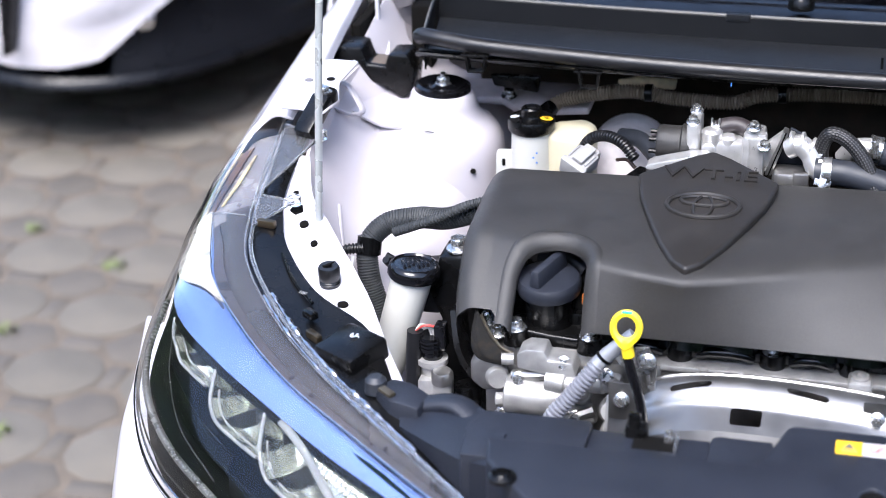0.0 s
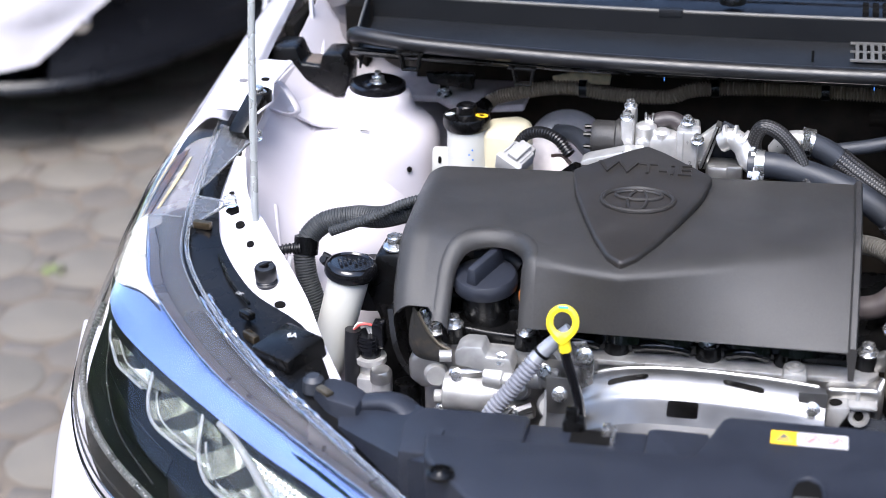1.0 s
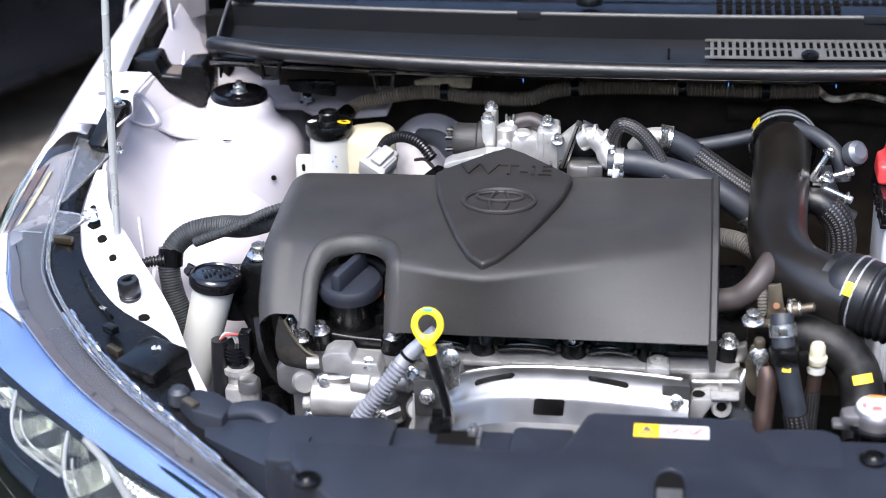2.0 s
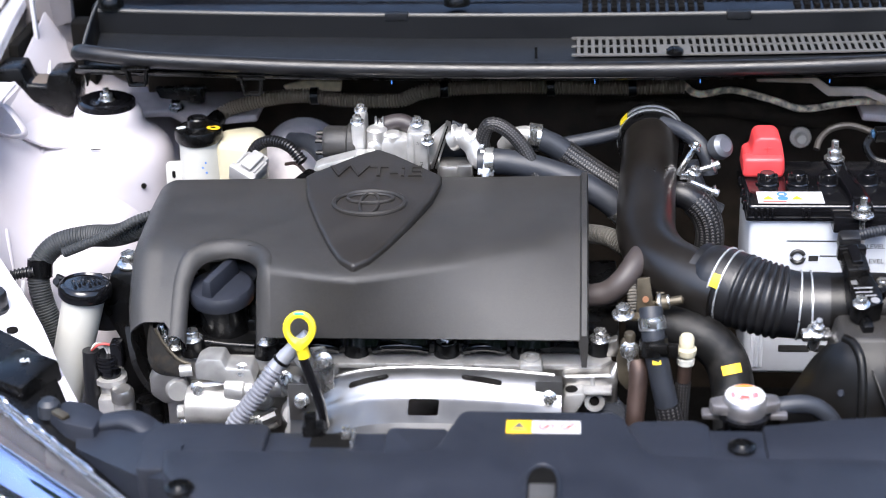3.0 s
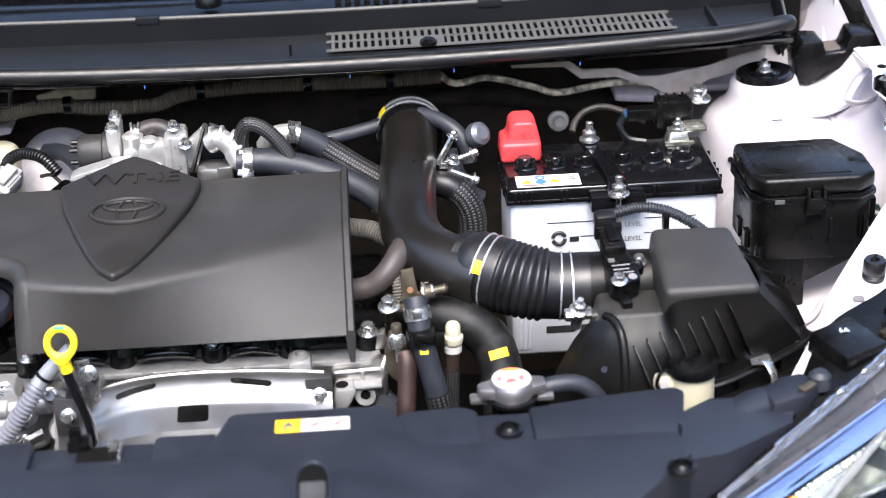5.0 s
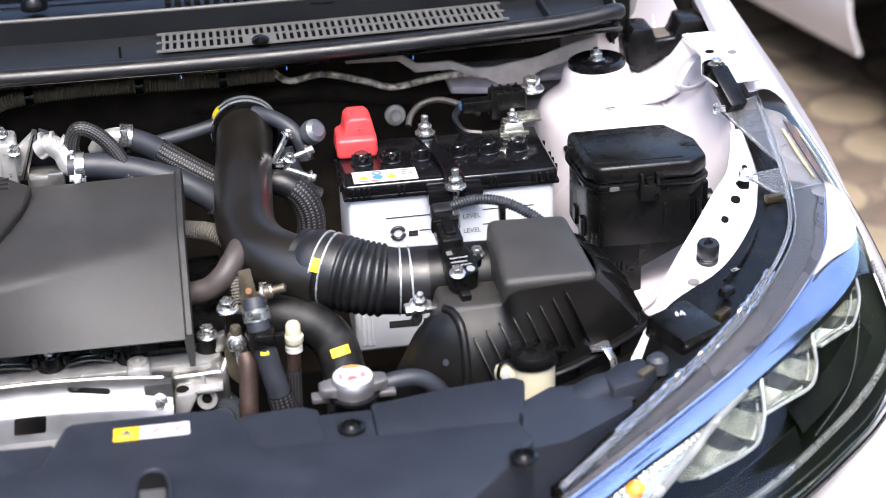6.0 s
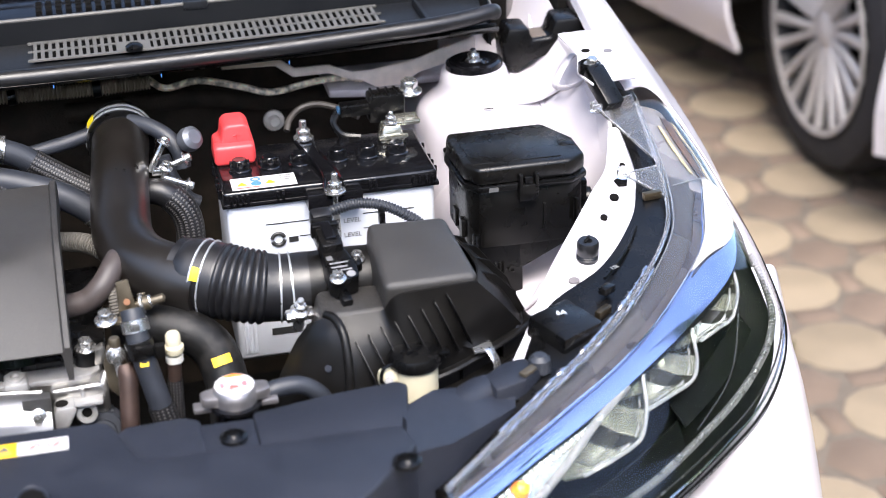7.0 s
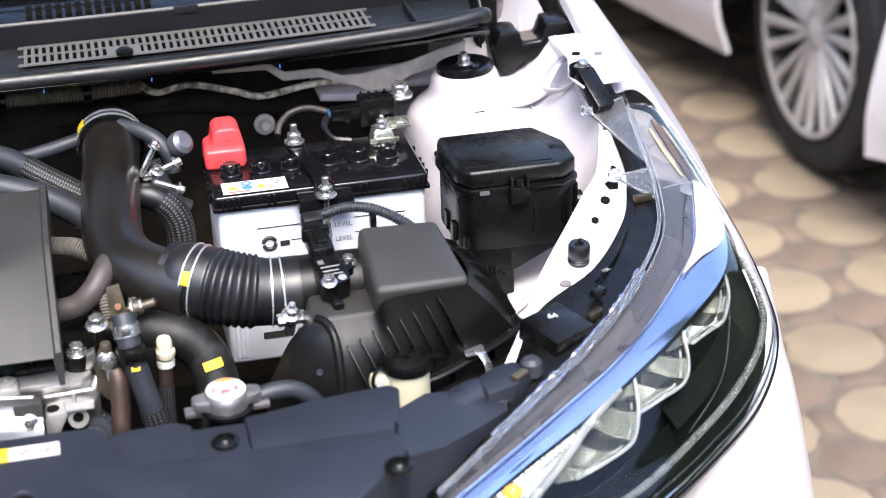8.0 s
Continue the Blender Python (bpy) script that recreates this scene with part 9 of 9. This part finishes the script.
# ---- cars parked on both sides ----
def wheel_at(car, at, yaw, r=0.325):
    m = Matrix.Translation(at) @ pose(0, 0, 0, 0, 0, yaw) @ pose(0, 0, 0, 0, 90, 0)
    w = part("wheel", lathe([(r * 0.70, -0.09), (r * 0.86, -0.105), (r * 0.96, -0.092), (r, -0.06), (r, 0.04), (r * 0.97, 0.06), (r * 0.86, 0.07), (r * 0.70, 0.06), (r * 0.70, -0.09)], m, 56), TYRE, car, "black tyre on a silver multi-spoke alloy wheel")
    part("rim_well", lathe([(r * 0.71, -0.095), (r * 0.72, -0.105), (r * 0.69, -0.10), (r * 0.64, -0.02), (r * 0.62, 0.06), (0, 0.06)], m, 48), stuff_mat("dark_wheel_well", (0.008, 0.008, 0.010), 0.6, bump=0.05), w)
    part("rim_lip", lathe([(r * 0.695, -0.098), (r * 0.735, -0.100), (r * 0.735, -0.106), (r * 0.695, -0.104), (r * 0.695, -0.098)], m, 48), RIM, w)
    for k in range(10):
        for d in (-0.105, 0.105):
            a = 2 * math.pi * k / 10 + d
            p, q = V((math.cos(a) * 0.045, math.sin(a) * 0.045, -0.080)), V((math.cos(a + d * 0.35) * r * 0.70, math.sin(a + d * 0.35) * r * 0.70, -0.100))
            way = (q - p).normalized()
            across_ = way.cross(V((0, 0, 1))).normalized()
            loops = []
            for f, wide_, thick_ in ((0.0, 0.0075, 0.016), (0.5, 0.0095, 0.012), (1.0, 0.0125, 0.010)):
                c = p.lerp(q, f)
                loops.append([m @ (c + across_ * x_ * wide_ + V((0, 0, z_ * thick_))) for x_, z_ in ((-1, 1), (1, 1), (1, 0), (0.6, -0.35), (-0.6, -0.35), (-1, 0))])
            part("spoke", rings(loops), RIM, w)
    part("hub", lathe([(0, -0.09), (0.03, -0.088), (0.055, -0.075), (0.06, -0.04), (0, -0.04)], m, 28), RIM, w)
    return w


white_car = thing("parked_car", "white car parked alongside with a silver alloy wheel", "car", (2.2, 2.9, 0))
WM = Matrix.Translation((1.69, 2.262, 0)) @ pose(0, 0, 0, 0, 0, 12.0)


def car_rows(rows):
    return [[tuple(WM @ V(p)) for p in r] for r in rows]


# flank behind the wheel, arch and front corner ahead of it (local y runs along the car)
part("flank", skin(car_rows([[(-0.02, 0.335, 0.20), (-0.03, 1.0, 0.20), (-0.02, 1.8, 0.20), (0, 3.0, 0.22)], [(-0.06, 0.335, 0.34), (-0.07, 1.0, 0.34), (-0.06, 1.8, 0.34), (-0.03, 3.0, 0.36)], [(-0.05, 0.33, 0.60), (-0.06, 1.0, 0.60), (-0.05, 1.8, 0.60), (-0.03, 3.0, 0.6)], [(0.0, 0.42, 0.95), (-0.01, 1.0, 0.95), (0.0, 1.8, 0.97), (0.02, 3.0, 1.0)], [(0.30, 0.45, 1.0), (0.2, 1.0, 1.02), (0.2, 1.8, 1.05), (0.25, 3.0, 1.1)]]), 6, 6, 0.01), WHITE, white_car)
part("front_corner", skin(car_rows([[(-0.115, -0.320, 0.20), (0.02, -0.62, 0.22), (0.22, -0.85, 0.22), (0.6, -0.95, 0.22)], [(-0.130, -0.335, 0.34), (-0.03, -0.66, 0.36), (0.20, -0.90, 0.36), (0.6, -1.0, 0.36)], [(-0.115, -0.38, 0.60), (-0.02, -0.64, 0.60), (0.22, -0.86, 0.60), (0.6, -0.95, 0.6)], [(-0.04, -0.40, 0.88), (0.08, -0.58, 0.85), (0.28, -0.72, 0.82), (0.6, -0.78, 0.82)], [(0.30, -0.40, 0.98), (0.35, -0.5, 0.95), (0.45, -0.55, 0.93), (0.6, -0.55, 0.92)]]), 6, 6, 0.01), WHITE, white_car)
arch_pts = [V((0.0, 0.40 * math.cos(a), 0.30 + 0.42 * math.sin(a))) for a in (math.pi * k / 16 for k in range(17))]
part("wheel_arch", rings([[WM @ (p + V((-0.055, 0, 0))) for p in arch_pts], [WM @ V((-0.045, p.y * 1.12, 0.30 + (p.z - 0.30) * 1.6)) for p in arch_pts]], closed=False, caps=False), WHITE, white_car)
part("arch_liner", rings([[WM @ (p + V((-0.03, 0, 0))) for p in arch_pts], [WM @ (p + V((0.40, 0, 0))) for p in arch_pts]], closed=False, caps=False), DARK, white_car)
part("underbody", box(0.10, 1.5, -0.8, 3.1, 0.18, 0.60, 0.02, m=WM), DARK, white_car)
hatch_shell(white_car, WM @ Matrix.Translation((0.79, -0.70, 0)), 0.97)
part("bonnet", box(0.08, 1.5, -0.75, 0.62, 0.80, 0.99, 0.06, 3, m=WM), WHITE, white_car)
wheel_at(white_car, WM @ V((0.11, 0.05, 0.33)), 1.0)

other = thing("parked_car", "white and black nosed car parked beyond the paving", "car", (-2.4, 3.0, 0))
OM = Matrix.Translation((-1.872, 2.467, -0.085)) @ pose(0, 0, 0, 0, 0, -20)
orow = lambda rows: [[tuple(OM @ V(p)) for p in r] for r in rows]  # noqa: E731
part("bumper_lip", skin(orow([[(-0.9, 0.02, 0.32), (-0.45, -0.02, 0.31), (-0.15, 0.02, 0.30), (0.05, 0.22, 0.295), (0.12, 0.6, 0.295), (0.13, 1.4, 0.295)], [(-0.9, 0.03, 0.285), (-0.45, -0.01, 0.28), (-0.15, 0.03, 0.272), (0.04, 0.23, 0.268), (0.10, 0.6, 0.268), (0.11, 1.4, 0.268)], [(-0.9, 0.30, 0.265), (-0.45, 0.28, 0.262), (-0.2, 0.30, 0.26), (-0.14, 0.45, 0.26), (-0.12, 0.7, 0.26), (-0.12, 1.4, 0.26)]]), 6, 6, 0.01), TRIM, other, "black lower bumper lip")
part("lower_grille", skin(orow([[(-0.02, 0.10, 0.28), (0.06, 0.30, 0.27), (0.12, 0.6, 0.27), (0.13, 1.4, 0.27)], [(-0.04, 0.16, 0.42), (0.03, 0.34, 0.42), (0.09, 0.62, 0.42), (0.10, 1.4, 0.42)], [(-0.02, 0.12, 0.75), (0.03, 0.34, 0.75), (0.08, 0.62, 0.75), (0.09, 1.4, 0.75)]]), 6, 6, 0.01), TRIM, other)
part("white_corner", skin(orow([[(-0.26, -0.03, 0.34), (-0.20, -0.02, 0.335), (-0.10, 0.02, 0.335), (-0.03, 0.09, 0.345)], [(-0.31, -0.05, 0.42), (-0.20, -0.035, 0.42), (-0.07, 0.04, 0.42), (0.025, 0.18, 0.42)], [(-0.42, -0.06, 0.55), (-0.24, -0.03, 0.55), (-0.03, 0.08, 0.55), (0.08, 0.35, 0.55)], [(-0.60, 0.0, 0.88), (-0.40, 0.04, 0.90), (-0.15, 0.14, 0.90), (0.05, 0.55, 0.90)]]), 6, 6, 0.008), WHITE, other, "white bumper corner")
part("bumper_core", box(-0.9, -0.10, 0.10, 0.6, 0.27, 0.36, 0.03, m=OM), TRIM, other)
part("vent_slit", prism([(-0.185, 0.38), (-0.178, 0.38), (-0.10, 0.70), (-0.16, 0.70)], -0.068, -0.020, "y", 0.003, m=OM @ pose(0, 0, 0, 0, 0, 6)), TRIM, other)
part("parking_sensor", lathe([(0, 0), (0.022, 0), (0.026, 0.008), (0.018, 0.014), (0, 0.015)], towards(OM @ V((0.012, 0.21, 0.42)), OM.to_3x3() @ V((0.85, -0.5, 0.1))), 24), CHROME, other)
part("grille_bar", tube([OM @ V(p) for p in ((0.03, 0.30, 0.345), (0.085, 0.5, 0.345), (0.115, 0.8, 0.345), (0.12, 1.3, 0.345))], 0.012, 8), TRIM, other)
part("body_block", box(-1.5, 0.0, 0.25, 1.7, 0.24, 0.85, 0.06, 3, m=OM), TRIM, other)
part("bonnet", box(-1.5, 0.0, 0.3, 1.40, 0.82, 0.97, 0.05, 3, m=OM), WHITE, other)
hatch_shell(other, OM @ Matrix.Translation((-0.75, 0.10, 0)), 0.95)
for s in (-1, 1):
    wheel_at(other, OM @ V((-0.75 + s * 0.74, 3.2, 0.410)), -20 + 90 - 90 * s - 90)
hatch_shell(body, Matrix.Identity(4))
for s in (-1, 1):
    for y in (0.78, 3.25):
        wheel_at(body, V((s * 0.735, y, 0.325)), 180 if s > 0 else 0)

# ---- paving ----
pave = thing("pavement", "worn beige octagonal paving stones set among brown bricks", "pavement", (0, 0, 0), kind="structure")
PITCH = 0.245


def piece_mesh(name, outline, material, top=0.0, deep=0.04, edge=0.0028):
    b = bmesh.new()
    cx, cy = sum(p[0] for p in outline) / len(outline), sum(p[1] for p in outline) / len(outline)
    loops = []
    for z, s in ((top - deep, 0), (top - edge, 0), (top - edge * 0.3, 0.35), (top, 1)):
        loops.append([(p[0] + (cx - p[0]) * 0.03 * s, p[1] + (cy - p[1]) * 0.03 * s, z) for p in outline])
    vs = [[b.verts.new(p) for p in loop] for loop in loops]
    n = len(outline)
    for a, c in zip(vs, vs[1:]):
        for i in range(n):
            b.faces.new((a[i], a[(i + 1) % n], c[(i + 1) % n], c[i]))
    b.faces.new(vs[-1])
    bmesh.ops.recalc_face_normals(b, faces=b.faces)
    for f in b.faces:
        f.smooth = True
    me = bpy.data.meshes.new(name)
    b.to_mesh(me)
    b.free()
    me.materials.append(material)
    return me


OCT = [(0.101 * math.cos(radians(a)), 0.096 * math.sin(radians(a))) for a in range(15, 375, 30)]
LINK = 0.042
SHAPES = (
    ("stone", OCT),
    ("brick", [(0.103, -LINK), (0.142, -LINK), (0.142, LINK), (0.103, LINK)]),
    ("brick", [(-LINK, 0.100), (LINK, 0.100), (LINK, 0.145), (-LINK, 0.145)]),
    ("brick", [(0.1225 + 0.068 * a, 0.1225 + 0.060 * b) for a, b in ((-1, 0), (-0.44, -1), (0.44, -1), (1, 0), (0.44, 1), (-0.44, 1))]))
WARM = [(kind_, piece_mesh(kind_, line_, STONE if kind_ == "stone" else BRICK)) for kind_, line_ in SHAPES]
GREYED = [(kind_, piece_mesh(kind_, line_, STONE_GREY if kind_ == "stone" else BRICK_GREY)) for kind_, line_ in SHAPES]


def lay(i, j, singles, far):
    x, y = i * PITCH - 0.06, j * PITCH + 0.06
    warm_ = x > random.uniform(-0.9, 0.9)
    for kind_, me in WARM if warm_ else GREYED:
        m = pose(x, y, random.uniform(-0.002, 0.001), random.uniform(-0.4, 0.4), random.uniform(-0.4, 0.4), random.uniform(-2, 2))
        if singles:
            ob = new(kind_, me)
            ob.parent = pave
            ob.matrix_basis = m
        else:
            verts_, faces_ = far[kind_, warm_]
            base = len(verts_)
            verts_.extend(tuple(m @ v.co) for v in me.vertices)
            faces_.extend([base + k for k in f.vertices] for f in me.polygons)


far = {(kind_, warm_): ([], []) for kind_ in ("stone", "brick") for warm_ in (False, True)}
for i in range(-24, 25):
    for j in range(-18, 27):
        x, y = i * PITCH, j * PITCH
        near = (-2.25 < x < -1.05 and 0.8 < y < 3.4) or (0.95 < x < 2.1 and 0.7 < y < 3.3)
        lay(i, j, near, far)
for name_, key_, mat_ in (("far_stones", ("stone", True), STONE), ("far_bricks", ("brick", True), BRICK), ("far_stones", ("stone", False), STONE_GREY), ("far_bricks", ("brick", False), BRICK_GREY)):
    me = bpy.data.meshes.new(name_)
    me.from_pydata(far[key_][0], [], far[key_][1])
    me.materials.append(mat_)
    ob = new(name_, me)
    ob.parent = pave
    tagged(ob, kind="stuff")
weeds = bmesh.new()
for cx, cy in ((-1.70, 1.66), (-1.52, 1.30), (-1.86, 2.12), (-1.60, 1.98), (1.30, 1.55)):
    for k in range(12):
        a, d = random.uniform(0, 6.28), random.uniform(0, 0.025)
        m = Matrix.Translation((cx + d * math.cos(a), cy + d * math.sin(a), 0)) @ pose(0, 0, 0, random.uniform(20, 75), 0, math.degrees(a))
        rings([[(-0.002, 0, 0), (0.002, 0, 0)], [(-0.0035, 0, 0.010), (0.0035, 0, 0.010)], [(-0.0005, 0, 0.024), (0.0005, 0, 0.024)]], closed=False, caps=False, bm=weeds, m=m)
weed = part("weeds", weeds, MOSS, None)
tagged(weed, "small green weeds growing in the paving joints", "weeds", kind="stuff")

# ---- trees and hedges added out of view all round, heights set for lamp reflections ----
hedge = bmesh.new()
prev = None
for i in range(145):
    a = 2 * math.pi * i / 144
    col = []
    for j in range(15):
        z = 1.15 * j
        d = 11.0 + 1.6 * noise.noise(V((4 * math.cos(a), 4 * math.sin(a), 0.5 * z))) + 0.10 * z
        top_ = 4.8 + 10.5 * math.exp(-((((a + 3.0) % 6.2832) - 3.12) / 0.16) ** 2) + 2.2 * math.exp(-((a - 3.02) / 0.25) ** 2) + 1.2 * noise.noise(V((3 * math.cos(a), 3 * math.sin(a), 9.0))) - 3.6 * math.exp(-((a - 2.44) / 0.26) ** 2) - 3.6 * math.exp(-((a - 0.76) / 0.26) ** 2)
        col.append(hedge.verts.new((d * math.cos(a), d * math.sin(a), min(z, top_))))
    if prev:
        for p, q, r, s_ in zip(prev, prev[1:], col[1:], col):
            hedge.faces.new((p, q, r, s_))
    prev = col
bmesh.ops.remove_doubles(hedge, verts=hedge.verts[:], dist=0.001)
back = part("backdrop", hedge, stuff_mat("dark_green_hedge", (0.045, 0.075, 0.022), 0.8, vary=0.7, scale=2.5, bump=1.0, fine=14), None)
tagged(back, "dark green trees and hedges added unseen round the car park", "hedge", kind="structure")
